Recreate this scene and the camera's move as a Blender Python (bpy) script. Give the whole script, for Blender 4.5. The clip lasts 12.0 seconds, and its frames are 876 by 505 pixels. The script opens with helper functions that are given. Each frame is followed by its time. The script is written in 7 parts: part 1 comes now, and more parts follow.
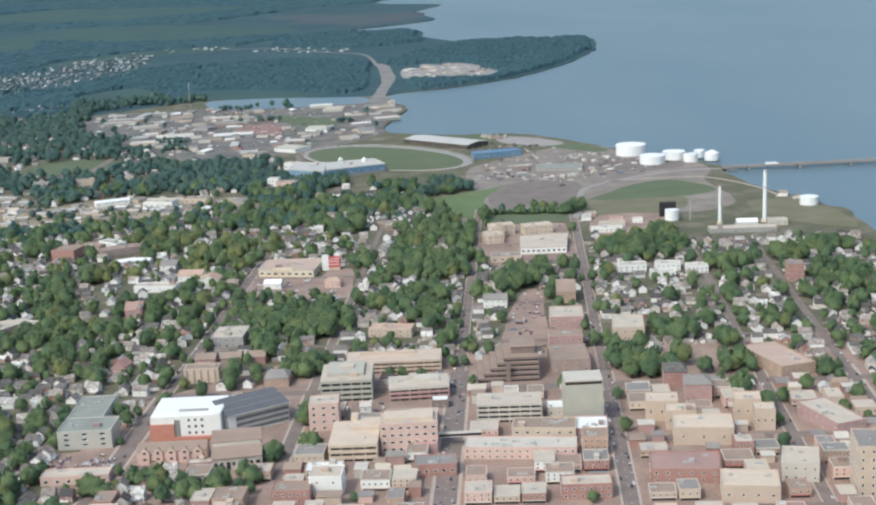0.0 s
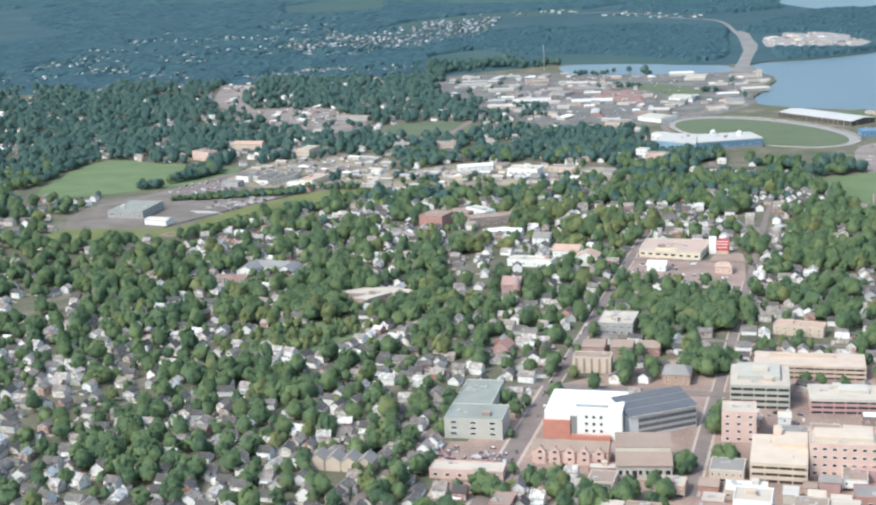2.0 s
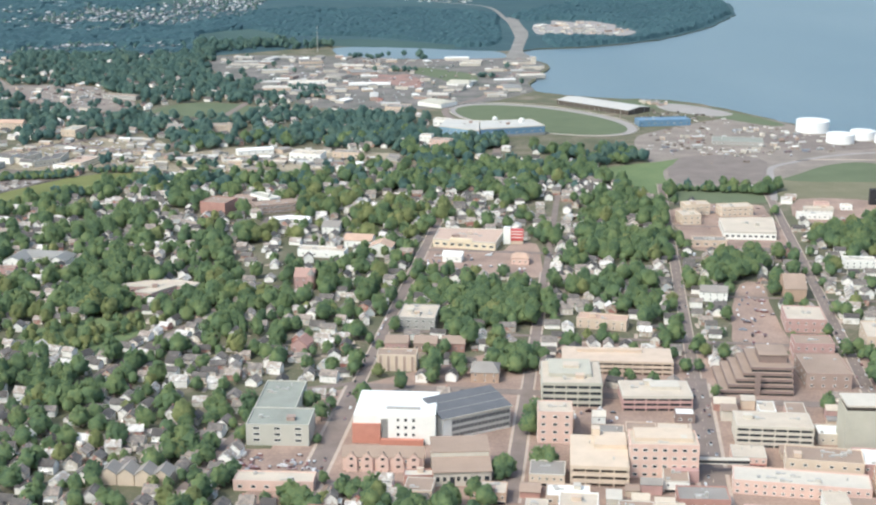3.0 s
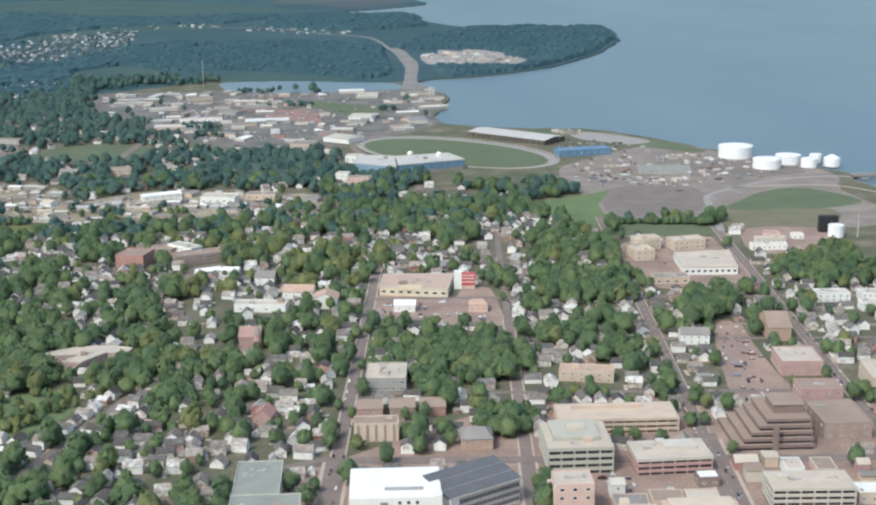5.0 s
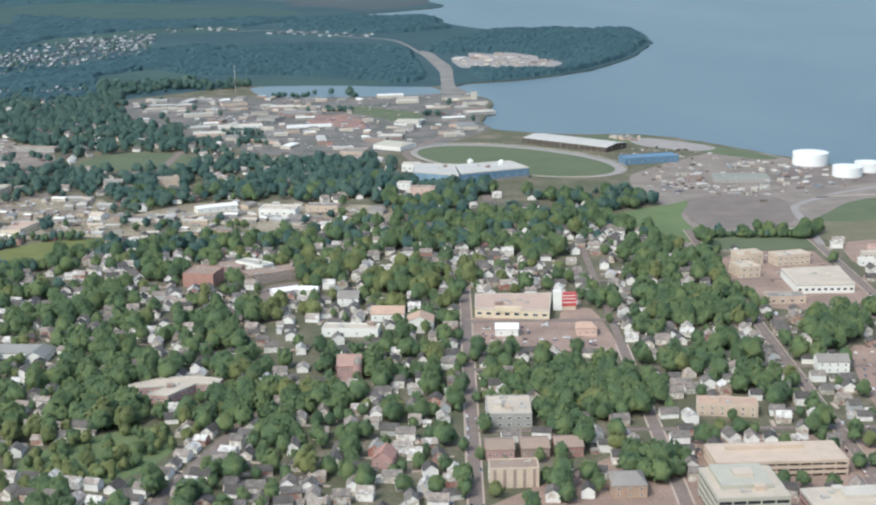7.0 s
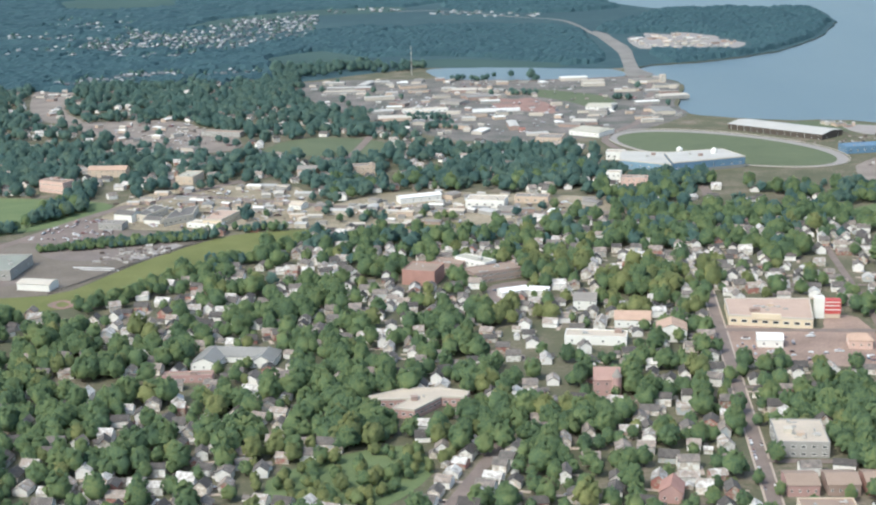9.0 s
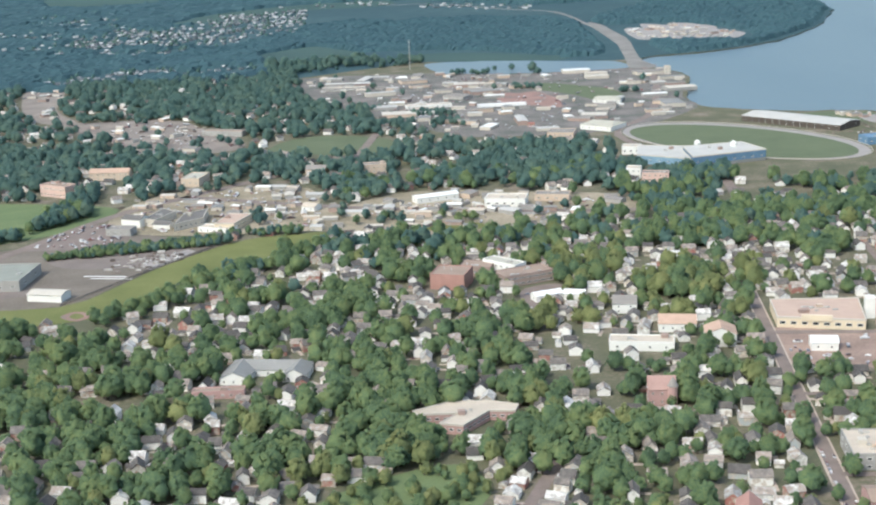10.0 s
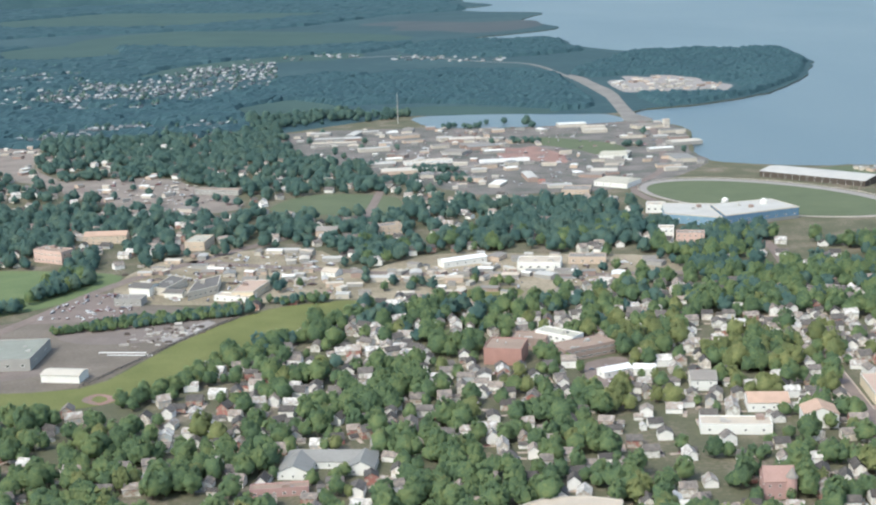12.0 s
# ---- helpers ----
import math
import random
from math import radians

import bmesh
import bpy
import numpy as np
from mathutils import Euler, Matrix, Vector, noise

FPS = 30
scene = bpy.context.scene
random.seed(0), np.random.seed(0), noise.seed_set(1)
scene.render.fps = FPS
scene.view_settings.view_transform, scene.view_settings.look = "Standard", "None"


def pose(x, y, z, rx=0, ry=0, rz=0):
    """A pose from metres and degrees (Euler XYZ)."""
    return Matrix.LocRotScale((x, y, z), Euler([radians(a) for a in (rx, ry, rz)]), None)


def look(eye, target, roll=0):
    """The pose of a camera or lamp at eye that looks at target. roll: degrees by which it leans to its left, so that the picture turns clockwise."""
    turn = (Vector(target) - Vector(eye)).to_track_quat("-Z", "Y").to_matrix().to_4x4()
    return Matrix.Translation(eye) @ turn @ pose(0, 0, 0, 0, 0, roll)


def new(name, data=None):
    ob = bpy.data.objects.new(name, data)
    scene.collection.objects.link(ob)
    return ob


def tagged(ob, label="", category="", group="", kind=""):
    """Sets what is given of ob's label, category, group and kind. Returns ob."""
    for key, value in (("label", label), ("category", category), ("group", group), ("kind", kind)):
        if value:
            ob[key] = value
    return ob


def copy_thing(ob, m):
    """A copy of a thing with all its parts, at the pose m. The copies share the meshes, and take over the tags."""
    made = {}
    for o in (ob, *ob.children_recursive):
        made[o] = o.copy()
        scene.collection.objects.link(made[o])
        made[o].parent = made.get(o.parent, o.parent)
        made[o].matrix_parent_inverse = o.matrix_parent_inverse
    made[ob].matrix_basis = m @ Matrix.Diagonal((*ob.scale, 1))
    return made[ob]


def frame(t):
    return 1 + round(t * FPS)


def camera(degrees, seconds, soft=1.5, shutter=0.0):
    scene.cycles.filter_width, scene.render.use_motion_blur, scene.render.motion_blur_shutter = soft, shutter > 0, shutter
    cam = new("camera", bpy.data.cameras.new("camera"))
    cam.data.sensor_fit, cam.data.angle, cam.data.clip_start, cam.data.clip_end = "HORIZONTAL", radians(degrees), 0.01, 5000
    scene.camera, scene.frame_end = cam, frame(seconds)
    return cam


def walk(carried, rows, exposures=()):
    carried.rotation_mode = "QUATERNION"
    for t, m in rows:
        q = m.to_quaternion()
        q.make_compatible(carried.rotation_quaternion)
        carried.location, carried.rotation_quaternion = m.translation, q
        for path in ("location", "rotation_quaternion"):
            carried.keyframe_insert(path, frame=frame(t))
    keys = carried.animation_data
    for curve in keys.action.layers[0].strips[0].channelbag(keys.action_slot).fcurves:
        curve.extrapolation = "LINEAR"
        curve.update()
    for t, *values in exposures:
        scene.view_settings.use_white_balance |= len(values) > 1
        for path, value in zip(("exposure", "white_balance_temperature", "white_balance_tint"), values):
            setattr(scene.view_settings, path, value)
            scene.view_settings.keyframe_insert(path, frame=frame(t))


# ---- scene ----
ROWS = [
    (0.0, 0.00, 0.00, 200.00, -7.985, -13.508, -2.868),
    (0.5, -8.98, 15.41, 198.30, 0.162, -13.517, -4.038),
    (1.0, -18.02, 30.75, 196.65, 4.641, -13.461, -3.845),
    (1.5, -27.11, 46.01, 195.06, 10.281, -13.859, -4.680),
    (2.0, -36.24, 61.19, 193.52, 5.482, -14.240, -2.786),
    (2.5, -45.43, 76.29, 192.04, -0.540, -15.128, -1.170),
    (3.0, -54.66, 91.32, 190.61, -4.938, -15.248, -0.046),
    (3.2, -58.37, 97.31, 190.05, -6.905, -15.302, 0.350),
    (4.8, -88.33, 144.76, 185.92, -12.554, -14.440, -0.067),
    (5.0, -92.11, 150.64, 185.44, -10.966, -14.033, -0.687),
    (5.5, -101.60, 165.28, 184.28, -11.700, -12.173, -1.145),
    (6.0, -111.14, 179.83, 183.18, -11.716, -12.876, -0.736),
    (6.5, -120.73, 194.32, 182.13, -12.336, -13.586, -0.687),
    (7.0, -130.37, 208.72, 181.14, -11.234, -13.914, -0.785),
    (7.5, -140.06, 223.04, 180.20, -5.659, -14.584, -2.038),
    (7.7, -143.95, 228.75, 179.84, -5.288, -14.613, -1.338),
    (9.3, -175.36, 273.97, 177.27, -5.720, -14.633, -1.659),
    (9.5, -179.32, 279.56, 176.99, -5.777, -14.782, -1.901),
    (10.0, -189.26, 293.50, 176.32, -6.445, -14.925, -2.172),
    (10.5, -199.25, 307.36, 175.71, -7.012, -15.012, -2.213),
    (11.0, -209.29, 321.14, 175.15, -7.387, -14.992, -2.288),
    (11.5, -219.39, 334.84, 174.64, -8.297, -14.678, -2.248),
    (12.0, -229.53, 348.46, 174.19, -9.012, -12.895, -2.010),
]


def seat(x, y, z, yaw, pitch, roll):
    """A camera pose from a place, a heading to the left of +y, a pitch above level and a roll, in degrees."""
    return pose(x, y, z, 0, 0, yaw) @ pose(0, 0, 0, 90 + pitch) @ pose(0, 0, 0, 0, 0, roll)


cam = camera(35.37, 12.0, soft=2.25)
EXPOSURES = [(t, e, k, 3) for t, e, k in ((0.0, 0.38, 6050), (1.0, 0.62, 5950), (1.5, 0.72, 5900), (2.0, 0.82, 5900), (2.5, 0.86, 6100), (3.2, 0.73, 6250), (4.8, 0.46, 6050), (5.5, 0.44, 6050), (7.5, 0.53, 6080), (9.3, 0.69, 6180), (12.0, 0.7, 6180))]
walk(cam, [(t, seat(*r)) for t, *r in ROWS], EXPOSURES)

# ---- sky, sun ----
SUN_AZ, SUN_EL = -128.0, 50.0            # compass of the sun: degrees to the right of +y
world = bpy.data.worlds.new("sky")
scene.world = world
world.use_nodes = True
wn = world.node_tree
wn.nodes.clear()
sky = wn.nodes.new("ShaderNodeTexSky")
sky.sky_type = "NISHITA"
sky.sun_disc = False
sky.sun_elevation, sky.sun_rotation = radians(SUN_EL), radians(SUN_AZ)
sky.air_density, sky.dust_density, sky.altitude = 1.3, 4.0, 200
wbg = wn.nodes.new("ShaderNodeBackground")
wbg.inputs["Strength"].default_value = 0.15
wout = wn.nodes.new("ShaderNodeOutputWorld")
wn.links.new(sky.outputs[0], wbg.inputs["Color"])
wn.links.new(wbg.outputs[0], wout.inputs["Surface"])
sun_data = bpy.data.lights.new("sun", "SUN")
sun_data.energy, sun_data.angle, sun_data.color = 1.35, radians(6.0), (1.0, 0.94, 0.86)
sun = new("sun", sun_data)
sd = Vector((math.sin(radians(SUN_AZ)) * math.cos(radians(SUN_EL)), math.cos(radians(SUN_AZ)) * math.cos(radians(SUN_EL)), math.sin(radians(SUN_EL))))
sun.matrix_world = look(sd * 300, (0, 0, 0))


# ---- materials ----
def material(name, stops, rough=0.8, scale=0.5, fine=6.0, bump=0.3, metal=0.0, vary="", spread=0.35, spec=0.3, thin=0.0):
    """Two scales of noise through a colour ramp. vary: 'object' or 'island' shifts the ramp piece by piece."""
    m = bpy.data.materials.new(name)
    m.use_nodes = True
    t = m.node_tree
    b = t.nodes["Principled BSDF"]
    geo = t.nodes.new("ShaderNodeNewGeometry")
    n1, n2 = t.nodes.new("ShaderNodeTexNoise"), t.nodes.new("ShaderNodeTexNoise")
    for n, s in ((n1, scale), (n2, fine)):
        n.inputs["Scale"].default_value = s
        n.inputs["Detail"].default_value = 4
        t.links.new(geo.outputs["Position"], n.inputs["Vector"])
    mix = t.nodes.new("ShaderNodeMix")
    mix.inputs[0].default_value = 0.4
    t.links.new(n1.outputs["Fac"], mix.inputs[2])
    t.links.new(n2.outputs["Fac"], mix.inputs[3])
    fac = mix.outputs[0]
    if vary:
        if vary == "object":
            r = t.nodes.new("ShaderNodeObjectInfo").outputs["Random"]
        else:
            r = geo.outputs["Random Per Island"]
        lo = t.nodes.new("ShaderNodeMapRange")
        lo.inputs[3].default_value, lo.inputs[4].default_value = -spread, spread
        t.links.new(r, lo.inputs[0])
        add = t.nodes.new("ShaderNodeMath")
        add.operation = "ADD"
        t.links.new(fac, add.inputs[0])
        t.links.new(lo.outputs[0], add.inputs[1])
        fac = add.outputs[0]
    ramp = t.nodes.new("ShaderNodeValToRGB")
    while len(ramp.color_ramp.elements) < len(stops):
        ramp.color_ramp.elements.new(0.5)
    for e, (p, c) in zip(ramp.color_ramp.elements, stops):
        e.position, e.color = p, (*c, 1)
    t.links.new(fac, ramp.inputs[0])
    t.links.new(ramp.outputs[0], b.inputs["Base Color"])
    b.inputs["Roughness"].default_value, b.inputs["Metallic"].default_value = rough, metal
    b.inputs["Specular IOR Level"].default_value = spec
    if thin:
        back, both = t.nodes.new("ShaderNodeBsdfTranslucent"), t.nodes.new("ShaderNodeMixShader")
        both.inputs[0].default_value = thin
        t.links.new(ramp.outputs[0], back.inputs["Color"])
        t.links.new(b.outputs[0], both.inputs[1])
        t.links.new(back.outputs[0], both.inputs[2])
        t.links.new(both.outputs[0], t.nodes["Material Output"].inputs["Surface"])
    if bump:
        bp = t.nodes.new("ShaderNodeBump")
        bp.inputs["Strength"].default_value, bp.inputs["Distance"].default_value = bump, 0.3
        t.links.new(n2.outputs["Fac"], bp.inputs["Height"])
        t.links.new(bp.outputs[0], b.inputs["Normal"])
    return m


def shades(c, k=0.25):
    return [(0.25, tuple(v * (1 - k) for v in c)), (0.75, tuple(min(v * (1 + k), 0.9) for v in c))]


M = {}
M["ground"] = material("suburban_ground", [(0.3, (0.083, 0.092, 0.056)), (0.5, (0.122, 0.119, 0.075)), (0.63, (0.212, 0.177, 0.138)), (0.8, (0.321, 0.264, 0.215))], 0.95, 0.05, 0.6, 0.2)
M["town"] = material("town_paving", [(0.3, (0.2, 0.145, 0.12)), (0.5, (0.3, 0.216, 0.176)), (0.7, (0.415, 0.302, 0.243))], 0.9, 0.06, 0.8, 0.1)
M["asphalt"] = material("asphalt", [(0.3, (0.165, 0.133, 0.117)), (0.7, (0.256, 0.206, 0.183))], 0.9, 0.15, 2.0, 0.1)
M["footway"] = material("concrete_footway", shades((0.435, 0.358, 0.299), 0.15), 0.9, 0.3, 3.0, 0.1)
M["paint"] = material("white_paint", shades((0.78, 0.76, 0.72), 0.08), 0.6, 0.4, 3.0, 0.05)
M["grass"] = material("mown_grass", [(0.3, (0.116, 0.132, 0.045)), (0.55, (0.159, 0.172, 0.061)), (0.75, (0.215, 0.216, 0.090))], 0.95, 0.05, 1.0, 0.2)
M["lawn"] = material("track_lawn", [(0.3, (0.095, 0.12, 0.068)), (0.7, (0.135, 0.158, 0.092))], 0.95, 0.04, 0.8, 0.2)
M["dirt"] = material("bare_gravel", [(0.3, (0.172, 0.147, 0.127)), (0.5, (0.235, 0.2, 0.174)), (0.7, (0.325, 0.28, 0.245))], 0.95, 0.05, 0.7, 0.2)
M["red_soil"] = material("red_soil", [(0.34, (0.19, 0.165, 0.15)), (0.48, (0.27, 0.165, 0.14)), (0.66, (0.34, 0.23, 0.2))], 0.95, 0.05, 0.7, 0.2)
M["track"] = material("stone_dust", shades((0.31, 0.285, 0.27), 0.15), 0.95, 0.1, 1.0, 0.1)
# Far ground: the blue of haze is mixed into these three base colours.
M["hazed_land"] = material("hazed_country", [(0.3, (0.029, 0.064, 0.078)), (0.5, (0.038, 0.078, 0.090)), (0.64, (0.052, 0.096, 0.105)), (0.78, (0.080, 0.115, 0.123))], 0.95, 0.006, 0.06, 0.0)
M["far_meadow"] = material("hazed_meadow_grass", [(0.3, (0.039, 0.076, 0.073)), (0.7, (0.059, 0.102, 0.090))], 0.95, 0.01, 0.2, 0.0)
M["hazed_earth"] = material("hazed_ploughed_earth", [(0.3, (0.056, 0.075, 0.086)), (0.7, (0.088, 0.1, 0.106))], 0.95, 0.01, 0.2, 0.0)
M["leaf"] = material("broad_leaves", [(0.36, (0.101, 0.162, 0.097)), (0.45, (0.139, 0.212, 0.113)), (0.54, (0.186, 0.26, 0.122)), (0.64, (0.249, 0.303, 0.132))], 0.85, 0.1, 1.2, 0.1, vary="island", spread=0.05, thin=0.45)
# Leaves for distant trees, with haze put into the colour as a blue shift.
M["leaf_hazed"] = material("broad_leaves_hazed", [(0.36, (0.074, 0.145, 0.14)), (0.45, (0.096, 0.175, 0.157)), (0.54, (0.122, 0.2, 0.165)), (0.66, (0.165, 0.232, 0.17))], 0.85, 0.1, 1.2, 0.1, vary="island", spread=0.05, thin=0.45)
# Pale leaf tone, yellowed and lightened to paint sunshine on some groves.
M["leaf_pale_sunlit"] = material("broad_leaves_pale_sunlit", [(0.34, (0.16, 0.2, 0.095)), (0.5, (0.235, 0.27, 0.115)), (0.66, (0.33, 0.345, 0.15))], 0.85, 0.1, 1.2, 0.1, vary="island", spread=0.05, thin=0.45)
M["leaf_thing"] = material("broad_leaves_street", [(0.36, (0.101, 0.162, 0.097)), (0.45, (0.139, 0.212, 0.113)), (0.54, (0.186, 0.26, 0.122)), (0.64, (0.249, 0.303, 0.132))], 0.85, 0.1, 1.2, 0.1, vary="object", spread=0.1, thin=0.45)
# Distant woods: haze tint put into the colour, no particular tree.
M["hazed_woods"] = material("hazed_woodland", [(0.3, (0.026, 0.062, 0.078)), (0.7, (0.046, 0.096, 0.108))], 0.85, 0.02, 0.35, 0.35)
M["bark"] = material("bark", shades((0.12, 0.095, 0.075)), 0.95, 1.0, 8.0, 0.4)
SIDING = [(0.13, (0.36, 0.16, 0.135)), (0.2, (0.4, 0.35, 0.28)), (0.28, (0.52, 0.5, 0.45)), (0.37, (0.75, 0.73, 0.69)), (0.66, (0.83, 0.81, 0.77)), (0.76, (0.52, 0.43, 0.34)), (0.86, (0.42, 0.45, 0.46))]
SHINGLE = [(0.2, (0.08, 0.073, 0.07)), (0.42, (0.14, 0.127, 0.118)), (0.56, (0.215, 0.19, 0.172)), (0.68, (0.33, 0.27, 0.23)), (0.76, (0.36, 0.34, 0.315)), (0.85, (0.62, 0.6, 0.57))]
M["siding"] = material("clapboard", SIDING, 0.7, 0.6, 5.0, 0.2, vary="object", spread=0.36)
M["siding_far"] = material("clapboard_far", SIDING, 0.7, 0.6, 5.0, 0.2, vary="island", spread=0.36)
M["shingle"] = material("shingles", SHINGLE, 0.85, 0.6, 6.0, 0.3, vary="object", spread=0.34)
M["shingle_far"] = material("shingles_far", SHINGLE, 0.85, 0.6, 6.0, 0.3, vary="island", spread=0.34)
M["white"] = material("white_cladding", shades((0.76, 0.75, 0.71), 0.08), 0.6, 0.3, 4.0, 0.05)
M["tank"] = material("white_tank_paint", shades((0.8, 0.8, 0.79), 0.06), 0.5, 0.15, 2.0, 0.02)
M["cream"] = material("cream_concrete", shades((0.575, 0.472, 0.372), 0.12), 0.85, 0.2, 3.0, 0.1)
M["beige"] = material("beige_concrete", shades((0.535, 0.428, 0.34), 0.14), 0.85, 0.2, 3.0, 0.1)
M["greyc"] = material("grey_cladding", shades((0.34, 0.33, 0.31), 0.12), 0.8, 0.2, 3.0, 0.1)
M["sage"] = material("sage_concrete", shades((0.435, 0.415, 0.35), 0.12), 0.85, 0.2, 3.0, 0.1)
M["pink"] = material("pink_brick", shades((0.61, 0.44, 0.375), 0.14), 0.85, 0.3, 5.0, 0.15)
M["brick"] = material("red_brick", shades((0.385, 0.222, 0.188), 0.18), 0.9, 0.3, 6.0, 0.2)
M["tan"] = material("tan_brick", shades((0.43, 0.31, 0.235), 0.15), 0.9, 0.3, 6.0, 0.2)
M["brown"] = material("brown_brick", shades((0.34, 0.255, 0.22), 0.15), 0.9, 0.3, 6.0, 0.2)
M["orange"] = material("orange_shingle", shades((0.47, 0.33, 0.255), 0.15), 0.85, 0.3, 6.0, 0.2)
M["blue"] = material("blue_steel", shades((0.13, 0.225, 0.33), 0.2), 0.5, 0.3, 3.0, 0.05)
M["blue_pale"] = material("pale_blue_steel", shades((0.2, 0.32, 0.42), 0.2), 0.5, 0.3, 3.0, 0.05)
# Cream walls and tan roof raised for a sun patch; sunlight in their colour.
M["sunlit_cream"] = material("sunlit_cream_render", shades((0.66, 0.565, 0.42), 0.1), 0.8, 0.2, 3.0, 0.08)
M["roof_tan"] = material("tan_gravel_roof", shades((0.47, 0.35, 0.285), 0.15), 0.95, 0.1, 1.5, 0.1)
M["roof_green"] = material("grey_green_roof", shades((0.265, 0.275, 0.24), 0.18), 0.85, 0.15, 1.5, 0.08)
M["red_roof"] = material("faded_red_roof", shades((0.36, 0.235, 0.205), 0.2), 0.9, 0.12, 1.5, 0.1)
M["orange_brick"] = material("orange_brick", shades((0.5, 0.33, 0.245), 0.14), 0.88, 0.3, 6.0, 0.15)
M["red_awning"] = material("faded_red_canvas", shades((0.42, 0.16, 0.14), 0.2), 0.8, 0.4, 3.0, 0.05)
M["bright_brick"] = material("bright_red_brick", shades((0.47, 0.215, 0.16), 0.15), 0.88, 0.3, 6.0, 0.15)
M["dark_brown"] = material("dark_brown_brick", shades((0.235, 0.175, 0.155), 0.15), 0.9, 0.3, 6.0, 0.15)
M["red"] = material("red_sign_panel", shades((0.5, 0.085, 0.085), 0.15), 0.5, 0.3, 3.0, 0.03)
M["roof_pale"] = material("pale_membrane", shades((0.505, 0.436, 0.358), 0.18), 0.85, 0.12, 1.5, 0.08)
M["roof_grey"] = material("grey_gravel_roof", shades((0.262, 0.24, 0.22), 0.2), 0.95, 0.12, 2.0, 0.1)
M["roof_brown"] = material("brown_gravel_roof", shades((0.310, 0.234, 0.187), 0.16), 0.95, 0.12, 2.0, 0.1)
M["dull_white"] = material("weathered_white", shades((0.538, 0.493, 0.425), 0.1), 0.7, 0.3, 4.0, 0.05)
M["causeway"] = material("causeway_gravel", [(0.3, (0.17, 0.16, 0.148)), (0.7, (0.28, 0.26, 0.24))], 0.95, 0.05, 0.7, 0.1)
M["yard"] = material("mixed_yard_ground", [(0.34, (0.075, 0.092, 0.075)), (0.46, (0.14, 0.135, 0.122)), (0.58, (0.2, 0.178, 0.165)), (0.72, (0.29, 0.255, 0.24))], 0.95, 0.045, 0.5, 0.1)
M["grey_dirt"] = material("grey_gravel", [(0.3, (0.125, 0.107, 0.088)), (0.5, (0.17, 0.145, 0.12)), (0.7, (0.23, 0.197, 0.165))], 0.95, 0.05, 0.7, 0.2)
M["fresh_grass"] = material("fresh_grass", [(0.3, (0.1, 0.145, 0.066)), (0.7, (0.165, 0.205, 0.095))], 0.95, 0.05, 0.8, 0.2)
M["sand_ground"] = material("sandy_paving", [(0.3, (0.155, 0.135, 0.088)), (0.46, (0.245, 0.208, 0.145)), (0.58, (0.335, 0.285, 0.21)), (0.75, (0.43, 0.372, 0.285))], 0.95, 0.04, 0.5, 0.2)
M["olive"] = material("dry_rough_grass", [(0.3, (0.13, 0.13, 0.075)), (0.7, (0.21, 0.19, 0.13))], 0.95, 0.05, 0.8, 0.2)
M["office_grey"] = material("grey_green_cladding", shades((0.46, 0.445, 0.39), 0.1), 0.75, 0.2, 3.0, 0.08)
M["dark_patch"] = material("damp_gravel", [(0.3, (0.155, 0.128, 0.115)), (0.7, (0.235, 0.2, 0.18))], 0.95, 0.08, 0.9, 0.1)
M["container"] = material("container_paint", [(0.1, (0.2, 0.1, 0.08)), (0.3, (0.16, 0.2, 0.25)), (0.45, (0.4, 0.39, 0.37)), (0.7, (0.62, 0.6, 0.57)), (0.9, (0.24, 0.2, 0.17))], 0.6, 0.3, 3.0, 0.05, vary="object", spread=0.45)
# Bluish dulled house siding for the estates; haze of distance is in the colour.
M["siding_hazed"] = material("hazed_siding", [(0.25, (0.09, 0.105, 0.115)), (0.5, (0.21, 0.225, 0.235)), (0.75, (0.46, 0.465, 0.465))], 0.7, 0.6, 5.0, 0.1, vary="island", spread=0.36)
M["cool_roof"] = material("white_metal_roof", shades((0.47, 0.457, 0.43), 0.12), 0.8, 0.1, 1.2, 0.05)
M["shed_grey"] = material("grey_metal_roof", shades((0.245, 0.24, 0.228), 0.2), 0.7, 0.1, 1.2, 0.05)
M["roof_dark"] = material("dark_felt_roof", shades((0.15, 0.14, 0.132), 0.2), 0.9, 0.1, 1.5, 0.08)
M["scrap"] = material("scrap_and_timber", [(0.15, (0.1, 0.08, 0.07)), (0.35, (0.22, 0.18, 0.155)), (0.55, (0.36, 0.33, 0.3)), (0.8, (0.58, 0.56, 0.52))], 0.8, 0.3, 3.0, 0.1, vary="island", spread=0.42)
M["mauve"] = material("mauve_brick", shades((0.44, 0.285, 0.262), 0.15), 0.88, 0.3, 6.0, 0.15)
M["solar"] = material("grey_metal_roof", shades((0.125, 0.125, 0.13), 0.2), 0.5, 0.3, 2.0, 0.05, spec=0.5)
M["glass"] = material("dark_glazing", shades((0.035, 0.042, 0.05), 0.3), 0.12, 0.3, 2.0, 0.0, spec=0.6)
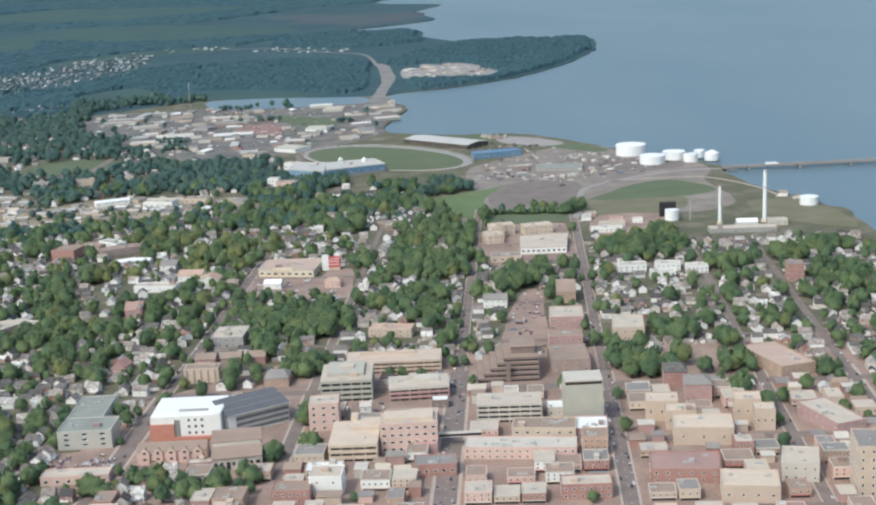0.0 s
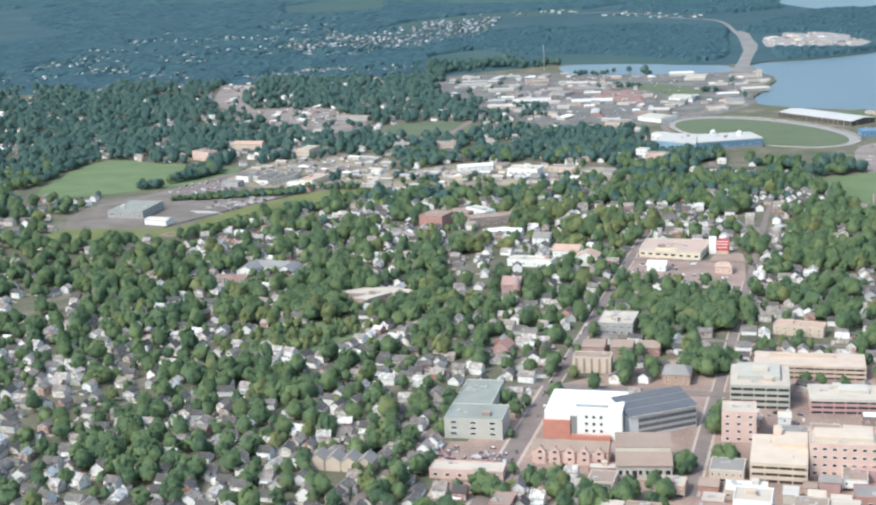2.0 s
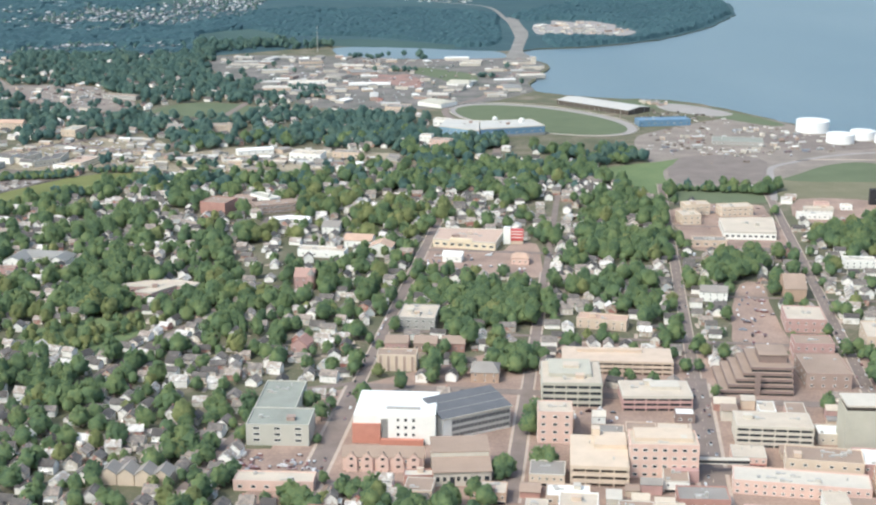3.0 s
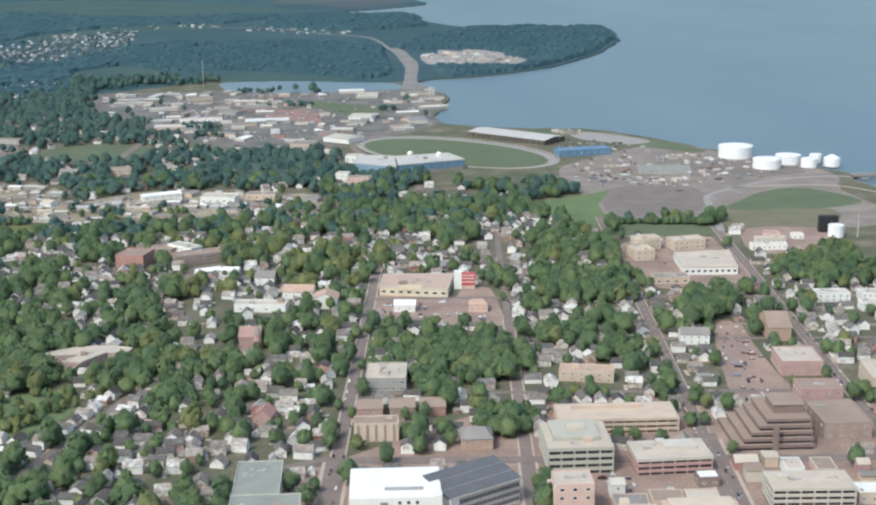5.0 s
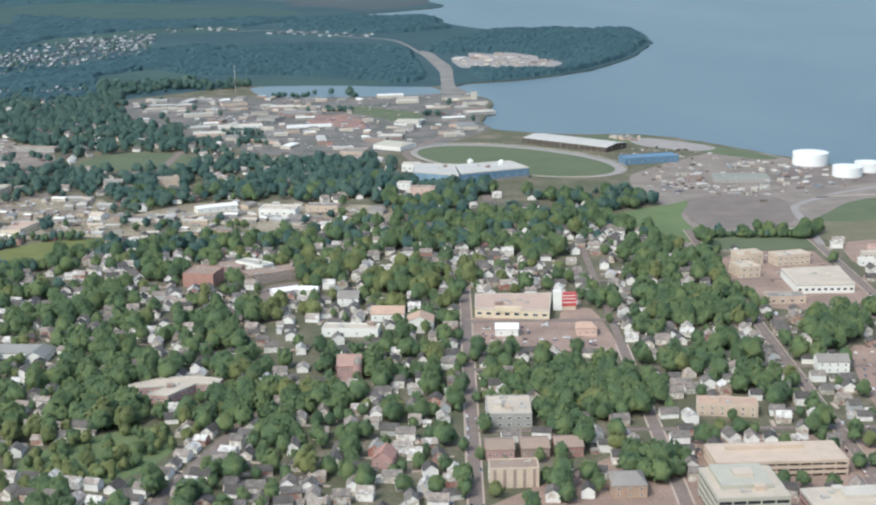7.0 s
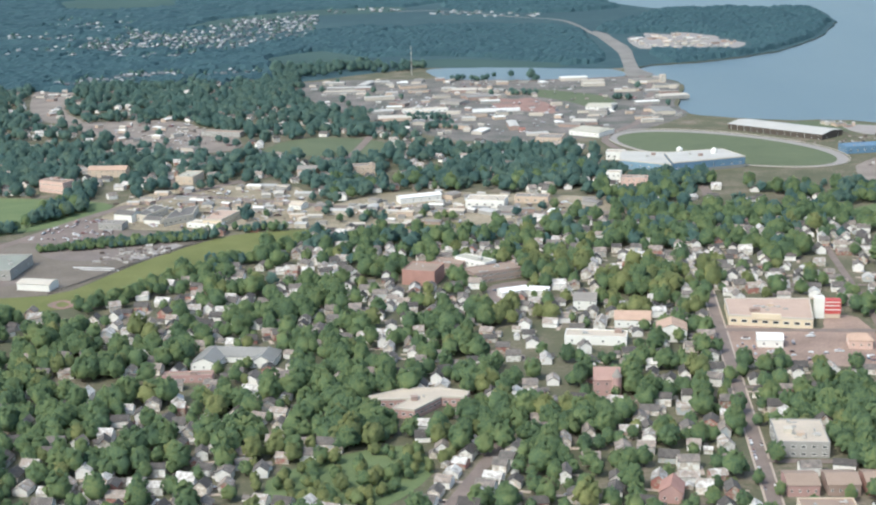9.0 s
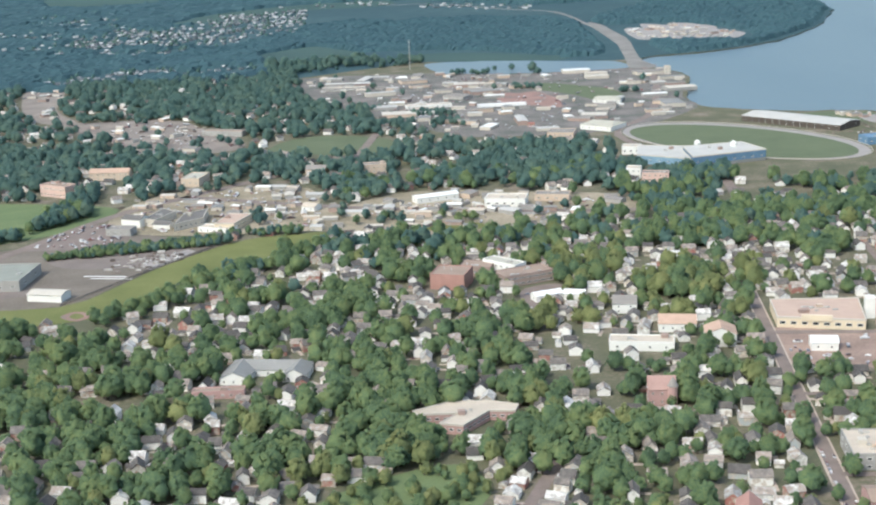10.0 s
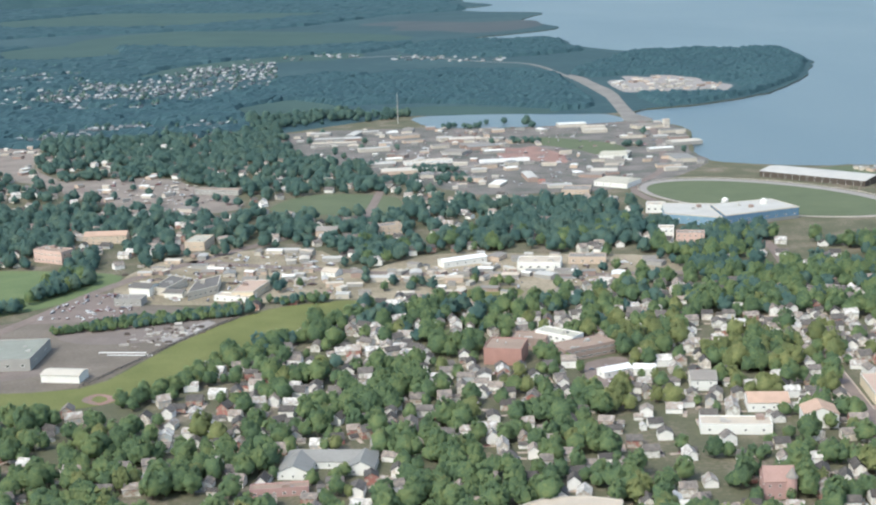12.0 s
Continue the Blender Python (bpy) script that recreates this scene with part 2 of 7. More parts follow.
# Near-black: shade inside deck gaps put into colour; the stable walls use it too.
M["shade"] = material("dark_shade", shades((0.09, 0.075, 0.065), 0.2), 0.9, 0.3, 2.0, 0.0)
M["metal"] = material("galvanised", shades((0.46, 0.445, 0.42), 0.15), 0.5, 0.5, 3.0, 0.05, metal=0.25)
M["black"] = material("black_steel", shades((0.03, 0.03, 0.035), 0.2), 0.6, 0.4, 3.0, 0.05)
M["car"] = material("car_paint", [(0.15, (0.03, 0.03, 0.035)), (0.35, (0.22, 0.06, 0.055)), (0.45, (0.4, 0.41, 0.43)), (0.6, (0.75, 0.75, 0.74)), (0.85, (0.09, 0.11, 0.15))], 0.3, 0.2, 2.0, 0.0, vary="object", spread=0.4, spec=0.5)
M["car_far"] = material("car_paint_far", [(0.15, (0.03, 0.03, 0.035)), (0.35, (0.22, 0.06, 0.055)), (0.45, (0.4, 0.41, 0.43)), (0.6, (0.75, 0.75, 0.74)), (0.85, (0.09, 0.11, 0.15))], 0.3, 0.2, 2.0, 0.0, vary="island", spread=0.4, spec=0.5)
M["rubber"] = material("rubber", shades((0.02, 0.02, 0.02)), 0.9, 1.0, 5.0, 0.0)


def water_material():
    m = bpy.data.materials.new("harbour_water")
    m.use_nodes = True
    t = m.node_tree
    b = t.nodes["Principled BSDF"]
    geo = t.nodes.new("ShaderNodeNewGeometry")
    mp = t.nodes.new("ShaderNodeMapping")
    mp.inputs["Scale"].default_value = (1.0, 0.45, 1.0)
    mp.inputs["Rotation"].default_value = (0, 0, radians(25))
    n1, n2 = t.nodes.new("ShaderNodeTexNoise"), t.nodes.new("ShaderNodeTexNoise")
    n1.inputs["Scale"].default_value, n1.inputs["Detail"].default_value = 0.35, 6
    n2.inputs["Scale"].default_value, n2.inputs["Detail"].default_value = 0.004, 5
    t.links.new(geo.outputs["Position"], mp.inputs["Vector"])
    for n in (n1, n2):
        t.links.new(mp.outputs[0], n.inputs["Vector"])
    ramp = t.nodes.new("ShaderNodeValToRGB")
    ramp.color_ramp.elements[0].position, ramp.color_ramp.elements[0].color = 0.3, (0.101, 0.152, 0.187, 1)
    ramp.color_ramp.elements[1].position, ramp.color_ramp.elements[1].color = 0.75, (0.152, 0.202, 0.232, 1)
    t.links.new(n2.outputs["Fac"], ramp.inputs[0])
    t.links.new(ramp.outputs[0], b.inputs["Base Color"])
    b.inputs["Roughness"].default_value, b.inputs["IOR"].default_value = 0.35, 1.33
    bp = t.nodes.new("ShaderNodeBump")
    bp.inputs["Strength"].default_value, bp.inputs["Distance"].default_value = 0.5, 0.4
    t.links.new(n1.outputs["Fac"], bp.inputs["Height"])
    t.links.new(bp.outputs[0], b.inputs["Normal"])
    return m


M["water"] = water_material()


# ---- shaping helpers ----
def add_box(bm, x0, x1, y0, y1, z0, z1, mi=0, top=1.0):
    """A box; top shrinks its upper face about its middle."""
    cx, cy = (x0 + x1) / 2, (y0 + y1) / 2
    vs = [bm.verts.new((x, y, z0)) for x, y in ((x0, y0), (x1, y0), (x1, y1), (x0, y1))]
    vs += [bm.verts.new((cx + (x - cx) * top, cy + (y - cy) * top, z1)) for x, y in ((x0, y0), (x1, y0), (x1, y1), (x0, y1))]
    for q in ((3, 2, 1, 0), (4, 5, 6, 7), (0, 1, 5, 4), (1, 2, 6, 5), (2, 3, 7, 6), (3, 0, 4, 7)):
        bm.faces.new([vs[i] for i in q]).material_index = mi


def add_prism(bm, ring, z0, z1, mi=0):
    """An upright prism over a ring of points."""
    a = [bm.verts.new((x, y, z0)) for x, y in ring]
    b = [bm.verts.new((x, y, z1)) for x, y in ring]
    n = len(ring)
    bm.faces.new(b).material_index = mi
    bm.faces.new(a[::-1]).material_index = mi
    for i in range(n):
        bm.faces.new((a[i], a[(i + 1) % n], b[(i + 1) % n], b[i])).material_index = mi


def add_gable(bm, w, d, z, rise, over=0.25, th=0.18, mi=0, hip=0.0):
    """A roof of two slabs with the ridge along x, eaves over the walls; hip draws the ridge's ends in."""
    for s in (-1, 1):
        ex, ey = w / 2 + over, d / 2 + over
        drop = rise * over / (d / 2)
        ring = [(-ex, s * ey, z - drop), (ex, s * ey, z - drop), (ex - hip, 0, z + rise), (-ex + hip, 0, z + rise)]
        lo = [bm.verts.new(p) for p in ring]
        hi = [bm.verts.new((p[0], p[1], p[2] + th)) for p in ring]
        bm.faces.new(hi if s < 0 else hi[::-1]).material_index = mi
        bm.faces.new(lo[::-1] if s < 0 else lo).material_index = mi
        for i in range(4):
            q = (lo[i], lo[(i + 1) % 4], hi[(i + 1) % 4], hi[i])
            bm.faces.new(q if s < 0 else q[::-1]).material_index = mi
    if hip:
        for s in (-1, 1):
            ex, ey = s * (w / 2 + over), d / 2 + over
            drop = rise * over / (d / 2)
            tri = [bm.verts.new(p) for p in ((ex, -ey, z - drop + th), (ex, ey, z - drop + th), (ex - s * hip, 0, z + rise + th))]
            bm.faces.new(tri if s > 0 else tri[::-1]).material_index = mi


def add_gable_walls(bm, w, d, z0, z1, rise, mi=0):
    """Four walls with pointed ends, for a ridge along x."""
    x, y = w / 2, d / 2
    b = [bm.verts.new(p) for p in ((-x, -y, z0), (x, -y, z0), (x, y, z0), (-x, y, z0))]
    u = [bm.verts.new(p) for p in ((-x, -y, z1), (x, -y, z1), (x, y, z1), (-x, y, z1))]
    r = [bm.verts.new((-x, 0, z1 + rise)), bm.verts.new((x, 0, z1 + rise))]
    for f in ((b[0], b[1], u[1], u[0]), (b[2], b[3], u[3], u[2]), (b[1], b[2], u[2], r[1], u[1]), (b[3], b[0], u[0], r[0], u[3])):
        bm.faces.new(f).material_index = mi


def add_cyl(bm, x, y, z0, z1, r0, r1, n=16, mi=0):
    a = [bm.verts.new((x + r0 * math.cos(k * math.tau / n), y + r0 * math.sin(k * math.tau / n), z0)) for k in range(n)]
    b = [bm.verts.new((x + r1 * math.cos(k * math.tau / n), y + r1 * math.sin(k * math.tau / n), z1)) for k in range(n)]
    bm.faces.new(b).material_index = mi
    bm.faces.new(a[::-1]).material_index = mi
    for k in range(n):
        bm.faces.new((a[k], a[(k + 1) % n], b[(k + 1) % n], b[k])).material_index = mi


def mesh_of(name, bm, *mats):
    me = bpy.data.meshes.new(name)
    bm.to_mesh(me)
    bm.free()
    for m in mats:
        me.materials.append(M[m])
    return me


def part(name, bm, mats, parent, label=""):
    """One mesh object under a thing or a part."""
    me = bm if isinstance(bm, bpy.types.Mesh) else mesh_of(name, bm, *([mats] if isinstance(mats, str) else mats))
    ob = new(name, me)
    ob.parent = parent
    return tagged(ob, label)


def thing(name, m, label, category, group=""):
    ob = new(name)
    ob.matrix_world = m
    ob.empty_display_size = 0.5
    return tagged(ob, label, category, group)


def smooth_ring(points, jitter=0.0, steps=4, closed=True):
    """A Catmull-Rom curve through the corners, roughened."""
    out, n = [], len(points)
    for i in range(n if closed else n - 1):
        if closed:
            p = [Vector(points[(i + k) % n]) for k in (-1, 0, 1, 2)]
        else:
            p = [Vector(points[min(max(i + k, 0), n - 1)]) for k in (-1, 0, 1, 2)]
        for s in range(steps):
            t = s / steps
            q = 0.5 * (2 * p[1] + (p[2] - p[0]) * t + (2 * p[0] - 5 * p[1] + 4 * p[2] - p[3]) * t * t + (3 * p[1] - p[0] - 3 * p[2] + p[3]) * t ** 3)
            q += jitter * Vector((noise.noise((q.x * 0.05, q.y * 0.05, 3)), noise.noise((q.x * 0.05, q.y * 0.05, 9))))
            out.append((q.x, q.y))
    if not closed:
        out.append(tuple(points[-1]))
    return out


def sheet(name, ring, z, mat, label, depth=0.4, category="ground"):
    """A level sheet with an edge that goes down to the ground."""
    bm = bmesh.new()
    top = [bm.verts.new((x, y, z)) for x, y in ring]
    low = [bm.verts.new((x, y, z - depth)) for x, y in ring]
    f = bm.faces.new(top)
    for i in range(len(ring)):
        bm.faces.new((low[i], low[(i + 1) % len(ring)], top[(i + 1) % len(ring)], top[i]))
    bm.normal_update()
    flip = f.normal.z < 0
    bmesh.ops.triangulate(bm, faces=[f])
    if flip:
        bmesh.ops.reverse_faces(bm, faces=bm.faces[:])
    return tagged(new(name, mesh_of(name, bm, mat)), label, category, kind="structure")


def ribbon(name, line, width, z, mat, label, depth=0.06, category="road"):
    """A strip of road along a line."""
    pts = [Vector(p) for p in line]
    left, right = [], []
    for i, p in enumerate(pts):
        d = (pts[min(i + 1, len(pts) - 1)] - pts[max(i - 1, 0)]).normalized()
        s = Vector((-d.y, d.x)) * width / 2
        left.append(p + s)
        right.append(p - s)
    bm = bmesh.new()
    v = [[bm.verts.new((q.x, q.y, h)) for q in side] for side, h in ((left, z), (right, z), (left, z - depth), (right, z - depth))]
    for i in range(len(pts) - 1):
        bm.faces.new((v[0][i], v[1][i], v[1][i + 1], v[0][i + 1]))
        bm.faces.new((v[2][i], v[0][i], v[0][i + 1], v[2][i + 1]))
        bm.faces.new((v[1][i], v[3][i], v[3][i + 1], v[1][i + 1]))
    bmesh.ops.recalc_face_normals(bm, faces=bm.faces[:])
    if sum(f.normal.z * f.calc_area() for f in bm.faces) < 0:
        bmesh.ops.reverse_faces(bm, faces=bm.faces[:])
    return tagged(new(name, mesh_of(name, bm, mat)), label, category, kind="structure")


def inside(ring, x, y):
    hit, j = False, len(ring) - 1
    for i in range(len(ring)):
        (xa, ya), (xb, yb) = ring[i], ring[j]
        if (ya > y) != (yb > y) and x < (xb - xa) * (y - ya) / (yb - ya) + xa:
            hit = not hit
        j = i
    return hit


def ellipse(cx, cy, a, b, rot, n=40):
    c, s = math.cos(radians(rot)), math.sin(radians(rot))
    return [(cx + a * math.cos(k * math.tau / n) * c - b * math.sin(k * math.tau / n) * s,
             cy + a * math.cos(k * math.tau / n) * s + b * math.sin(k * math.tau / n) * c) for k in range(n)]


# the town's street grid: u across, v away, turned a little to the right
GRID = -11.7
GO = Vector((74.0, 512.0))
GU = Vector((math.cos(radians(GRID)), math.sin(radians(GRID))))
GV = Vector((-GU.y, GU.x))


def town(u, v):
    p = GO + GU * u + GV * v
    return p.x, p.y


def to_town(x, y):
    d = Vector((x, y)) - GO
    return d.dot(GU), d.dot(GV)


# ---- land and water ----
HARBOUR = [(430, 600), (387, 788), (399, 851), (390, 868), (388, 900), (379, 923), (371, 963), (370, 1006), (380, 1030), (372, 1056), (357, 1092), (337, 1122),
           (322, 1158), (304, 1202), (278, 1258), (254, 1283), (205, 1300), (158, 1332), (146, 1365), (148, 1405), (166, 1455), (185, 1512), (181, 1566), (170, 1600)]
HEADLAND = [(176, 1645), (199, 1674), (245, 1680), (298, 1707), (360, 1752), (440, 1852), (500, 1962), (543, 2046), (578, 2170), (588, 2266), (544, 2299), (476, 2320),
            (434, 2376), (387, 2340), (342, 2480), (353, 2645), (250, 2690), (137, 2722), (200, 2745)]
FAR_SHORE = [(367, 2846), (433, 2956), (419, 3211), (521, 3442), (414, 3589), (381, 3755), (500, 3902), (475, 4208), (665, 4740), (828, 5000), (1106, 5272)]
COAST = smooth_ring(HARBOUR + HEADLAND + FAR_SHORE, 6.0, 4, closed=False)
LAND = [(-6500, -2500), (430, -2500)] + COAST + [(1500, 6500), (-6500, 6500)]
sheet("ground", LAND, 0.0, "ground", "suburban ground of grass, earth and paving by the harbour", depth=2.0)
sheet("ground_far", smooth_ring([(1584, 4850), (1336, 4085), (1450, 3914), (1811, 3567), (2600, 3300), (3500, 4500), (2600, 6500)], 20, 3), 1.0, "hazed_land", "dark wooded shore across the water", 3.0)
sheet("ground_island", smooth_ring([(1266, 2941), (1500, 3184), (1623, 3251), (1900, 3200), (1800, 2700), (1384, 2803)], 10, 3), 1.0, "hazed_land", "low wooded island in the bay", 3.0)
bm = bmesh.new()
add_box(bm, -300, 7000, -2600, 7000, -3.0, -1.2)
tagged(new("water", mesh_of("water", bm, "water")), "calm blue-grey harbour water with faint ripples", "water", kind="structure")
sheet("water_inlet", smooth_ring([(-36, 1700), (10, 1702), (53, 1692), (100, 1668), (148, 1644), (146, 1590), (65, 1588), (0, 1604), (-30, 1630)], 3, 4), 0.14, "water", "pale tidal inlet beside the causeway", 0.05, "water")
sheet("ground_country", [(-3000, 1640), (-170, 1640), (-40, 1720), (30, 1690), (150, 1652)] + COAST[98:] + [(900, 5290), (-3000, 5290)], 0.08, "hazed_land", "far farm country of woods and fields", 0.06)

# ---- open ground ----
FIELDS = []
FIELDS.append(("parking_ground", [(146, 716), (157, 713), (148, 668), (139, 620), (118, 624), (128, 668)], 0.12, "town", "worn paved parking ground between streets"))
FIELDS.append(("field", [(-360, 868), (-310, 872), (-272, 880), (-240, 914), (-206, 950), (-172, 985), (-164, 1006), (-200, 1006), (-225, 990), (-251, 958), (-269, 930), (-292, 899), (-360, 905)], 0.10, "grass", "long bright green playing field"))
FIELDS.append(("gravel_yard", [(-360, 907), (-293, 901), (-270, 931), (-252, 959), (-226, 991), (-232, 1004), (-284, 1032), (-360, 990)], 0.09, "grey_dirt", "bare grey-brown gravel yard by the sheds"))
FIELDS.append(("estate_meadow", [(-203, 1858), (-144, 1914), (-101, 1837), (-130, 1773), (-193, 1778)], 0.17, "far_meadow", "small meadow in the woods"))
FIELDS.append(("meadow", [(-420, 1150), (-359, 1132), (-291, 1103), (-292, 1072), (-325, 1035), (-420, 1010)], 0.10, "fresh_grass", "green meadow behind a tree belt"))
FIELDS.append(("park", [(-199, 1261), (-165, 1307), (-111, 1278), (-118, 1226), (-154, 1226)], 0.10, "lawn", "mown park among trees"))
FIELDS.append(("commercial_lot", [(-381, 1480), (-351, 1434), (-321, 1431), (-270, 1417), (-248, 1370), (-222, 1330), (-218, 1270), (-268, 1266), (-285, 1294), (-322, 1339), (-371, 1429)], 0.09, "dirt", "pale parking ground of a shopping area"))
FIELDS.append(("business_lot", [(-289, 1075), (-251, 1138), (-174, 1125), (-160, 1060), (-60, 1050), (-20, 1030), (-30, 1010), (-120, 1000), (-179, 1013), (-265, 1027)], 0.08, "sand_ground", "paved ground between low workshops"))
FIELDS.append(("verge_field", [(129, 988), (178, 1013), (199, 1022), (176, 985), (168, 951), (161, 920), (150, 915), (137, 943)], 0.10, "fresh_grass", "bright green grass wedge by the woods"))
FIELDS.append(("waste_ground", [(172, 1005), (179, 1091), (215, 1140), (300, 1190), (330, 1120), (362, 1075), (366, 1030), (345, 985), (340, 905), (300, 880), (235, 905), (228, 928), (172, 936), (165, 960)], 0.07, "dirt", "bare brown waste ground by the harbour"))
FIELDS.append(("rough_grass", [(163, 931), (225, 914), (213, 885), (157, 896)], 0.11, "lawn", "rough grass strip with shrubs"))
FIELDS.append(("rough_field", [(246, 952), (311, 932), (285, 884), (229, 898)], 0.095, "olive", "dry rough grass beside the curved road"))
FIELDS.append(("store_ground", [(237, 892), (284, 880), (257, 842), (219, 836)], 0.12, "town", "worn paved ground round small stores"))
FIELDS.append(("store_ground", [(-428, 1660), (-393, 1661), (-381, 1516), (-355, 1440), (-371, 1429), (-405, 1490)], 0.1, "dirt", "pale parking ground of far stores"))
FIELDS.append(("shrub_meadow", [(-186, 670), (-163, 686), (-139, 691), (-134, 668), (-153, 645), (-178, 645)], 0.1, "fresh_grass", "light green meadow with shrubs between houses"))
FIELDS.append(("lot_lawn", [(246, 946), (265, 968), (290, 990), (314, 1000), (332, 985), (342, 950), (318, 936), (280, 938)], 0.12, "lawn", "grass lot inside a curved road"))
FIELDS.append(("shore_grass", [(205, 1288), (252, 1274), (300, 1195), (315, 1150), (296, 1152), (255, 1215), (215, 1262)], 0.11, "lawn", "green strip along the shore"))
FIELDS.append(("plant_grass", [(345, 900), (372, 900), (386, 868), (390, 850), (380, 800), (350, 830), (342, 860)], 0.11, "olive", "rough grass round the power plant"))
FIELDS.append(("industrial_ground", [(-165, 1633), (-34, 1622), (0, 1600), (65, 1584), (142, 1584), (178, 1560), (178, 1500), (145, 1400), (140, 1340), (60, 1262), (-30, 1262), (-72, 1294), (-156, 1489)], 0.09, "yard", "dusty ground of an industrial estate"))
FIELDS.append(("red_ground", [(4, 1472), (20, 1466), (34, 1470), (45, 1425), (43, 1396), (36, 1376), (22, 1392), (8, 1398), (-6, 1425)], 0.13, "red_soil", "cleared plot of red soil"))
FIELDS.append(("industrial_green", [(50, 1520), (95, 1470), (100, 1420), (75, 1400), (62, 1440), (35, 1490)], 0.13, "lawn", "grass slope among warehouses"))
FIELDS.append(("quarry_ground", [(229, 1914), (243, 1952), (258, 1940), (270, 1990), (300, 1958), (318, 1982), (343, 1924), (336, 1888), (353, 1840), (332, 1800), (320, 1782), (300, 1810), (285, 1788), (266, 1800), (250, 1818), (221, 1822)], 0.16, "track", "pale cleared ground on the headland"))
FIELDS.append(("isthmus_ground", [(150, 1585), (178, 1590), (176, 1640), (194, 1740), (211, 1825), (217, 1919), (222, 2000), (213, 2040), (207, 2000), (203, 1930), (195, 1836), (170, 1690), (160, 1640)], 0.16, "causeway", "pale earth along the causeway road"))
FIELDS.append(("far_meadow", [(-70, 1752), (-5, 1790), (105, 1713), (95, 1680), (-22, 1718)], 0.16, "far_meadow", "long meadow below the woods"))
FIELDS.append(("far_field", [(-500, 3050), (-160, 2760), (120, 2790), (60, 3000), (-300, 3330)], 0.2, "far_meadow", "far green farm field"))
FIELDS.append(("far_field", [(80, 3279), (185, 3348), (320, 3200), (430, 3190), (425, 3060), (405, 2990), (330, 2900), (252, 2880), (200, 2980), (121, 3049), (150, 3160)], 0.2, "hazed_earth", "far ploughed field in a haze blue-grey"))
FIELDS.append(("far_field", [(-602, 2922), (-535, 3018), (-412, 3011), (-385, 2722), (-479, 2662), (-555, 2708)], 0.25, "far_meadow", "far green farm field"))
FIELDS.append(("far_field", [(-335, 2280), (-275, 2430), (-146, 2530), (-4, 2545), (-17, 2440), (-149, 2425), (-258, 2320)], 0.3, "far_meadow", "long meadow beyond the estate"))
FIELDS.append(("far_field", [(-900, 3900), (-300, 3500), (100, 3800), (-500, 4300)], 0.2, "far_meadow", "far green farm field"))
FIELDS.append(("mall_ground", [(0, 800), (-8, 758), (18, 748), (50, 736), (56, 755), (60, 800), (46, 800), (36, 786)], 0.1, "town", "worn pale parking ground before a shopping hall"))
FIELDS.append(("school_ground", [(-92, 841), (-81, 840), (-80, 855), (-69, 867), (-68, 882), (-84, 878), (-90, 857)], 0.11, "asphalt", "dark asphalt lot beside a school"))
FIELDS.append(("strip_lot", [(-160, 1058), (-122, 1092), (-88, 1092), (-44, 1074), (-8, 1062), (14, 1040), (6, 1012), (-34, 1008), (-58, 998), (-84, 980), (-104, 984), (-128, 1004), (-150, 1020)], 0.105, "sand_ground", "worn pale lots along a shopping strip"))
FIELDS.append(("strip_lawn", [(-122, 1008), (-104, 1012), (-84, 1004), (-90, 992), (-112, 996)], 0.13, "grass", "small sunlit lawn on the shopping strip"))
FIELDS.append(("office_lot", [(-92, 519), (-54, 512), (-51, 530), (-80, 536), (-90, 534)], 0.12, "town", "worn parking lot before an office"))
FIELDS.append(("market_ground", [(149, 868), (175, 884), (207, 880), (207, 861), (196, 786), (167, 774), (142, 782), (144, 822)], 0.1, "town", "worn pale paving round a store and a hotel"))
for name, ring, z, mat, label in FIELDS:
    sheet(name, smooth_ring(ring, 1.5, 3), z, mat, label, 0.05)
sheet("paved_centre", [town(-150, -140), (560, 300), (470, 640), town(150, 120), town(60, 112), town(-60, 122), town(-150, 40)], 0.06, "town", "worn pale paving of the town centre", 0.05)

# race track: stone-dust oval round a lawn
OV = (125, 1196, 95, 52, -54)
sheet("race_track", ellipse(*OV, 48), 0.14, "track", "pale stone-dust oval race track", 0.05)
sheet("race_track_lawn", ellipse(OV[0] - 2, OV[1] - 2, 88, 46, OV[4], 48), 0.20, "lawn", "green lawn inside the race track", 0.05)

# streets: place across, from, to, width, footway
V_STREETS = [(-131, -120, 60, 7.4, 2.4), (-131, 60, 330, 4.4, 1.4), (-65, -40, 60, 5.0, 2.0), (-65, 60, 225, 4.2, 1.4), (-65, 225, 400, 3.4, 0), (0, -160, 80, 8.4, 2.6), (0, 80, 440, 4.4, 1.0), (65.5, -160, 80, 5.6, 1.8), (65.5, 80, 420, 4.6, 1.0), (133, -120, 300, 4.4, 1.4), (172, -60, 300, 4.0, 3.4)]
U_STREETS = [(-75, -131, 230, 6.0), (-8, 0, 230, 5.5), (57, -131, 230, 5.5), (125, -131, 230, 3.0), (193, -131, 230, 2.8), (261, -131, 200, 3.8), (329, -131, 150, 2.8)]
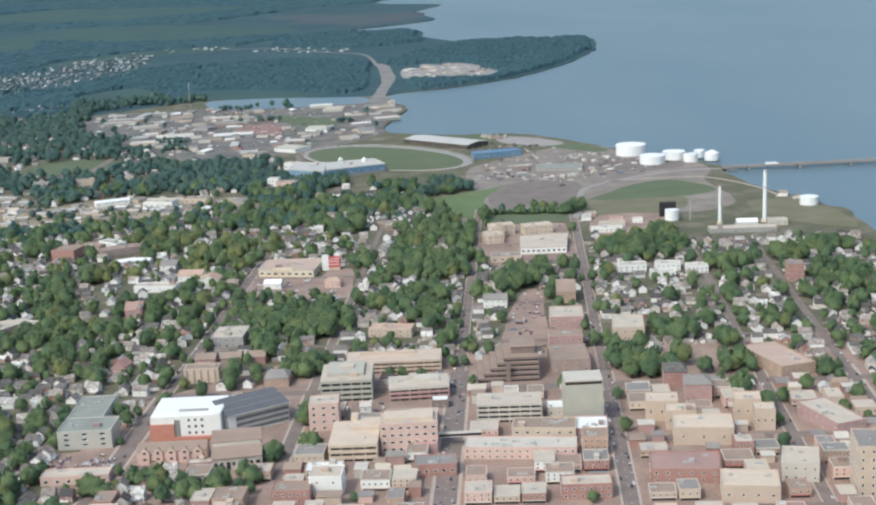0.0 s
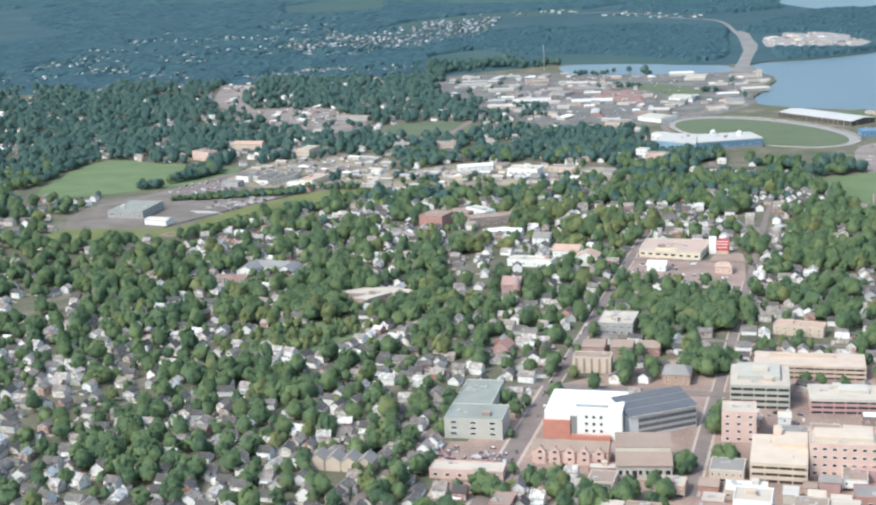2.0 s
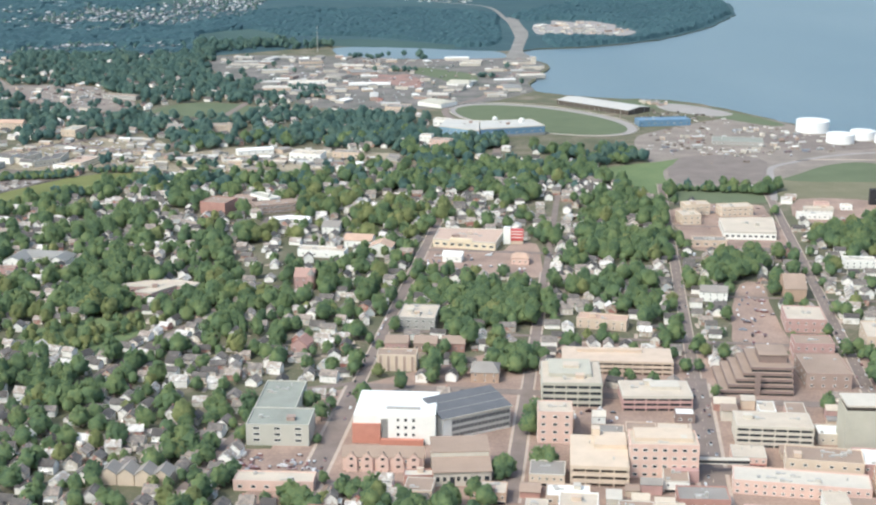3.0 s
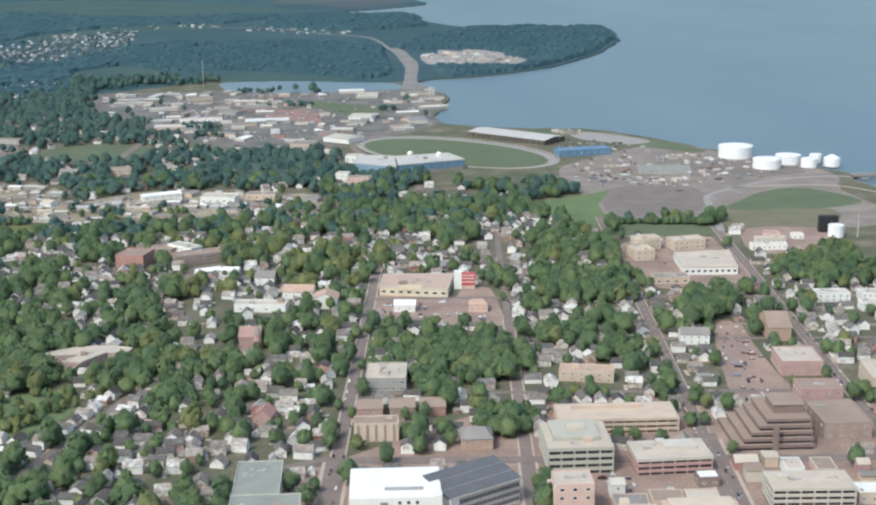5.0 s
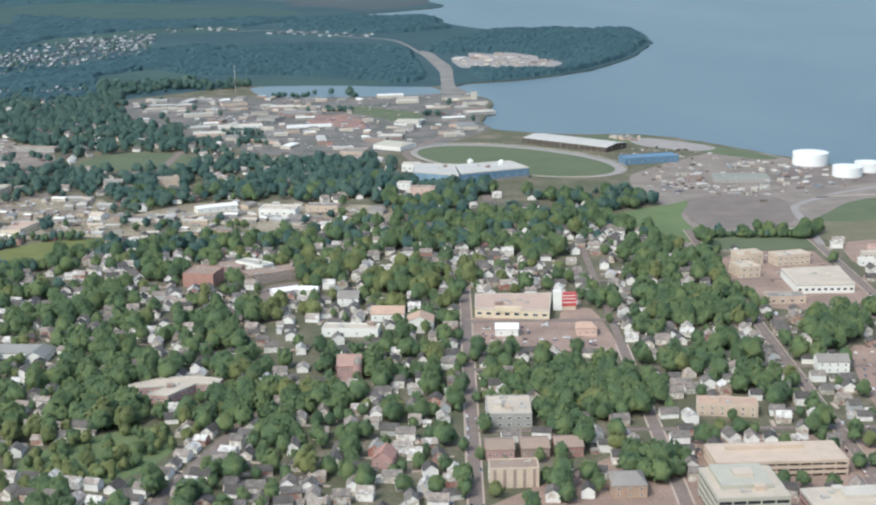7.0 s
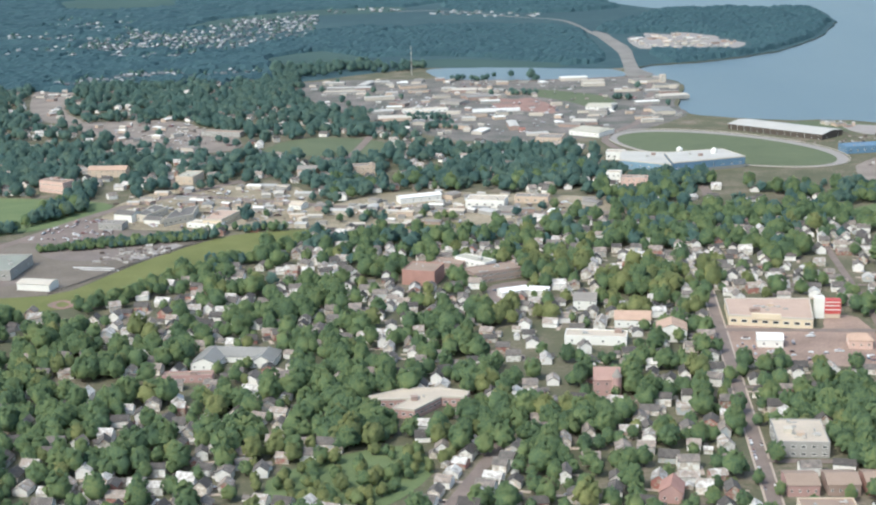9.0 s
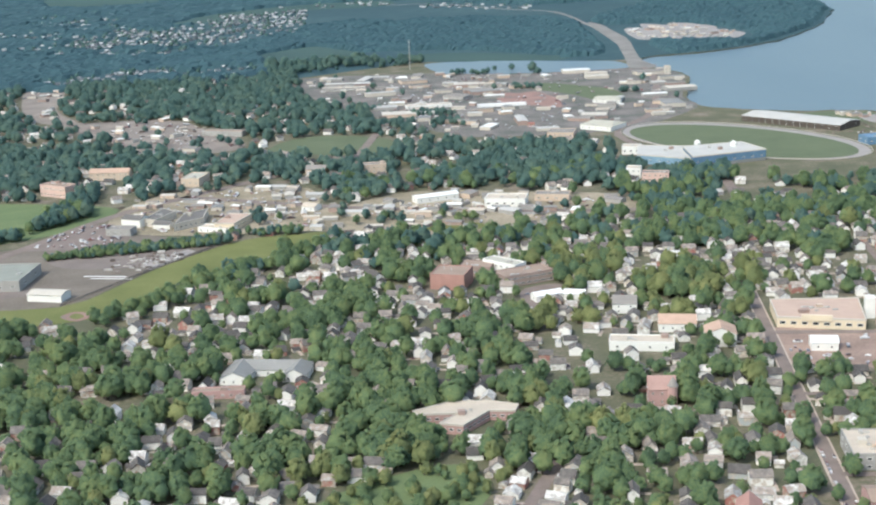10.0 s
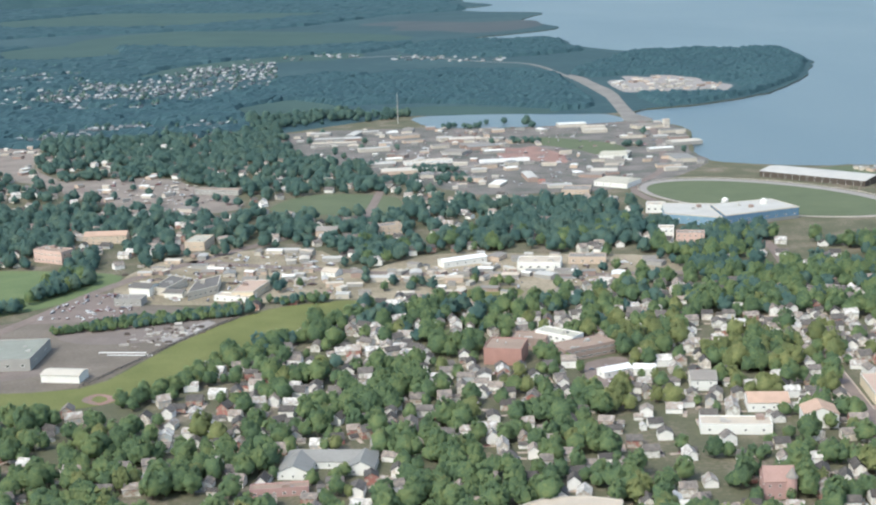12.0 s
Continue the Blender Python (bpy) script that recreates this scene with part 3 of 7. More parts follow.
# slanting lanes of the suburb: from, to, width
LANES = [((-242, 30), (-212, 146), 4.4), ((-290, 80), (-236, 66), 3.4), ((-174, -70), (-160, 46), 4.0), ((-160, 46), (-131, 60), 3.6)]
for u, v0, v1, wide, foot in V_STREETS:
    line = [town(u, v0 + (v1 - v0) * k / 12) for k in range(13)]
    if foot:
        ribbon("pavement", [town(u, v0 + (min(v1, 75) - v0) * k / 12) for k in range(13)] if v0 < 40 else line, wide + foot, 0.17, "footway", "pale concrete footway beside a street", 0.12, "pavement")
    ribbon("road", line, wide, 0.19, "asphalt", "straight worn asphalt street through the town", 0.1)
for v, u0, u1, wide in U_STREETS:
    line = [town(u0 + (u1 - u0) * k / 12, v) for k in range(13)]
    ribbon("road", line, wide, 0.21, "asphalt", "straight worn asphalt cross street", 0.12)
for a, b, wide in LANES:
    line = [town(a[0] + (b[0] - a[0]) * k / 8, a[1] + (b[1] - a[1]) * k / 8) for k in range(9)]
    ribbon("road", line, wide, 0.2, "asphalt", "narrow worn lane between houses", 0.11)
ROADS = []
ROADS.append(([(221, 890), (232, 927), (241, 958), (251, 986), (270, 1002), (305, 1022), (342, 1031), (367, 1028), (381, 1015)], 4.5, "track"))
ROADS.append(([(274, 1008), (300, 1010), (345, 1000), (362, 975), (372, 940), (374, 905)], 2.2, "footway"))
ROADS.append(([(-360, 975), (-336, 998), (-289, 1075), (-250, 1115), (-200, 1160), (-150, 1190)], 7, "asphalt"))
ROADS.append(([(-341, 1407), (-310, 1330), (-290, 1250), (-250, 1150)], 7, "asphalt"))
ROADS.append(([(-250, 1120), (-150, 1062), (-60, 1028), (20, 1010), (90, 985)], 7, "asphalt"))
ROADS.append(([(164, 1590), (176, 1660), (190, 1780), (204, 1940), (207, 2030), (204, 2205), (146, 2290), (54, 2440), (-53, 2452), (-300, 2500)], 6, "causeway"))
ROADS.append(([(60, 1010), (75, 1100), (50, 1240), (100, 1330), (150, 1500), (164, 1590)], 6, "asphalt"))
ROADS.append(([(-165, 1100), (-130, 1250), (-90, 1400), (0, 1560), (150, 1585)], 6, "asphalt"))
for line, w, mat in ROADS:
    ribbon("road", smooth_ring(line, 0, 5, closed=False), w, 0.24 if mat == "causeway" else 0.2, mat, "curving road of worn paving between plots", 0.1)

# crossing lines and lane marks of the two main streets
bm = bmesh.new()
for u, v0, v1, wide, foot in V_STREETS:
    if u in (0, 65.5):
        v = v0
        while v < v1:
            x, y = town(u, v)
            c = [town(u - 0.12, v), town(u + 0.12, v), town(u + 0.12, v + 2.2), town(u - 0.12, v + 2.2)]
            bm.faces.new([bm.verts.new((p[0], p[1], 0.215)) for p in c])
            v += 7.5
tagged(new("lane_marks", mesh_of("lane_marks", bm, "footway")), "dashed white lane marks on the main streets", "road marking", kind="stuff")

# ---- buildings ----
FOOT = []          # centre and radius of what stands already


def claim(x, y, w, d, rot=0.0):
    c, s = abs(math.cos(radians(rot))), abs(math.sin(radians(rot)))
    FOOT.append((x, y, w * c + d * s, w * s + d * c))


def window_mesh(w, h):
    """A glazed opening: a proud frame round a set-back pane."""
    bm = bmesh.new()
    t = min(0.12, w * 0.12)
    for x0, x1, z0, z1 in ((-w / 2, w / 2, -h / 2, -h / 2 + t), (-w / 2, w / 2, h / 2 - t, h / 2), (-w / 2, -w / 2 + t, -h / 2 + t, h / 2 - t), (w / 2 - t, w / 2, -h / 2 + t, h / 2 - t)):
        add_box(bm, x0, x1, -0.08, 0.0, z0, z1, 0)
    add_box(bm, -w / 2 + t, w / 2 - t, -0.035, 0.0, -h / 2 + t, h / 2 - t, 1)
    return mesh_of("window", bm, "white", "glass")


WINDOWS = {}


def put_windows(root, w, d, h, floors, cols, side_cols, wide, tall, base=0.0):
    """Windows storey by storey on the front and the two sides."""
    key = (round(wide, 2), round(tall, 2))
    me = WINDOWS.setdefault(key, None) or window_mesh(*key)
    WINDOWS[key] = me
    step = (h - base) / floors
    for k in range(floors):
        z = base + step * (k + 0.5)
        for face, n in (("front", cols), ("left", side_cols), ("right", side_cols)):
            for i in range(n):
                o = part("window", me, None, root)
                if face == "front":
                    o.matrix_basis = pose(-w / 2 + w * (i + 0.5) / n, -d / 2, z)
                elif face == "left":
                    o.matrix_basis = pose(-w / 2, -d / 2 + d * (i + 0.5) / n, z, 0, 0, -90)
                else:
                    o.matrix_basis = pose(w / 2, -d / 2 + d * (i + 0.5) / n, z, 0, 0, 90)


def roof_bits(root, w, d, h, n, seed):
    """Plant on a flat roof: units with ducts, skylights, stair heads and vent pipes."""
    r = random.Random(seed)
    for k in range(n + (1 if n and w * d > 90 else 0)):
        x, y = r.uniform(-w * 0.36, w * 0.36), r.uniform(-d * 0.36, d * 0.36)
        kind = r.choice(("rooftop_unit", "rooftop_unit", "skylight", "stair_head", "vent_pipe"))
        bm = bmesh.new()
        s, t, u = r.uniform(0.8, 2.2), r.uniform(0.8, 2.0), r.uniform(0.5, 1.3)
        mat = "metal"
        if kind == "skylight":
            mat = "greyc"
            add_box(bm, x - s / 2, x + s / 2, y - t / 2, y + t / 2, h, h + 0.25)
            add_box(bm, x - s * 0.42, x + s * 0.42, y - t * 0.42, y + t * 0.42, h + 0.25, h + 0.5, 0, 0.5)
        elif kind == "stair_head":
            mat = r.choice(("beige", "dull_white", "brown"))
            s, t = min(s + 1.0, w * 0.3), min(t + 1.0, d * 0.3)
            add_box(bm, x - s / 2, x + s / 2, y - t / 2, y + t / 2, h, h + 1.3)
            add_box(bm, x - s / 2 - 0.12, x + s / 2 + 0.12, y - t / 2 - 0.12, y + t / 2 + 0.12, h + 1.3, h + 1.45)
        elif kind == "vent_pipe":
            add_cyl(bm, x, y, h, h + 0.9, 0.22, 0.22, 8)
            add_cyl(bm, x, y, h + 0.9, h + 1.15, 0.4, 0.15, 8)
        else:
            add_box(bm, x - s / 2, x + s / 2, y - t / 2, y + t / 2, h, h + u * 0.8)
            add_box(bm, x - s * 0.4, x + s * 0.4, y - t * 0.4, y + t * 0.4, h + u * 0.8, h + u)
            run = min(w * 0.45 - abs(x), r.uniform(1.5, 4.0))
            if run > s / 2 + 0.4:
                add_box(bm, x + s / 2 if x < 0 else x - run, x + run if x < 0 else x - s / 2, y - 0.25, y + 0.25, h, h + 0.4)
        part(kind, bm, mat, root)


def hall(label, x, y, w, d, h, rot, wall="cream", roof="roof_grey", floors=2, cols=4, side=2, win=(0.8, 0.9), bits=2, name="office_building", parapet=0.5, base=0.0, category="building", group=""):
    """A flat-roofed block: walls, parapet, roof deck, windows and plant on the roof."""
    root = thing(name, pose(x, y, 0, 0, 0, rot), label, category, group)
    claim(x, y, w, d, rot)
    bm = bmesh.new()
    add_box(bm, -w / 2, w / 2, -d / 2, d / 2, -0.3, h)
    walls = part("wall", bm, wall, root)
    bm = bmesh.new()
    add_box(bm, -w / 2 + 0.3, w / 2 - 0.3, -d / 2 + 0.3, d / 2 - 0.3, h, h + 0.12)
    deck = part("roof", bm, roof, root)
    bm = bmesh.new()
    t = 0.3
    for b in ((-w / 2, w / 2, -d / 2, -d / 2 + t), (-w / 2, w / 2, d / 2 - t, d / 2), (-w / 2, -w / 2 + t, -d / 2 + t, d / 2 - t), (w / 2 - t, w / 2, -d / 2 + t, d / 2 - t)):
        add_box(bm, *b, h, h + parapet)
    shop = name == "shop_house"
    part("parapet", bm, "dull_white" if shop and int(x * 3 + y) % 2 else wall, root)
    if shop:
        floors, cols, win, base = max(1, int((h - 1.3) / 1.5)), max(2, int(w / 2.1)), (0.75, 0.9), 1.3
        bm = bmesh.new()
        add_box(bm, -w / 2 + 0.4, w / 2 - 0.4, -d / 2 - 0.06, -d / 2 + 0.1, 0.15, 0.85)
        part("shopfront", bm, "glass", walls)
        bm = bmesh.new()
        add_box(bm, -w / 2 + 0.2, w / 2 - 0.2, -d / 2 - 0.5, -d / 2, 1.1, 1.3)
        part("awning", bm, ("roof_brown", "dull_white", "red_awning", "cream", "beige")[int(x + y) % 5], walls)
    if floors:
        put_windows(walls, w, d, h, floors, cols, side, *win, base=base)
    roof_bits(deck, w, d, h + 0.12, bits, int(x * 7 + y))
    return root


def poly_hall(label, ring, h, wall, roof, name="school_building", floors=1, win=(1.5, 0.9), gap=2.6, edges=(), category="building"):
    """A flat-roofed block over an angled plan (counter-clockwise ring), with windows along the edges named."""
    cx, cy = sum(p[0] for p in ring) / len(ring), sum(p[1] for p in ring) / len(ring)
    root = thing(name, pose(cx, cy, 0), label, category)
    loc = [(x - cx, y - cy) for x, y in ring]
    bm = bmesh.new()
    add_prism(bm, loc, -0.3, h)
    walls = part("wall", bm, wall, root)
    bm = bmesh.new()
    add_prism(bm, [(x * 0.985, y * 0.985) for x, y in loc], h, h + 0.12)
    deck = part("roof", bm, roof, root)
    out = []
    for (xa, ya), (xb, yb) in zip(loc, loc[1:] + loc[:1]):
        run = math.hypot(xb - xa, yb - ya)
        nx, ny = (yb - ya) / run, -(xb - xa) / run
        out.append(Vector((nx, ny)))
        claim((xa + xb) / 2 + cx - nx * 2, (ya + yb) / 2 + cy - ny * 2, abs(xb - xa) + 3, abs(yb - ya) + 3)
    bm = bmesh.new()
    edge_rings = []
    for k, p in enumerate(loc):
        mitre = (out[k - 1] + out[k]) / (1 + out[k - 1].dot(out[k]))
        edge_rings.append([bm.verts.new((p[0] + mitre.x * q, p[1] + mitre.y * q, z)) for q, z in ((0.12, h - 0.35), (0.12, h + 0.4), (-0.3, h + 0.4), (-0.3, h - 0.35))])
    for a, b in zip(edge_rings, edge_rings[1:] + edge_rings[:1]):
        for k in range(4):
            bm.faces.new((a[k], b[k], b[(k + 1) % 4], a[(k + 1) % 4]))
    part("parapet", bm, "dull_white", root, "pale metal roof edge")
    key = (round(win[0], 2), round(win[1], 2))
    me = WINDOWS.setdefault(key, None) or window_mesh(*key)
    WINDOWS[key] = me
    for e in edges:
        (xa, ya), (xb, yb) = loc[e], loc[(e + 1) % len(loc)]
        run = math.hypot(xb - xa, yb - ya)
        a = math.degrees(math.atan2(yb - ya, xb - xa))
        n = max(1, int(run / gap))
        for k in range(n):
            for f in range(floors):
                t = (k + 0.5) / n
                part("window", me, None, walls).matrix_basis = pose(xa + (xb - xa) * t, ya + (yb - ya) * t, h * (f + 0.5) / floors, 0, 0, a)
    roof_bits(deck, max(abs(x) for x, y in loc) * 0.8, max(abs(y) for x, y in loc) * 0.6, h + 0.12, 2, int(cx * 5 + cy))
    return root


def banded(label, x, y, w, d, h, rot, wall="cream", dark="glass", roof="roof_pale", floors=4, name="office_building", bits=2, inset=0.35, sides=True):
    """A block of level wall bands with dark set-back bands between, and posts."""
    root = thing(name, pose(x, y, 0, 0, 0, rot), label, "building")
    claim(x, y, w, d, rot)
    step = h / floors
    bm = bmesh.new()
    add_box(bm, -w / 2 + inset, w / 2 - inset, -d / 2 + inset, d / 2 - inset, -0.3, h - 0.2)
    part("core", bm, dark, root)
    for k in range(floors):
        bm = bmesh.new()
        add_box(bm, -w / 2, w / 2, -d / 2, d / 2, step * (k + 0.5), step * (k + 1))
        part("wall_band", bm, wall, root)
    n = max(3, int(w / 4))
    for i in range(n + 1):
        for s in (-1, 1):
            bm = bmesh.new()
            px = -w / 2 + 0.3 + (w - 0.6) * i / n
            py = s * (d / 2 - 0.25)
            add_box(bm, px - 0.22, px + 0.22, py - 0.2, py + 0.2, -0.2, h - 0.1)
            part("pier", bm, wall, root)
    bm = bmesh.new()
    add_box(bm, -w / 2 + 0.4, w / 2 - 0.4, -d / 2 + 0.4, d / 2 - 0.4, h, h + 0.1)
    deck = part("roof", bm, roof, root)
    roof_bits(deck, w, d, h + 0.1, bits, int(x * 3 + y))
    return root


def gabled(label, x, y, w, d, h, rise, rot, wall="white", roof="shingle", name="house", hip=0.0, windows=(0, 0), category="building", group=""):
    root = thing(name, pose(x, y, 0, 0, 0, rot), label, category, group)
    claim(x, y, w, d, rot)
    bm = bmesh.new()
    add_gable_walls(bm, w, d, -0.3, h, 0.0 if hip else rise)
    walls = part("wall", bm, wall, root)
    bm = bmesh.new()
    add_gable(bm, w, d, h, rise, hip=hip)
    part("roof", bm, roof, root)
    if windows[0]:
        put_windows(walls, w, d, h, 1 if h < 4 else 2, windows[0], windows[1], 0.7, 0.9)
    return root


# white clinic: long white block, red brick corner, grey-roofed wing
root = thing("clinic", pose(-30, 548, 0, 0, 0, -9), "large white clinic with red brick corner and flat white roof", "building")
claim(-18, 550, 60, 34)
bm = bmesh.new()
add_box(bm, -14, 14.5, -11.5, 12, -0.3, 10.5)
part("wall", bm, "white", root, "white clad main wall")
bm = bmesh.new()
add_box(bm, -13.6, 14.1, -11.1, 11.6, 10.5, 10.7)
part("roof", bm, "tank", root, "bright white roof membrane")
bm = bmesh.new()
add_box(bm, -14.4, -4.5, -12.2, -2, -0.3, 7.4)
part("brick_corner", bm, "bright_brick", root, "red brick corner block")
bm = bmesh.new()
add_box(bm, -4.5, 10.5, -13.2, -11.5, -0.3, 2.0)
part("brick_plinth", bm, "bright_brick", root, "low red brick front")
bm = bmesh.new()
add_box(bm, -3, 9, -6.5, -5.6, 10.7, 11.5)
part("roof_screen", bm, "greyc", root)
bm = bmesh.new()
add_box(bm, -4.4, -2.0, -11.62, -11.45, 2.0, 9.0)
part("glazed_bay", bm, "shed_grey", root, "tall grey bay beside the brick corner")
wm = window_mesh(1.2, 1.3)
for k in range(3):
    for i in range(3):
        part("window", wm, None, root).matrix_basis = pose(1.6 + i * 2.7, -11.5, 3.4 + k * 2.7)
bm = bmesh.new()
add_box(bm, 12.2, 14.7, -11.9, -8.5, -0.3, 11.2)
part("stair_tower", bm, "white", root)
wing = thing("clinic_wing", pose(-4.5, 548.5, 0, 0, 0, 24), "white ribbed clinic wing with sloping grey metal roof", "building")
bm = bmesh.new()
add_box(bm, -14, 13.5, -7, 7, -0.3, 8.2)
part("wall", bm, "white", wing)
bm = bmesh.new()
a = [bm.verts.new(p) for p in ((-14.5, -7.6, 8.3), (14.0, -7.6, 8.3), (14.0, 7.5, 11.2), (-14.5, 7.5, 11.2), (-14.5, -7.6, 8.6), (14.0, -7.6, 8.6), (14.0, 7.5, 11.5), (-14.5, 7.5, 11.5))]
for q in ((3, 2, 1, 0), (4, 5, 6, 7), (0, 1, 5, 4), (1, 2, 6, 5), (2, 3, 7, 6), (3, 0, 4, 7)):
    bm.faces.new([a[i] for i in q])
roof = part("roof", bm, "solar", wing, "sloping grey metal roof")
for y0, y1 in ((-7.75, -7.6), (-2.6, -2.4), (2.5, 2.7)):
    z0, z1 = 8.55 + (y0 + 7.6) * 0.192, 8.7 + (y1 + 7.6) * 0.192
    bm = bmesh.new()
    add_box(bm, -14.5, 14.0, y0, y1, z0 - (0.35 if y0 < -7 else 0), z1)
    part("roof_seam", bm, "dull_white" if y0 < -7 else "greyc", roof, "pale metal strip along the roof")
bm = bmesh.new()
add_box(bm, -14, 13.5, 6.6, 7, 8.2, 11.1)
part("back_wall", bm, "white", wing)
for k in range(3):
    bm = bmesh.new()
    add_box(bm, -10.5, 13.3, -7.12, -6.98, 1.0 + 2.4 * k, 2.3 + 2.4 * k)
    part("window_band", bm, "solar", wing)
    bm = bmesh.new()
    add_box(bm, -10.5, 13.3, -7.1, -6.98, 2.3 + 2.4 * k, 3.4 + 2.4 * k)
    part("panel_band", bm, "cool_roof", wing, "light grey facade band")
for k in range(17):
    bm = bmesh.new()
    add_box(bm, -10.5 + k * 1.48, -10.42 + k * 1.48, -7.22, -7.0, 0.6, 8.1)
    part("fin", bm, "cool_roof", wing)

# offices and blocks of the centre
hall("grey clad office with few square windows", -71, 546.1, 22, 16, 7.5, -8, "office_grey", "roof_green", 3, 3, 0, (2.4, 1.1), 1, base=1.0)
hall("long grey flat-roofed rear wing of an office", -71.4, 568.3, 15, 28, 7.2, -8, "office_grey", "roof_green", 2, 0, 4, (1.6, 0.9), 3)
gabled("long brick terrace with brown gable roof", -36, 518, 27, 9, 5.0, 2.2, -8, "pink", "roof_brown", "brick_terrace", windows=(7, 2))
terrace = [o for o in bpy.data.objects if o.name == "brick_terrace"][0]
for k in range(5):
    bm = bmesh.new()
    px = (k - 2) * 5.2
    v = [bm.verts.new(p) for p in ((px - 1.9, -5.3, 4.9), (px, -5.3, 6.4), (px + 1.9, -5.3, 4.9), (px - 1.9, -2.4, 4.9), (px, -2.4, 6.4), (px + 1.9, -2.4, 4.9))]
    for q in ((0, 1, 2), (5, 4, 3), (0, 3, 4, 1), (1, 4, 5, 2), (2, 5, 3, 0)):
        bm.faces.new([v[i] for i in q])
    part("front_gable_roof", bm, "roof_brown", terrace)
    bm = bmesh.new()
    v = [bm.verts.new(p) for p in ((px - 1.8, -5.4, 0), (px + 1.8, -5.4, 0), (px + 1.8, -5.4, 5.1), (px, -5.4, 6.6), (px - 1.8, -5.4, 5.1), (px - 1.8, -4.4, 0), (px + 1.8, -4.4, 0), (px + 1.8, -4.4, 5.1), (px, -4.4, 6.6), (px - 1.8, -4.4, 5.1))]
    for q in ((0, 1, 2, 3, 4), (9, 8, 7, 6, 5), (0, 5, 6, 1), (1, 6, 7, 2), (4, 9, 5, 0)):
        bm.faces.new([v[i] for i in q])
    front_gable = part("front_gable", bm, "pink", terrace)
    for z in (1.8, 4.3):
        bm = bmesh.new()
        add_box(bm, px - 0.6, px + 0.6, -5.46, -5.38, z, z + 0.8)
        part("window_pane", bm, "glass", front_gable)

# market hall: long low front, clerestory strip between two brown roofs
market = thing("market_hall", pose(-11.2, 508.6, 0, 0, 0, -1.5), "long pale market hall with two brown roofs and a clerestory", "hall")
claim(-11.2, 508.6, 19, 19)
bm = bmesh.new()
add_box(bm, -9.4, 9.4, -8.8, 9.2, -0.3, 4.9)
part("wall", bm, "dull_white", market)
bm = bmesh.new()
add_box(bm, -9.2, 9.2, -1.2, 9.1, 4.9, 8.5)
part("clerestory", bm, "dull_white", market, "white strip of wall between the roofs")
for y0, z0, y1, z1 in ((-9.3, 4.9, -1.2, 6.8), (-1.25, 8.45, 9.4, 9.7)):
    bm = bmesh.new()
    v = [bm.verts.new((x, y, z)) for z_up in (0.0, 0.3) for x, y, z in ((-9.7, y0, z0 + z_up), (9.7, y0, z0 + z_up), (9.7, y1, z1 + z_up), (-9.7, y1, z1 + z_up))]
    for q in ((3, 2, 1, 0), (4, 5, 6, 7), (0, 1, 5, 4), (1, 2, 6, 5), (2, 3, 7, 6), (3, 0, 4, 7)):
        bm.faces.new([v[i] for i in q])
    part("roof", bm, "roof_brown", market)
bm = bmesh.new()
add_box(bm, -9.2, 9.2, 8.6, 9.1, 8.5, 9.6)
part("back_wall", bm, "dull_white", market)
for k in range(8):
    bm = bmesh.new()
    add_box(bm, -8.6 + k * 2.25, -8.6 + k * 2.25 + (1.6 if k in (2, 7) else 1.1), -8.88, -8.76, 0.2 if k in (2, 7) else 1.8, 3.3)
    part("door" if k in (2, 7) else "window", bm, "glass", market)
hall("small red brick shop with white flat roof", -25.5, 503.0, 9.5, 5, 3.6, -4, "brick", "dull_white", 1, 4, 1, (1.2, 1.1), 1, name="shop_building")
hall("low brick shop row with a flat roof", -72, 505, 26, 8, 3.2, -8, "pink", "roof_pale", 1, 6, 1, (1.6, 1.2), 1, name="shop_row")
flats = hall("concrete flats with vertical stripes of brown and cream", -26, 613, 16, 8, 6.6, -9, "cream", "roof_brown", 3, 5, 2, (1.1, 1.0), 1, name="apartment_block")
for k in range(5):
    bm = bmesh.new()
    add_box(bm, -6.9 + k * 3.2, -5.9 + k * 3.2, -4.12, -3.98, 0.2, 6.4)
    part("stripe", bm, "brown", flats, "brown vertical wall strip")
hall("grey flat-roofed school block on a street", -13, 671, 16.5, 20, 5.0, -12, "greyc", "roof_pale", 2, 5, 3, (1.6, 0.9), 9, name="school_building")
office = banded("sage concrete office with ribbon windows", 38, 577, 22.5, 24, 9.5, -8, "sage", "glass", "roof_pale", 4)
lower = banded("low red brick and white office with ribbon windows", 68, 566, 26, 16, 6.0, -6, "mauve", "glass", "roof_pale", 3)
hall("pink brick office tower with square windows", 25, 537, 12.2, 11, 11.4, -8, "pink", "roof_pale", 4, 3, 3, (1.5, 1.1), 1)
# gaps between the decks: shade put in as a solid dark core
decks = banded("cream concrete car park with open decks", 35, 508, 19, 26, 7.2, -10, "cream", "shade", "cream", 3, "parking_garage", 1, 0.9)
block = hall("pink block with rows of square windows", 56, 506, 22.4, 13, 11.5, -8, "pink", "roof_pale", 4, 7, 3, (1.6, 1.1), 3)
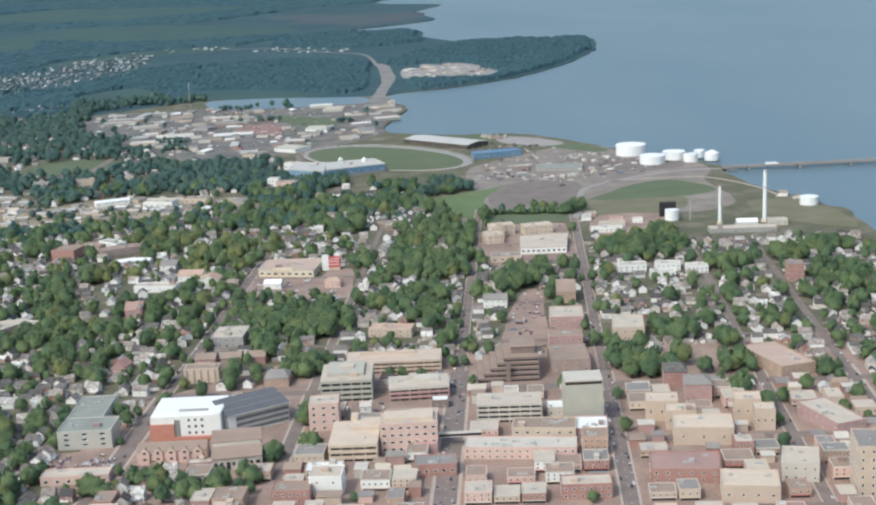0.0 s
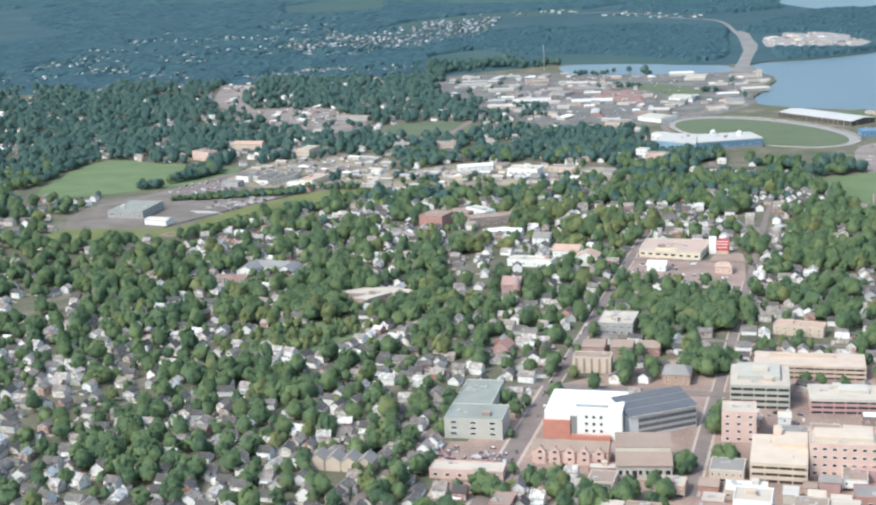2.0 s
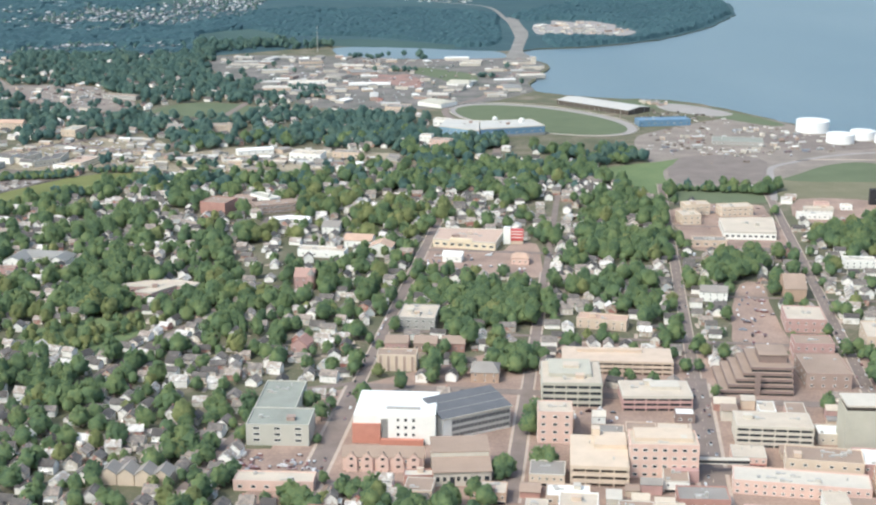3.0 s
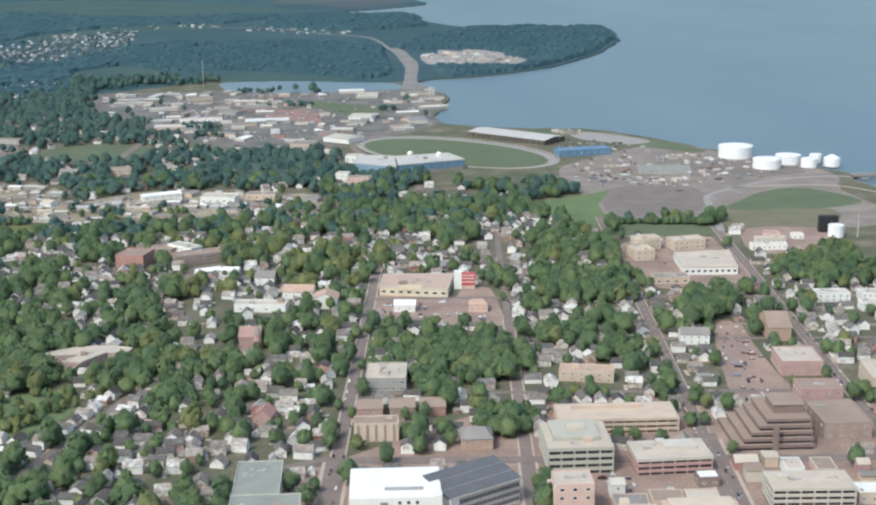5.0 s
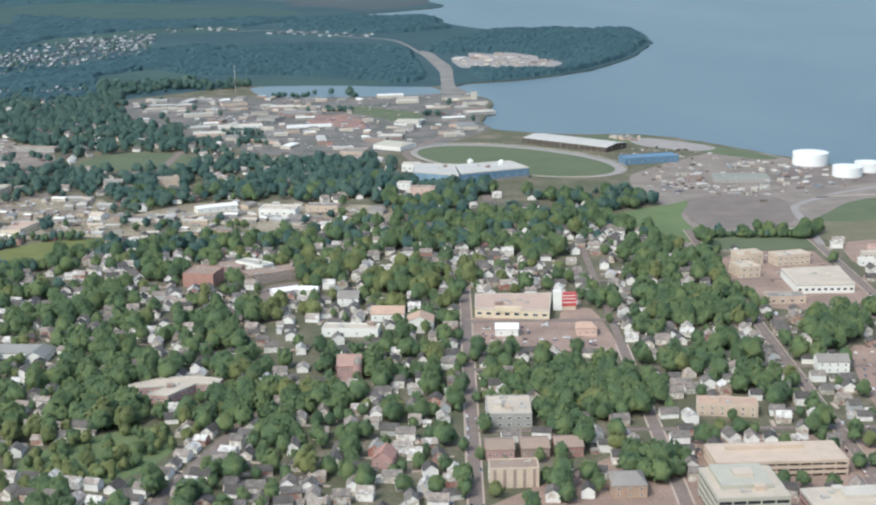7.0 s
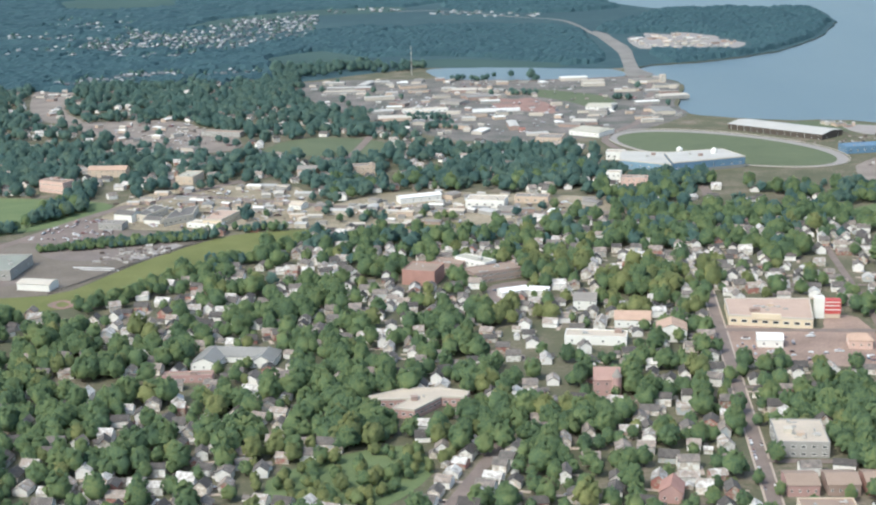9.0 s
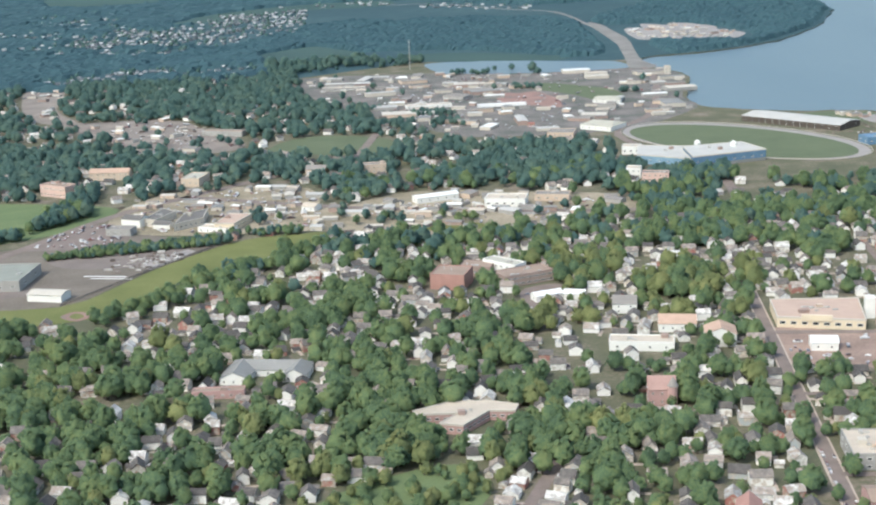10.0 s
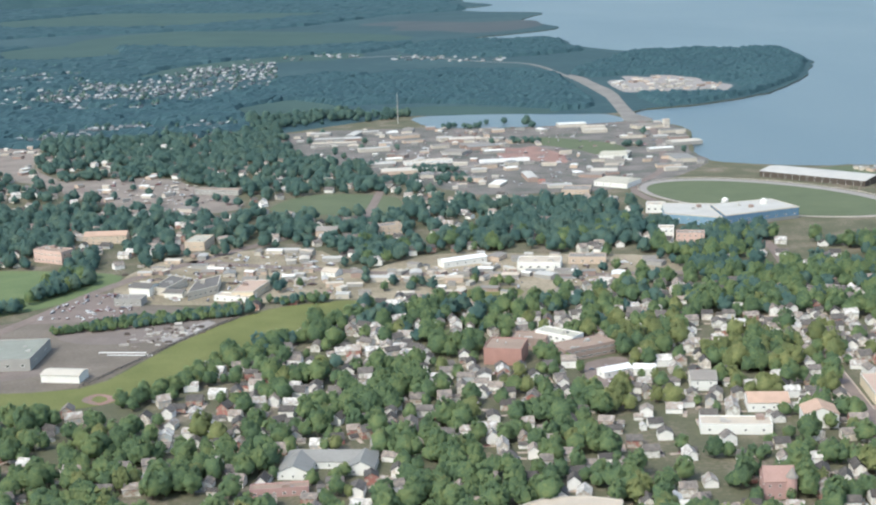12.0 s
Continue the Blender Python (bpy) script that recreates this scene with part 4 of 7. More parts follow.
for owner, name, mat, box in ((office, "top_storey", "sage", (-8.5, 7.5, -6, 10.5, 9.6, 11.0)), (office, "plant_room", "roof_pale", (-3, 3, 0, 5, 11.0, 12.0)), (lower, "top_storey", "dull_white", (-13.05, 13.05, -8.05, 8.05, 4.9, 6.06)), (lower, "plant_room", "dull_white", (-2, 9, -2, 5, 6.1, 7.4)), (decks, "upper_deck", "cream", (-1.5, 9.2, 1.5, 12.7, 7.3, 8.7)), (decks, "stair_tower", "cream", (-2.4, 0.4, 9, 12.5, 8.7, 11.0)), (block, "top_storey", "cream", (-9.6, 9.6, -3.2, 5.8, 11.6, 13.0)), (block, "annexe", "mauve", (2, 11, -9.4, -6.5, -0.2, 4.2))):
    bm = bmesh.new()
    add_box(bm, *box)
    part(name, bm, mat, owner)
for x, y, wall in ((-24.5, 638.5, "mauve"), (-12.5, 637, "brown"), (-1.0, 635.5, "brick")):
    gabled("dark brick row houses with brown roofs", x, y, 9.6, 11, 3.6, 1.5, -9, wall, "roof_brown", "row_house", 0, (4, 0), "house", "brick row houses")
gabled("tan brick hall with dark hip roof", 8, 599, 11, 12, 4.2, 2.4, -10, "tan", "roof_grey", "hall", 3.0, (3, 2))
banded("white stepped office with dark ribbon windows", 100.5, 527.5, 26.5, 14, 8.0, -11, "dull_white", "glass", "roof_pale", 4)
hall("tall sage concrete tower with blank walls", 129, 517, 15.5, 12, 16.0, -8, "sage", "roof_grey", 1, 0, 0, (1, 1), 1, name="tower_block")
bm = bmesh.new()
add_box(bm, -7.0, 7.0, -5.2, 5.2, 16.1, 17.8)
tower = [o for o in bpy.data.objects if o.name == "tower_block"][0]
# the gap's shade is painted on a solid box, nothing is open here
part("penthouse", bm, "shade", tower, "solid dark box for the shaded gap under the roof slab")
bm = bmesh.new()
add_box(bm, -7.7, 7.7, -5.9, 5.9, 17.8, 18.5)
part("roof_slab", bm, "dull_white", tower, "pale concrete roof slab")
hall("cream shop building with brown gravel roof", 109, 500.2, 25, 12, 6.0, -16, "cream", "roof_brown", 2, 6, 3, (1.4, 1.0), 6, name="shop_building")
hall("long pink shop building with bright white roof", 96.5, 486.3, 43, 11.5, 4.5, -15.5, "pink", "dull_white", 2, 15, 3, (1.1, 0.9), 7, name="shop_building")
hall("orange brick corner building with square windows", 124.6, 482.0, 9.6, 10, 7.0, -13, "orange_brick", "roof_brown", 3, 4, 4, (0.9, 1.0), 1, name="corner_building")
hall("low mauve building with bright white roof", 126.5, 498.5, 15, 14, 5.0, -14, "mauve", "white", 2, 6, 4, (1.0, 0.9), 4, name="shop_building")
hall("red brick shop building with grey flat roof", 62, 478, 16, 10, 4.4, -8, "brick", "roof_grey", 1, 5, 2, (1.4, 1.2), 2, name="shop_building")
hall("mauve brick building with white roof deck", 155, 651, 17, 20, 5.8, -12, "mauve", "roof_pale", 2, 5, 4, (1.0, 1.0), 3)
hall("brown brick block with flat roof", 140, 586, 17.5, 24, 6.0, -8, "brown", "roof_brown", 2, 4, 4, (1.2, 1.0), 2)
hall("dark brick block behind the terraces", 145, 612, 16, 12, 7.0, -10, "mauve", "roof_brown", 2, 5, 3, (1.0, 1.0), 1)

hall("small dark-walled store with bright white roof", 74.7, 548.5, 7, 6.5, 3.2, -8, "dark_brown", "white", 1, 2, 1, (1.2, 0.9), 0, name="store")
gabled("narrow white building with gable roof between offices", 42.7, 546.5, 4.6, 6, 4.6, 1.2, -8, "white", "dull_white", "back_building", 0, (1, 2), "building")
hall("low white-roofed building beside the car park", 21, 487, 14, 9, 2.8, -10, "beige", "white", 1, 5, 2, (1.2, 0.9), 2, name="shop_building")
hall("low building with bright white roof behind a tower", 121, 526, 10, 9, 3.6, -10, "dull_white", "white", 1, 3, 2, (1.0, 0.9), 1, name="back_building")

walkway = thing("skywalk", pose(75.5, 502, 0, 0, 0, -8), "glazed white footbridge between two blocks over a street", "footbridge")
bm = bmesh.new()
add_box(bm, -8.5, 8.5, -1.0, 1.0, 3.6, 3.95)
part("deck", bm, "dull_white", walkway)
bm = bmesh.new()
add_box(bm, -8.5, 8.5, -0.9, 0.9, 3.95, 5.0)
part("glazing", bm, "glass", walkway)
bm = bmesh.new()
add_box(bm, -8.5, 8.5, -1.1, 1.1, 5.0, 5.3)
part("roof", bm, "dull_white", walkway)

for k in range(4):
    x, y = -116.9 + (k - 1.5) * 5.85, 512.4 + (k - 1.5) * -1.15
    gabled("cream row house with steep front gable", x, y, 7, 5.6, 4.0, 2.0, 79, "cream", "roof_grey", "row_house", 0, (0, 2), "house", "cream row houses")

# parking garage: decks' inner shade painted on a solid core; ramp deck on top
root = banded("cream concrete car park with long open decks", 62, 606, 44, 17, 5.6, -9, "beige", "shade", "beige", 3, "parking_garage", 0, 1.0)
bm = bmesh.new()
add_box(bm, -16, 10, 2, 4.2, 5.7, 7.0)
part("ramp_wall", bm, "beige", root)

# terraced brown office
root = thing("terraced_office", pose(111, 584, 0, 0, 0, -9), "brown brick office stepping back storey by storey", "building")
claim(111, 584, 32, 34)
for k in range(5):
    s = 3.0 * k
    bm = bmesh.new()
    add_box(bm, -14 + s, 14, -14 + s * 0.45, 14, 1.9 * k + 0.9, 1.9 * k + 1.9)
    part("wall_band", bm, "dark_brown", root)
    bm = bmesh.new()
    add_box(bm, -13.6 + s, 13.6, -13.6 + s * 0.45, 13.6, 1.9 * k - 0.1, 1.9 * k + 0.9)
    part("window_band", bm, "glass", root)
    bm = bmesh.new()
    add_box(bm, -13.7 + s, 13.7, -13.7 + s * 0.45, 13.7, 1.9 * k + 1.9, 1.9 * k + 1.94)
    part("terrace", bm, "roof_brown", root)
bm = bmesh.new()
add_box(bm, 2, 12.5, -3, 9, 9.5, 12.6)
part("penthouse", bm, "dark_brown", root, "dark brown plant room")
bm = bmesh.new()
add_box(bm, 1.6, 12.9, -3.4, 9.4, 12.6, 12.9)
part("penthouse_roof", bm, "roof_brown", root)
bm = bmesh.new()
add_box(bm, -1.0, 1.0, -14.4, -13.4, 0, 9.3)
part("stair_tower", bm, "dark_brown", root)

# courts and blocks to the right of the main streets
COURT = "cream concrete court building with blank walls and pale roof"
for x, y, w, d, h in ((168, 483, 23, 15, 6.9), (160, 510, 13, 11, 8.3), (164, 498, 12, 9, 7.6), (192, 499, 10.5, 9, 9.4), (195, 488, 8, 8, 8.6)):
    hall(COURT, x, y, w, d, h, -16, "beige", "cream", 1, 3, 2, (0.7, 1.4), 1, name="court_building", group="court buildings")
gabled("old red brick building with tall windows and hip roof", 181, 527, 11, 13, 8.2, 1.8, -14, "mauve", "roof_grey", "town_hall", 3.5, (4, 4))
gabled("red brick hall with grey hip roof", 178, 548, 10, 12, 7.0, 2.5, -14, "brick", "shingle", "brick_hall", 3.0, (4, 4))
hall("dull white office with a flat roof", 190, 441, 13, 16, 6.8, -22, "dull_white", "roof_pale", 2, 4, 4, (1.0, 0.9), 2)
hall("cream building with flat tan roof", 166, 428, 20, 15, 6.0, -18, "beige", "cream", 1, 4, 3, (1.2, 1.0), 1)
hall("red brick block with flat roof", 150, 451, 25, 17, 5.2, -16, "brick", "red_roof", 2, 6, 3, (1.1, 1.0), 2)
hall("tall beige office at the edge of the centre", 209, 422, 14, 17, 18.5, -16, "beige", "roof_grey", 6, 4, 5, (0.9, 1.3), 3, name="tower_block")
hall("red brick shop with cornice", 111, 443, 18, 9, 5.3, -10, "brick", "roof_pale", 2, 6, 2, (1.1, 1.0), 1, name="shop_building")
hall("red brick block with flat roof", 8, 465, 14, 9, 5.2, -12, "brick", "roof_brown", 2, 5, 3, (1.0, 1.0), 1)
hall("white rendered town block with pale roof", 21, 470, 12, 11, 7.5, -12, "white", "roof_pale", 2, 2, 2, (0.9, 0.9), 1)

chapel = gabled("small white church with steep gable and short spire", 182.2, 593.0, 8, 6, 3.2, 3.0, 66, "white", "roof_pale", "church", 0, (2, 2), "church")
bm = bmesh.new()
add_box(bm, -4.9, -3.1, -0.9, 0.9, -0.2, 6.6)
part("tower", bm, "white", chapel)
bm = bmesh.new()
add_cyl(bm, -4.0, 0, 6.6, 10.4, 1.0, 0.05, 8)
part("spire", bm, "roof_grey", chapel)

# mall, church halls and schools further out
mall = poly_hall("long cream shopping hall with flat tan roof", [(4.0, 800.0), (36.0, 788.0), (45.0, 816.5), (9.5, 823.5)], 4.2, "sunlit_cream", "roof_tan", "shopping_hall", 1, (2.4, 1.3), 4.2, (0, 1))
bm = bmesh.new()
add_box(bm, -6, 6, -11.4, -9.8, 3.4, 5.6)
part("sign_wall", bm, "sunlit_cream", mall, "raised cream front wall").matrix_basis = pose(-1.5, -2.2, 0, 0, 0, -20.5)
roof_bits(mall, 24, 14, 4.3, 5, 31)
root = thing("sign_tower", pose(47.5, 803, 0, 0, 0, -12), "white sign tower with broad red panels", "sign tower")
claim(47.5, 803, 10, 6)
bm = bmesh.new()
add_box(bm, -5.2, -1.2, -2, 2, 0, 9.0)
part("tower", bm, "white", root)
bm = bmesh.new()
add_box(bm, -1.2, 5.6, -1.8, 1.8, 2.0, 8.0)
part("panel", bm, "red", root, "bright red sign panel")
for z in (3.6, 5.4, 6.9):
    bm = bmesh.new()
    add_box(bm, -0.9, 5.2, -1.95, -1.8, z, z + 0.4)
    part("stripe", bm, "paint", root)
bm = bmesh.new()
add_box(bm, -1.0, 5.4, -1.6, 1.6, 0, 2.0)
part("base", bm, "cream", root)
gabled("small white hall with bright pitched roof", 12, 772, 10, 8, 3.4, 1.6, -14, "white", "tank", "hall", windows=(2, 1))
gabled("pink brick house with hip roof", 46, 764, 9, 8, 3.6, 1.8, -14, "pink", "orange", "house", 2.5, (3, 2))
gabled("white church hall with orange gable roof", -24, 787, 10.5, 12, 5.2, 2.4, 76, "white", "orange", "church_hall", 0, (3, 2))
gabled("white hall with orange gable roof", -35, 808, 15, 11, 3.6, 2.4, -14, "white", "orange", "church_hall", 0, (4, 2))
hall("long white hall with flat white roof", -55, 788, 25, 9, 3.4, -16, "white", "roof_pale", 1, 4, 1, (1.0, 0.9), 1, name="hall")
gabled("large white house with grey gable roof", -49, 838, 10, 13, 4.2, 2.0, -14, "white", "roof_grey", "house", 0, (2, 3))
hall("red brick school hall with flat brown roof", -115.8, 891.8, 16, 16, 6.8, -23, "brick", "roof_brown", 1, 0, 0, (1, 1), 1, name="school_building")
hall("brown school wing with long window bands", -83.0, 890.0, 25, 12, 5.0, 18, "brown", "roof_brown", 2, 7, 2, (2.6, 0.8), 2, name="school_building")
hall("low school link with brown flat roof", -101.5, 908, 15, 11, 4.6, -23, "brown", "roof_brown", 1, 3, 1, (1.8, 0.8), 1, name="school_building")
hall("low white school wing with pale flat roof", -89, 906.5, 20, 8, 5.6, -50, "white", "sage", 2, 6, 1, (1.6, 0.8), 2, name="school_building")
poly_hall("low zigzag school with pale flat roofs and mauve brick walls", [(-142.9, 718.3), (-135.5, 714.7), (-124.8, 726.2), (-116.3, 724.2), (-114.2, 729.5), (-124.4, 735.5), (-137.0, 737.0), (-150.5, 731.0), (-150.0, 727.5), (-135.5, 726.0)], 3.5, "mauve", "roof_pale", edges=(0, 1, 2, 3, 8, 9))
for lab, x, y, w, d, rot, hip, wins in (("long low school with grey hip roof among trees", -198.5, 792, 31, 10, -15, 4.0, (7, 2)), ("low school wing with grey roof and white gable front", -210.5, 787.5, 15, 11, 75, 0, (3, 3)), ("small school wing with grey roof and white gable front", -188.5, 784.5, 12, 9, 75, 0, (2, 2))):
    gabled(lab, x, y, w, d, 2.6, 2.4, rot, "white", "shed_grey", "school_building", hip, wins, "school")
hall("low mauve brick building with brown flat roof before a school", -217.5, 769.5, 19, 5, 2.6, -5, "mauve", "roof_brown", 1, 6, 1, (1.1, 0.8), 1, name="school_building")

manor = gabled("large mauve brick house with steep red gable and turret", -63.5, 731, 9.5, 9, 6.0, 3.4, -12, "mauve", "red_roof", "house", 0, (3, 2), "house")
bm = bmesh.new()
add_cyl(bm, 3.6, -4.2, -0.2, 7.4, 1.7, 1.7, 10)
turret = part("turret", bm, "mauve", manor)
bm = bmesh.new()
add_cyl(bm, 3.6, -4.2, 7.4, 10.6, 2.0, 0.06, 10)
part("turret_roof", bm, "roof_grey", turret)
gabled("clapboard house with a bright red roof", -64.4, 638.5, 8.5, 7, 3.4, 2.6, 70, "mauve", "brick", "house", 0, (2, 2), "house")
gabled("low white hall with bright roof behind the school", -78, 860, 13, 6, 2.8, 1.2, 15, "white", "tank", "hall", 0, (3, 1))
gabled("small white hall with bright roof", -66, 858, 9, 6, 3.0, 1.2, -20, "white", "tank", "hall", 0, (2, 1))

# low white stores by the waterfront quarter
poly_hall("large white single-storey store with pale roof", [(163.5, 801.0), (191.0, 796.0), (200.0, 830.0), (169.5, 832.0)], 4.2, "white", "roof_pale", "store", 1, (1.8, 1.3), 2.8, (0, 1))
for lab, x, y, w, d, h in (("cream stepped hotel with pale roofs", 154, 841, 11, 13, 5.4), ("tall cream stair block of a hotel", 158, 852, 9, 9, 8.4), ("cream hotel block with pale roof", 164, 861, 14, 9, 6.4), ("cream two-storey hotel wing with pale roof", 186, 857, 19, 10, 5.4)):
    hall(lab, x, y, w, d, h, 4, "cream", "roof_pale", 2, max(2, int(w / 3)), 3, (1.2, 0.9), 1, name="hotel")
hall("cream low store with grey roof", 152, 790, 18, 9, 3.4, -8, "beige", "roof_grey", 1, 4, 2, (1.8, 1.1), 2, name="store")
for x, y, w, d in ((216, 742, 16, 9), (236, 738, 14, 8), (250, 728, 12, 9), (228, 722, 14, 7)):
    hall("dull white flat-roofed block of flats", x, y, w, d, 3.8, -10, "white", "dull_white", 2, 5, 2, (0.9, 0.9), 1, name="apartment_block", group="white flats")

# arena halls: blue walls under white roofs
front = poly_hall("blue-walled arena hall with a broad white roof", [(66, 1113), (117, 1124), (111, 1153), (70, 1149)], 7.0, "blue", "cool_roof", "arena", 1, (1.6, 0.8), 6.0, (0,), "arena")
side = poly_hall("lower blue arena side hall with pale roof", [(36.5, 1138), (65, 1114.5), (69.2, 1149.5), (84, 1152.5), (45, 1169)], 5.6, "blue_pale", "cool_roof", "arena", 1, (1.6, 0.8), 6.0, (0,), "arena")
for owner, px, py, z in ((side, 82.6 - 59.9, 1158 - 1144.7, 5.6), (front, 101.3 - 91, 1141 - 1134.8, 7.1)):
    bm = bmesh.new()
    add_cyl(bm, px, py, z, z + 2.0, 2.2, 2.0, 12)
    add_cyl(bm, px, py, z + 2.0, z + 3.6, 2.4, 0.4, 12)
    part("cupola", bm, "white", owner, "small white round roof cupola")
bm = bmesh.new()
add_prism(bm, [(66 - 91, 1112.8 - 1134.8), (117 - 91, 1123.8 - 1134.8), (117 - 91, 1124 - 1134.8), (66 - 91, 1113 - 1134.8)], 0, 2.0)
part("plinth", bm, "shed_grey", front, "grey wall base")
hall("white entrance block of the arena", 42, 1172, 12, 10, 5.0, -20, "white", "roof_pale", 1, 3, 2, (1.4, 1.2), 1, name="arena_entrance")
hall("pink brick hall beside white flats", 34, 1085, 16, 8, 5.0, -20, "pink", "roof_grey", 2, 5, 2, (1.0, 0.9), 1)
hall("small white block of flats by trees", 24, 1098, 9, 8, 6.0, -20, "white", "roof_pale", 2, 3, 2, (1.0, 0.9), 1, name="apartment_block")
hall("bright blue low warehouse by the harbour", 218, 1160, 42, 14, 4.6, 3, "blue", "blue", 1, 8, 2, (1.4, 0.9), 2, name="warehouse")
gabled("long stable with near-black walls and pale metal roof", 187, 1246, 80, 28, 4.0, 1.6, -52, "shade", "cool_roof", "stable", 0, (14, 2), "stable")
gabled("white workshop with bright roof", -102, 1068, 26, 8, 3.4, 1.0, 15, "white", "tank", "workshop", 0, (5, 1), "workshop")
hall("cream workshop with pale flat roof", -64, 1046, 23, 14, 4.6, -18, "white", "roof_pale", 1, 5, 2, (1.6, 0.9), 2, name="workshop")
hall("low workshop with grey roof", -36, 1052, 20, 10, 3.6, -18, "beige", "roof_grey", 1, 4, 2, (1.6, 0.9), 1, name="workshop")
gabled("bright white storage shed with ribbed front", -299, 914, 17, 9, 3.4, 0.9, -20, "white", "dull_white", "storage_shed", 0, (0, 0), "shed")
hall("broad grey workshop with grey-green flat roof", -325, 948, 26, 31, 5.0, -10, "greyc", "roof_green", 1, 4, 2, (1.8, 1.0), 3, name="workshop")
hall("pale orange brick flats beside a meadow", -327, 1146, 21, 10, 7.0, -37, "pink", "roof_brown", 2, 8, 2, (1.0, 1.0), 2, name="apartment_block")
gabled("orange-roofed flats among trees", -300, 1190, 26, 9, 5.0, 2.0, -10, "cream", "orange", "apartment_block", 0, (7, 2))

# workshops and stores round the yards
gabled("white-fronted workshop with grey roof", -272, 1052, 12, 10, 4.6, 1.4, -28, "white", "roof_dark", "workshop", 0, (0, 0), "workshop")
hall("long grey workshop by a shrub belt", -278, 1033, 14, 9, 3.5, -17, "greyc", "roof_grey", 1, 4, 1, (1.2, 0.8), 1, name="workshop")
poly_hall("cream workshop with tan flat roof", [(-227.7, 1025.7), (-217.1, 1022.5), (-207.7, 1043.8), (-220.2, 1047.7)], 4.4, "sunlit_cream", "roof_tan", "workshop", 1, (1.4, 0.9), 3.0, (0, 1))
poly_hall("white-walled workshop with broad dark roof", [(-267.2, 1048.8), (-260.8, 1043.6), (-250.5, 1064.0), (-258.4, 1073.4)], 4.0, "dull_white", "roof_dark", "workshop", 1, (1.4, 0.9), 3.0, (0, 1))
poly_hall("large white-walled workshop with broad dark roof", [(-249.8, 1030.6), (-234.4, 1042.1), (-232.6, 1065.4), (-245.4, 1055.5)], 4.0, "dull_white", "roof_dark", "workshop", 1, (1.4, 0.9), 3.0, (0, 1))
gabled("white-fronted garage with dark gable roof", -256, 1042, 10, 6, 2.6, 1.4, -22, "white", "roof_dark", "garage", 0, (0, 0), "garage")
hall("low white store with pale roof", -226, 1026, 20, 8, 2.4, -29, "white", "roof_pale", 1, 5, 1, (1.4, 0.8), 2, name="store")
hall("grey-green roofed hall among trees", -244, 1158, 12, 20, 5.0, -18, "cream", "sage", 1, 3, 4, (1.0, 0.9), 1, name="hall")
gabled("small white store with gable roof", -174, 1064, 8.5, 8, 2.6, 1.4, -34, "white", "roof_pale", "store", 0, (2, 1), "store")
hall("long thin white shed on red soil", -7, 1400, 40, 4, 2.0, -2, "tank", "tank", 0, 0, 0, (1, 1), 0, name="warehouse", category="warehouse")
hall("long low warehouse with pale roof", -66, 1414, 38, 9, 2.4, 3, "white", "roof_pale", 1, 8, 1, (1.4, 0.8), 2, name="warehouse", category="warehouse")
hall("long grey warehouse with pale roof", -129, 1540, 39, 10, 2.6, -8, "greyc", "roof_pale", 1, 8, 1, (1.4, 0.8), 2, name="warehouse", category="warehouse")
hall("long white warehouse with flat roof", -71, 1380, 28, 9, 2.6, 12, "white", "roof_pale", 1, 6, 1, (1.4, 0.8), 2, name="warehouse", category="warehouse")
hall("small bright red store on the estate", -2, 1296, 5, 4, 2.4, -20, "brick", "red", 1, 2, 1, (1.2, 0.9), 0, name="store", category="store")
hall("large low grey store with flat roof", 12, 1253, 19, 18, 3.1, -20, "beige", "roof_grey", 1, 5, 2, (1.4, 0.8), 2, name="store", category="store")
gabled("broad store with grey-green metal roof", 47, 1272, 26, 22, 3.6, 2.0, -44, "white", "sage", "store", 4.0, (5, 2), "store")
hall("cream hall with broad white roof", 179, 623, 15, 22, 6.6, -14, "beige", "roof_pale", 2, 4, 4, (1.0, 0.9), 1, name="hall")
gabled("large brown brick church with steep brown roof", 166, 697, 10, 22, 6.0, 4.4, -12, "tan", "roof_brown", "church", 0, (0, 0), "church")
hall("long white row of flats by the road", 229, 843, 20, 5, 3.2, -10, "white", "dull_white", 1, 7, 1, (0.9, 0.9), 2, name="apartment_block")
hall("long dull white row of flats by the road", 236.5, 857, 17, 5, 3.0, -10, "dull_white", "roof_pale", 1, 6, 1, (0.9, 0.9), 2, name="apartment_block")
hall("pink-roofed small store by the road", 243, 870, 8.5, 6, 2.6, -13, "pink", "red_roof", 1, 3, 1, (1.2, 0.8), 0, name="store")
hall("small white store by the road", 256, 864, 6.5, 6, 2.3, -13, "white", "roof_pale", 1, 2, 1, (1.2, 0.8), 0, name="store")
gabled("large white house with dark gable roof", 127, 694, 12.5, 9, 4.6, 2.0, -14, "white", "roof_grey", "house", 0, (4, 2))
hall("tan-roofed low block of flats", 67, 658, 22, 9, 4.2, -20, "beige", "orange", 2, 6, 2, (0.9, 0.9), 1, name="apartment_block")
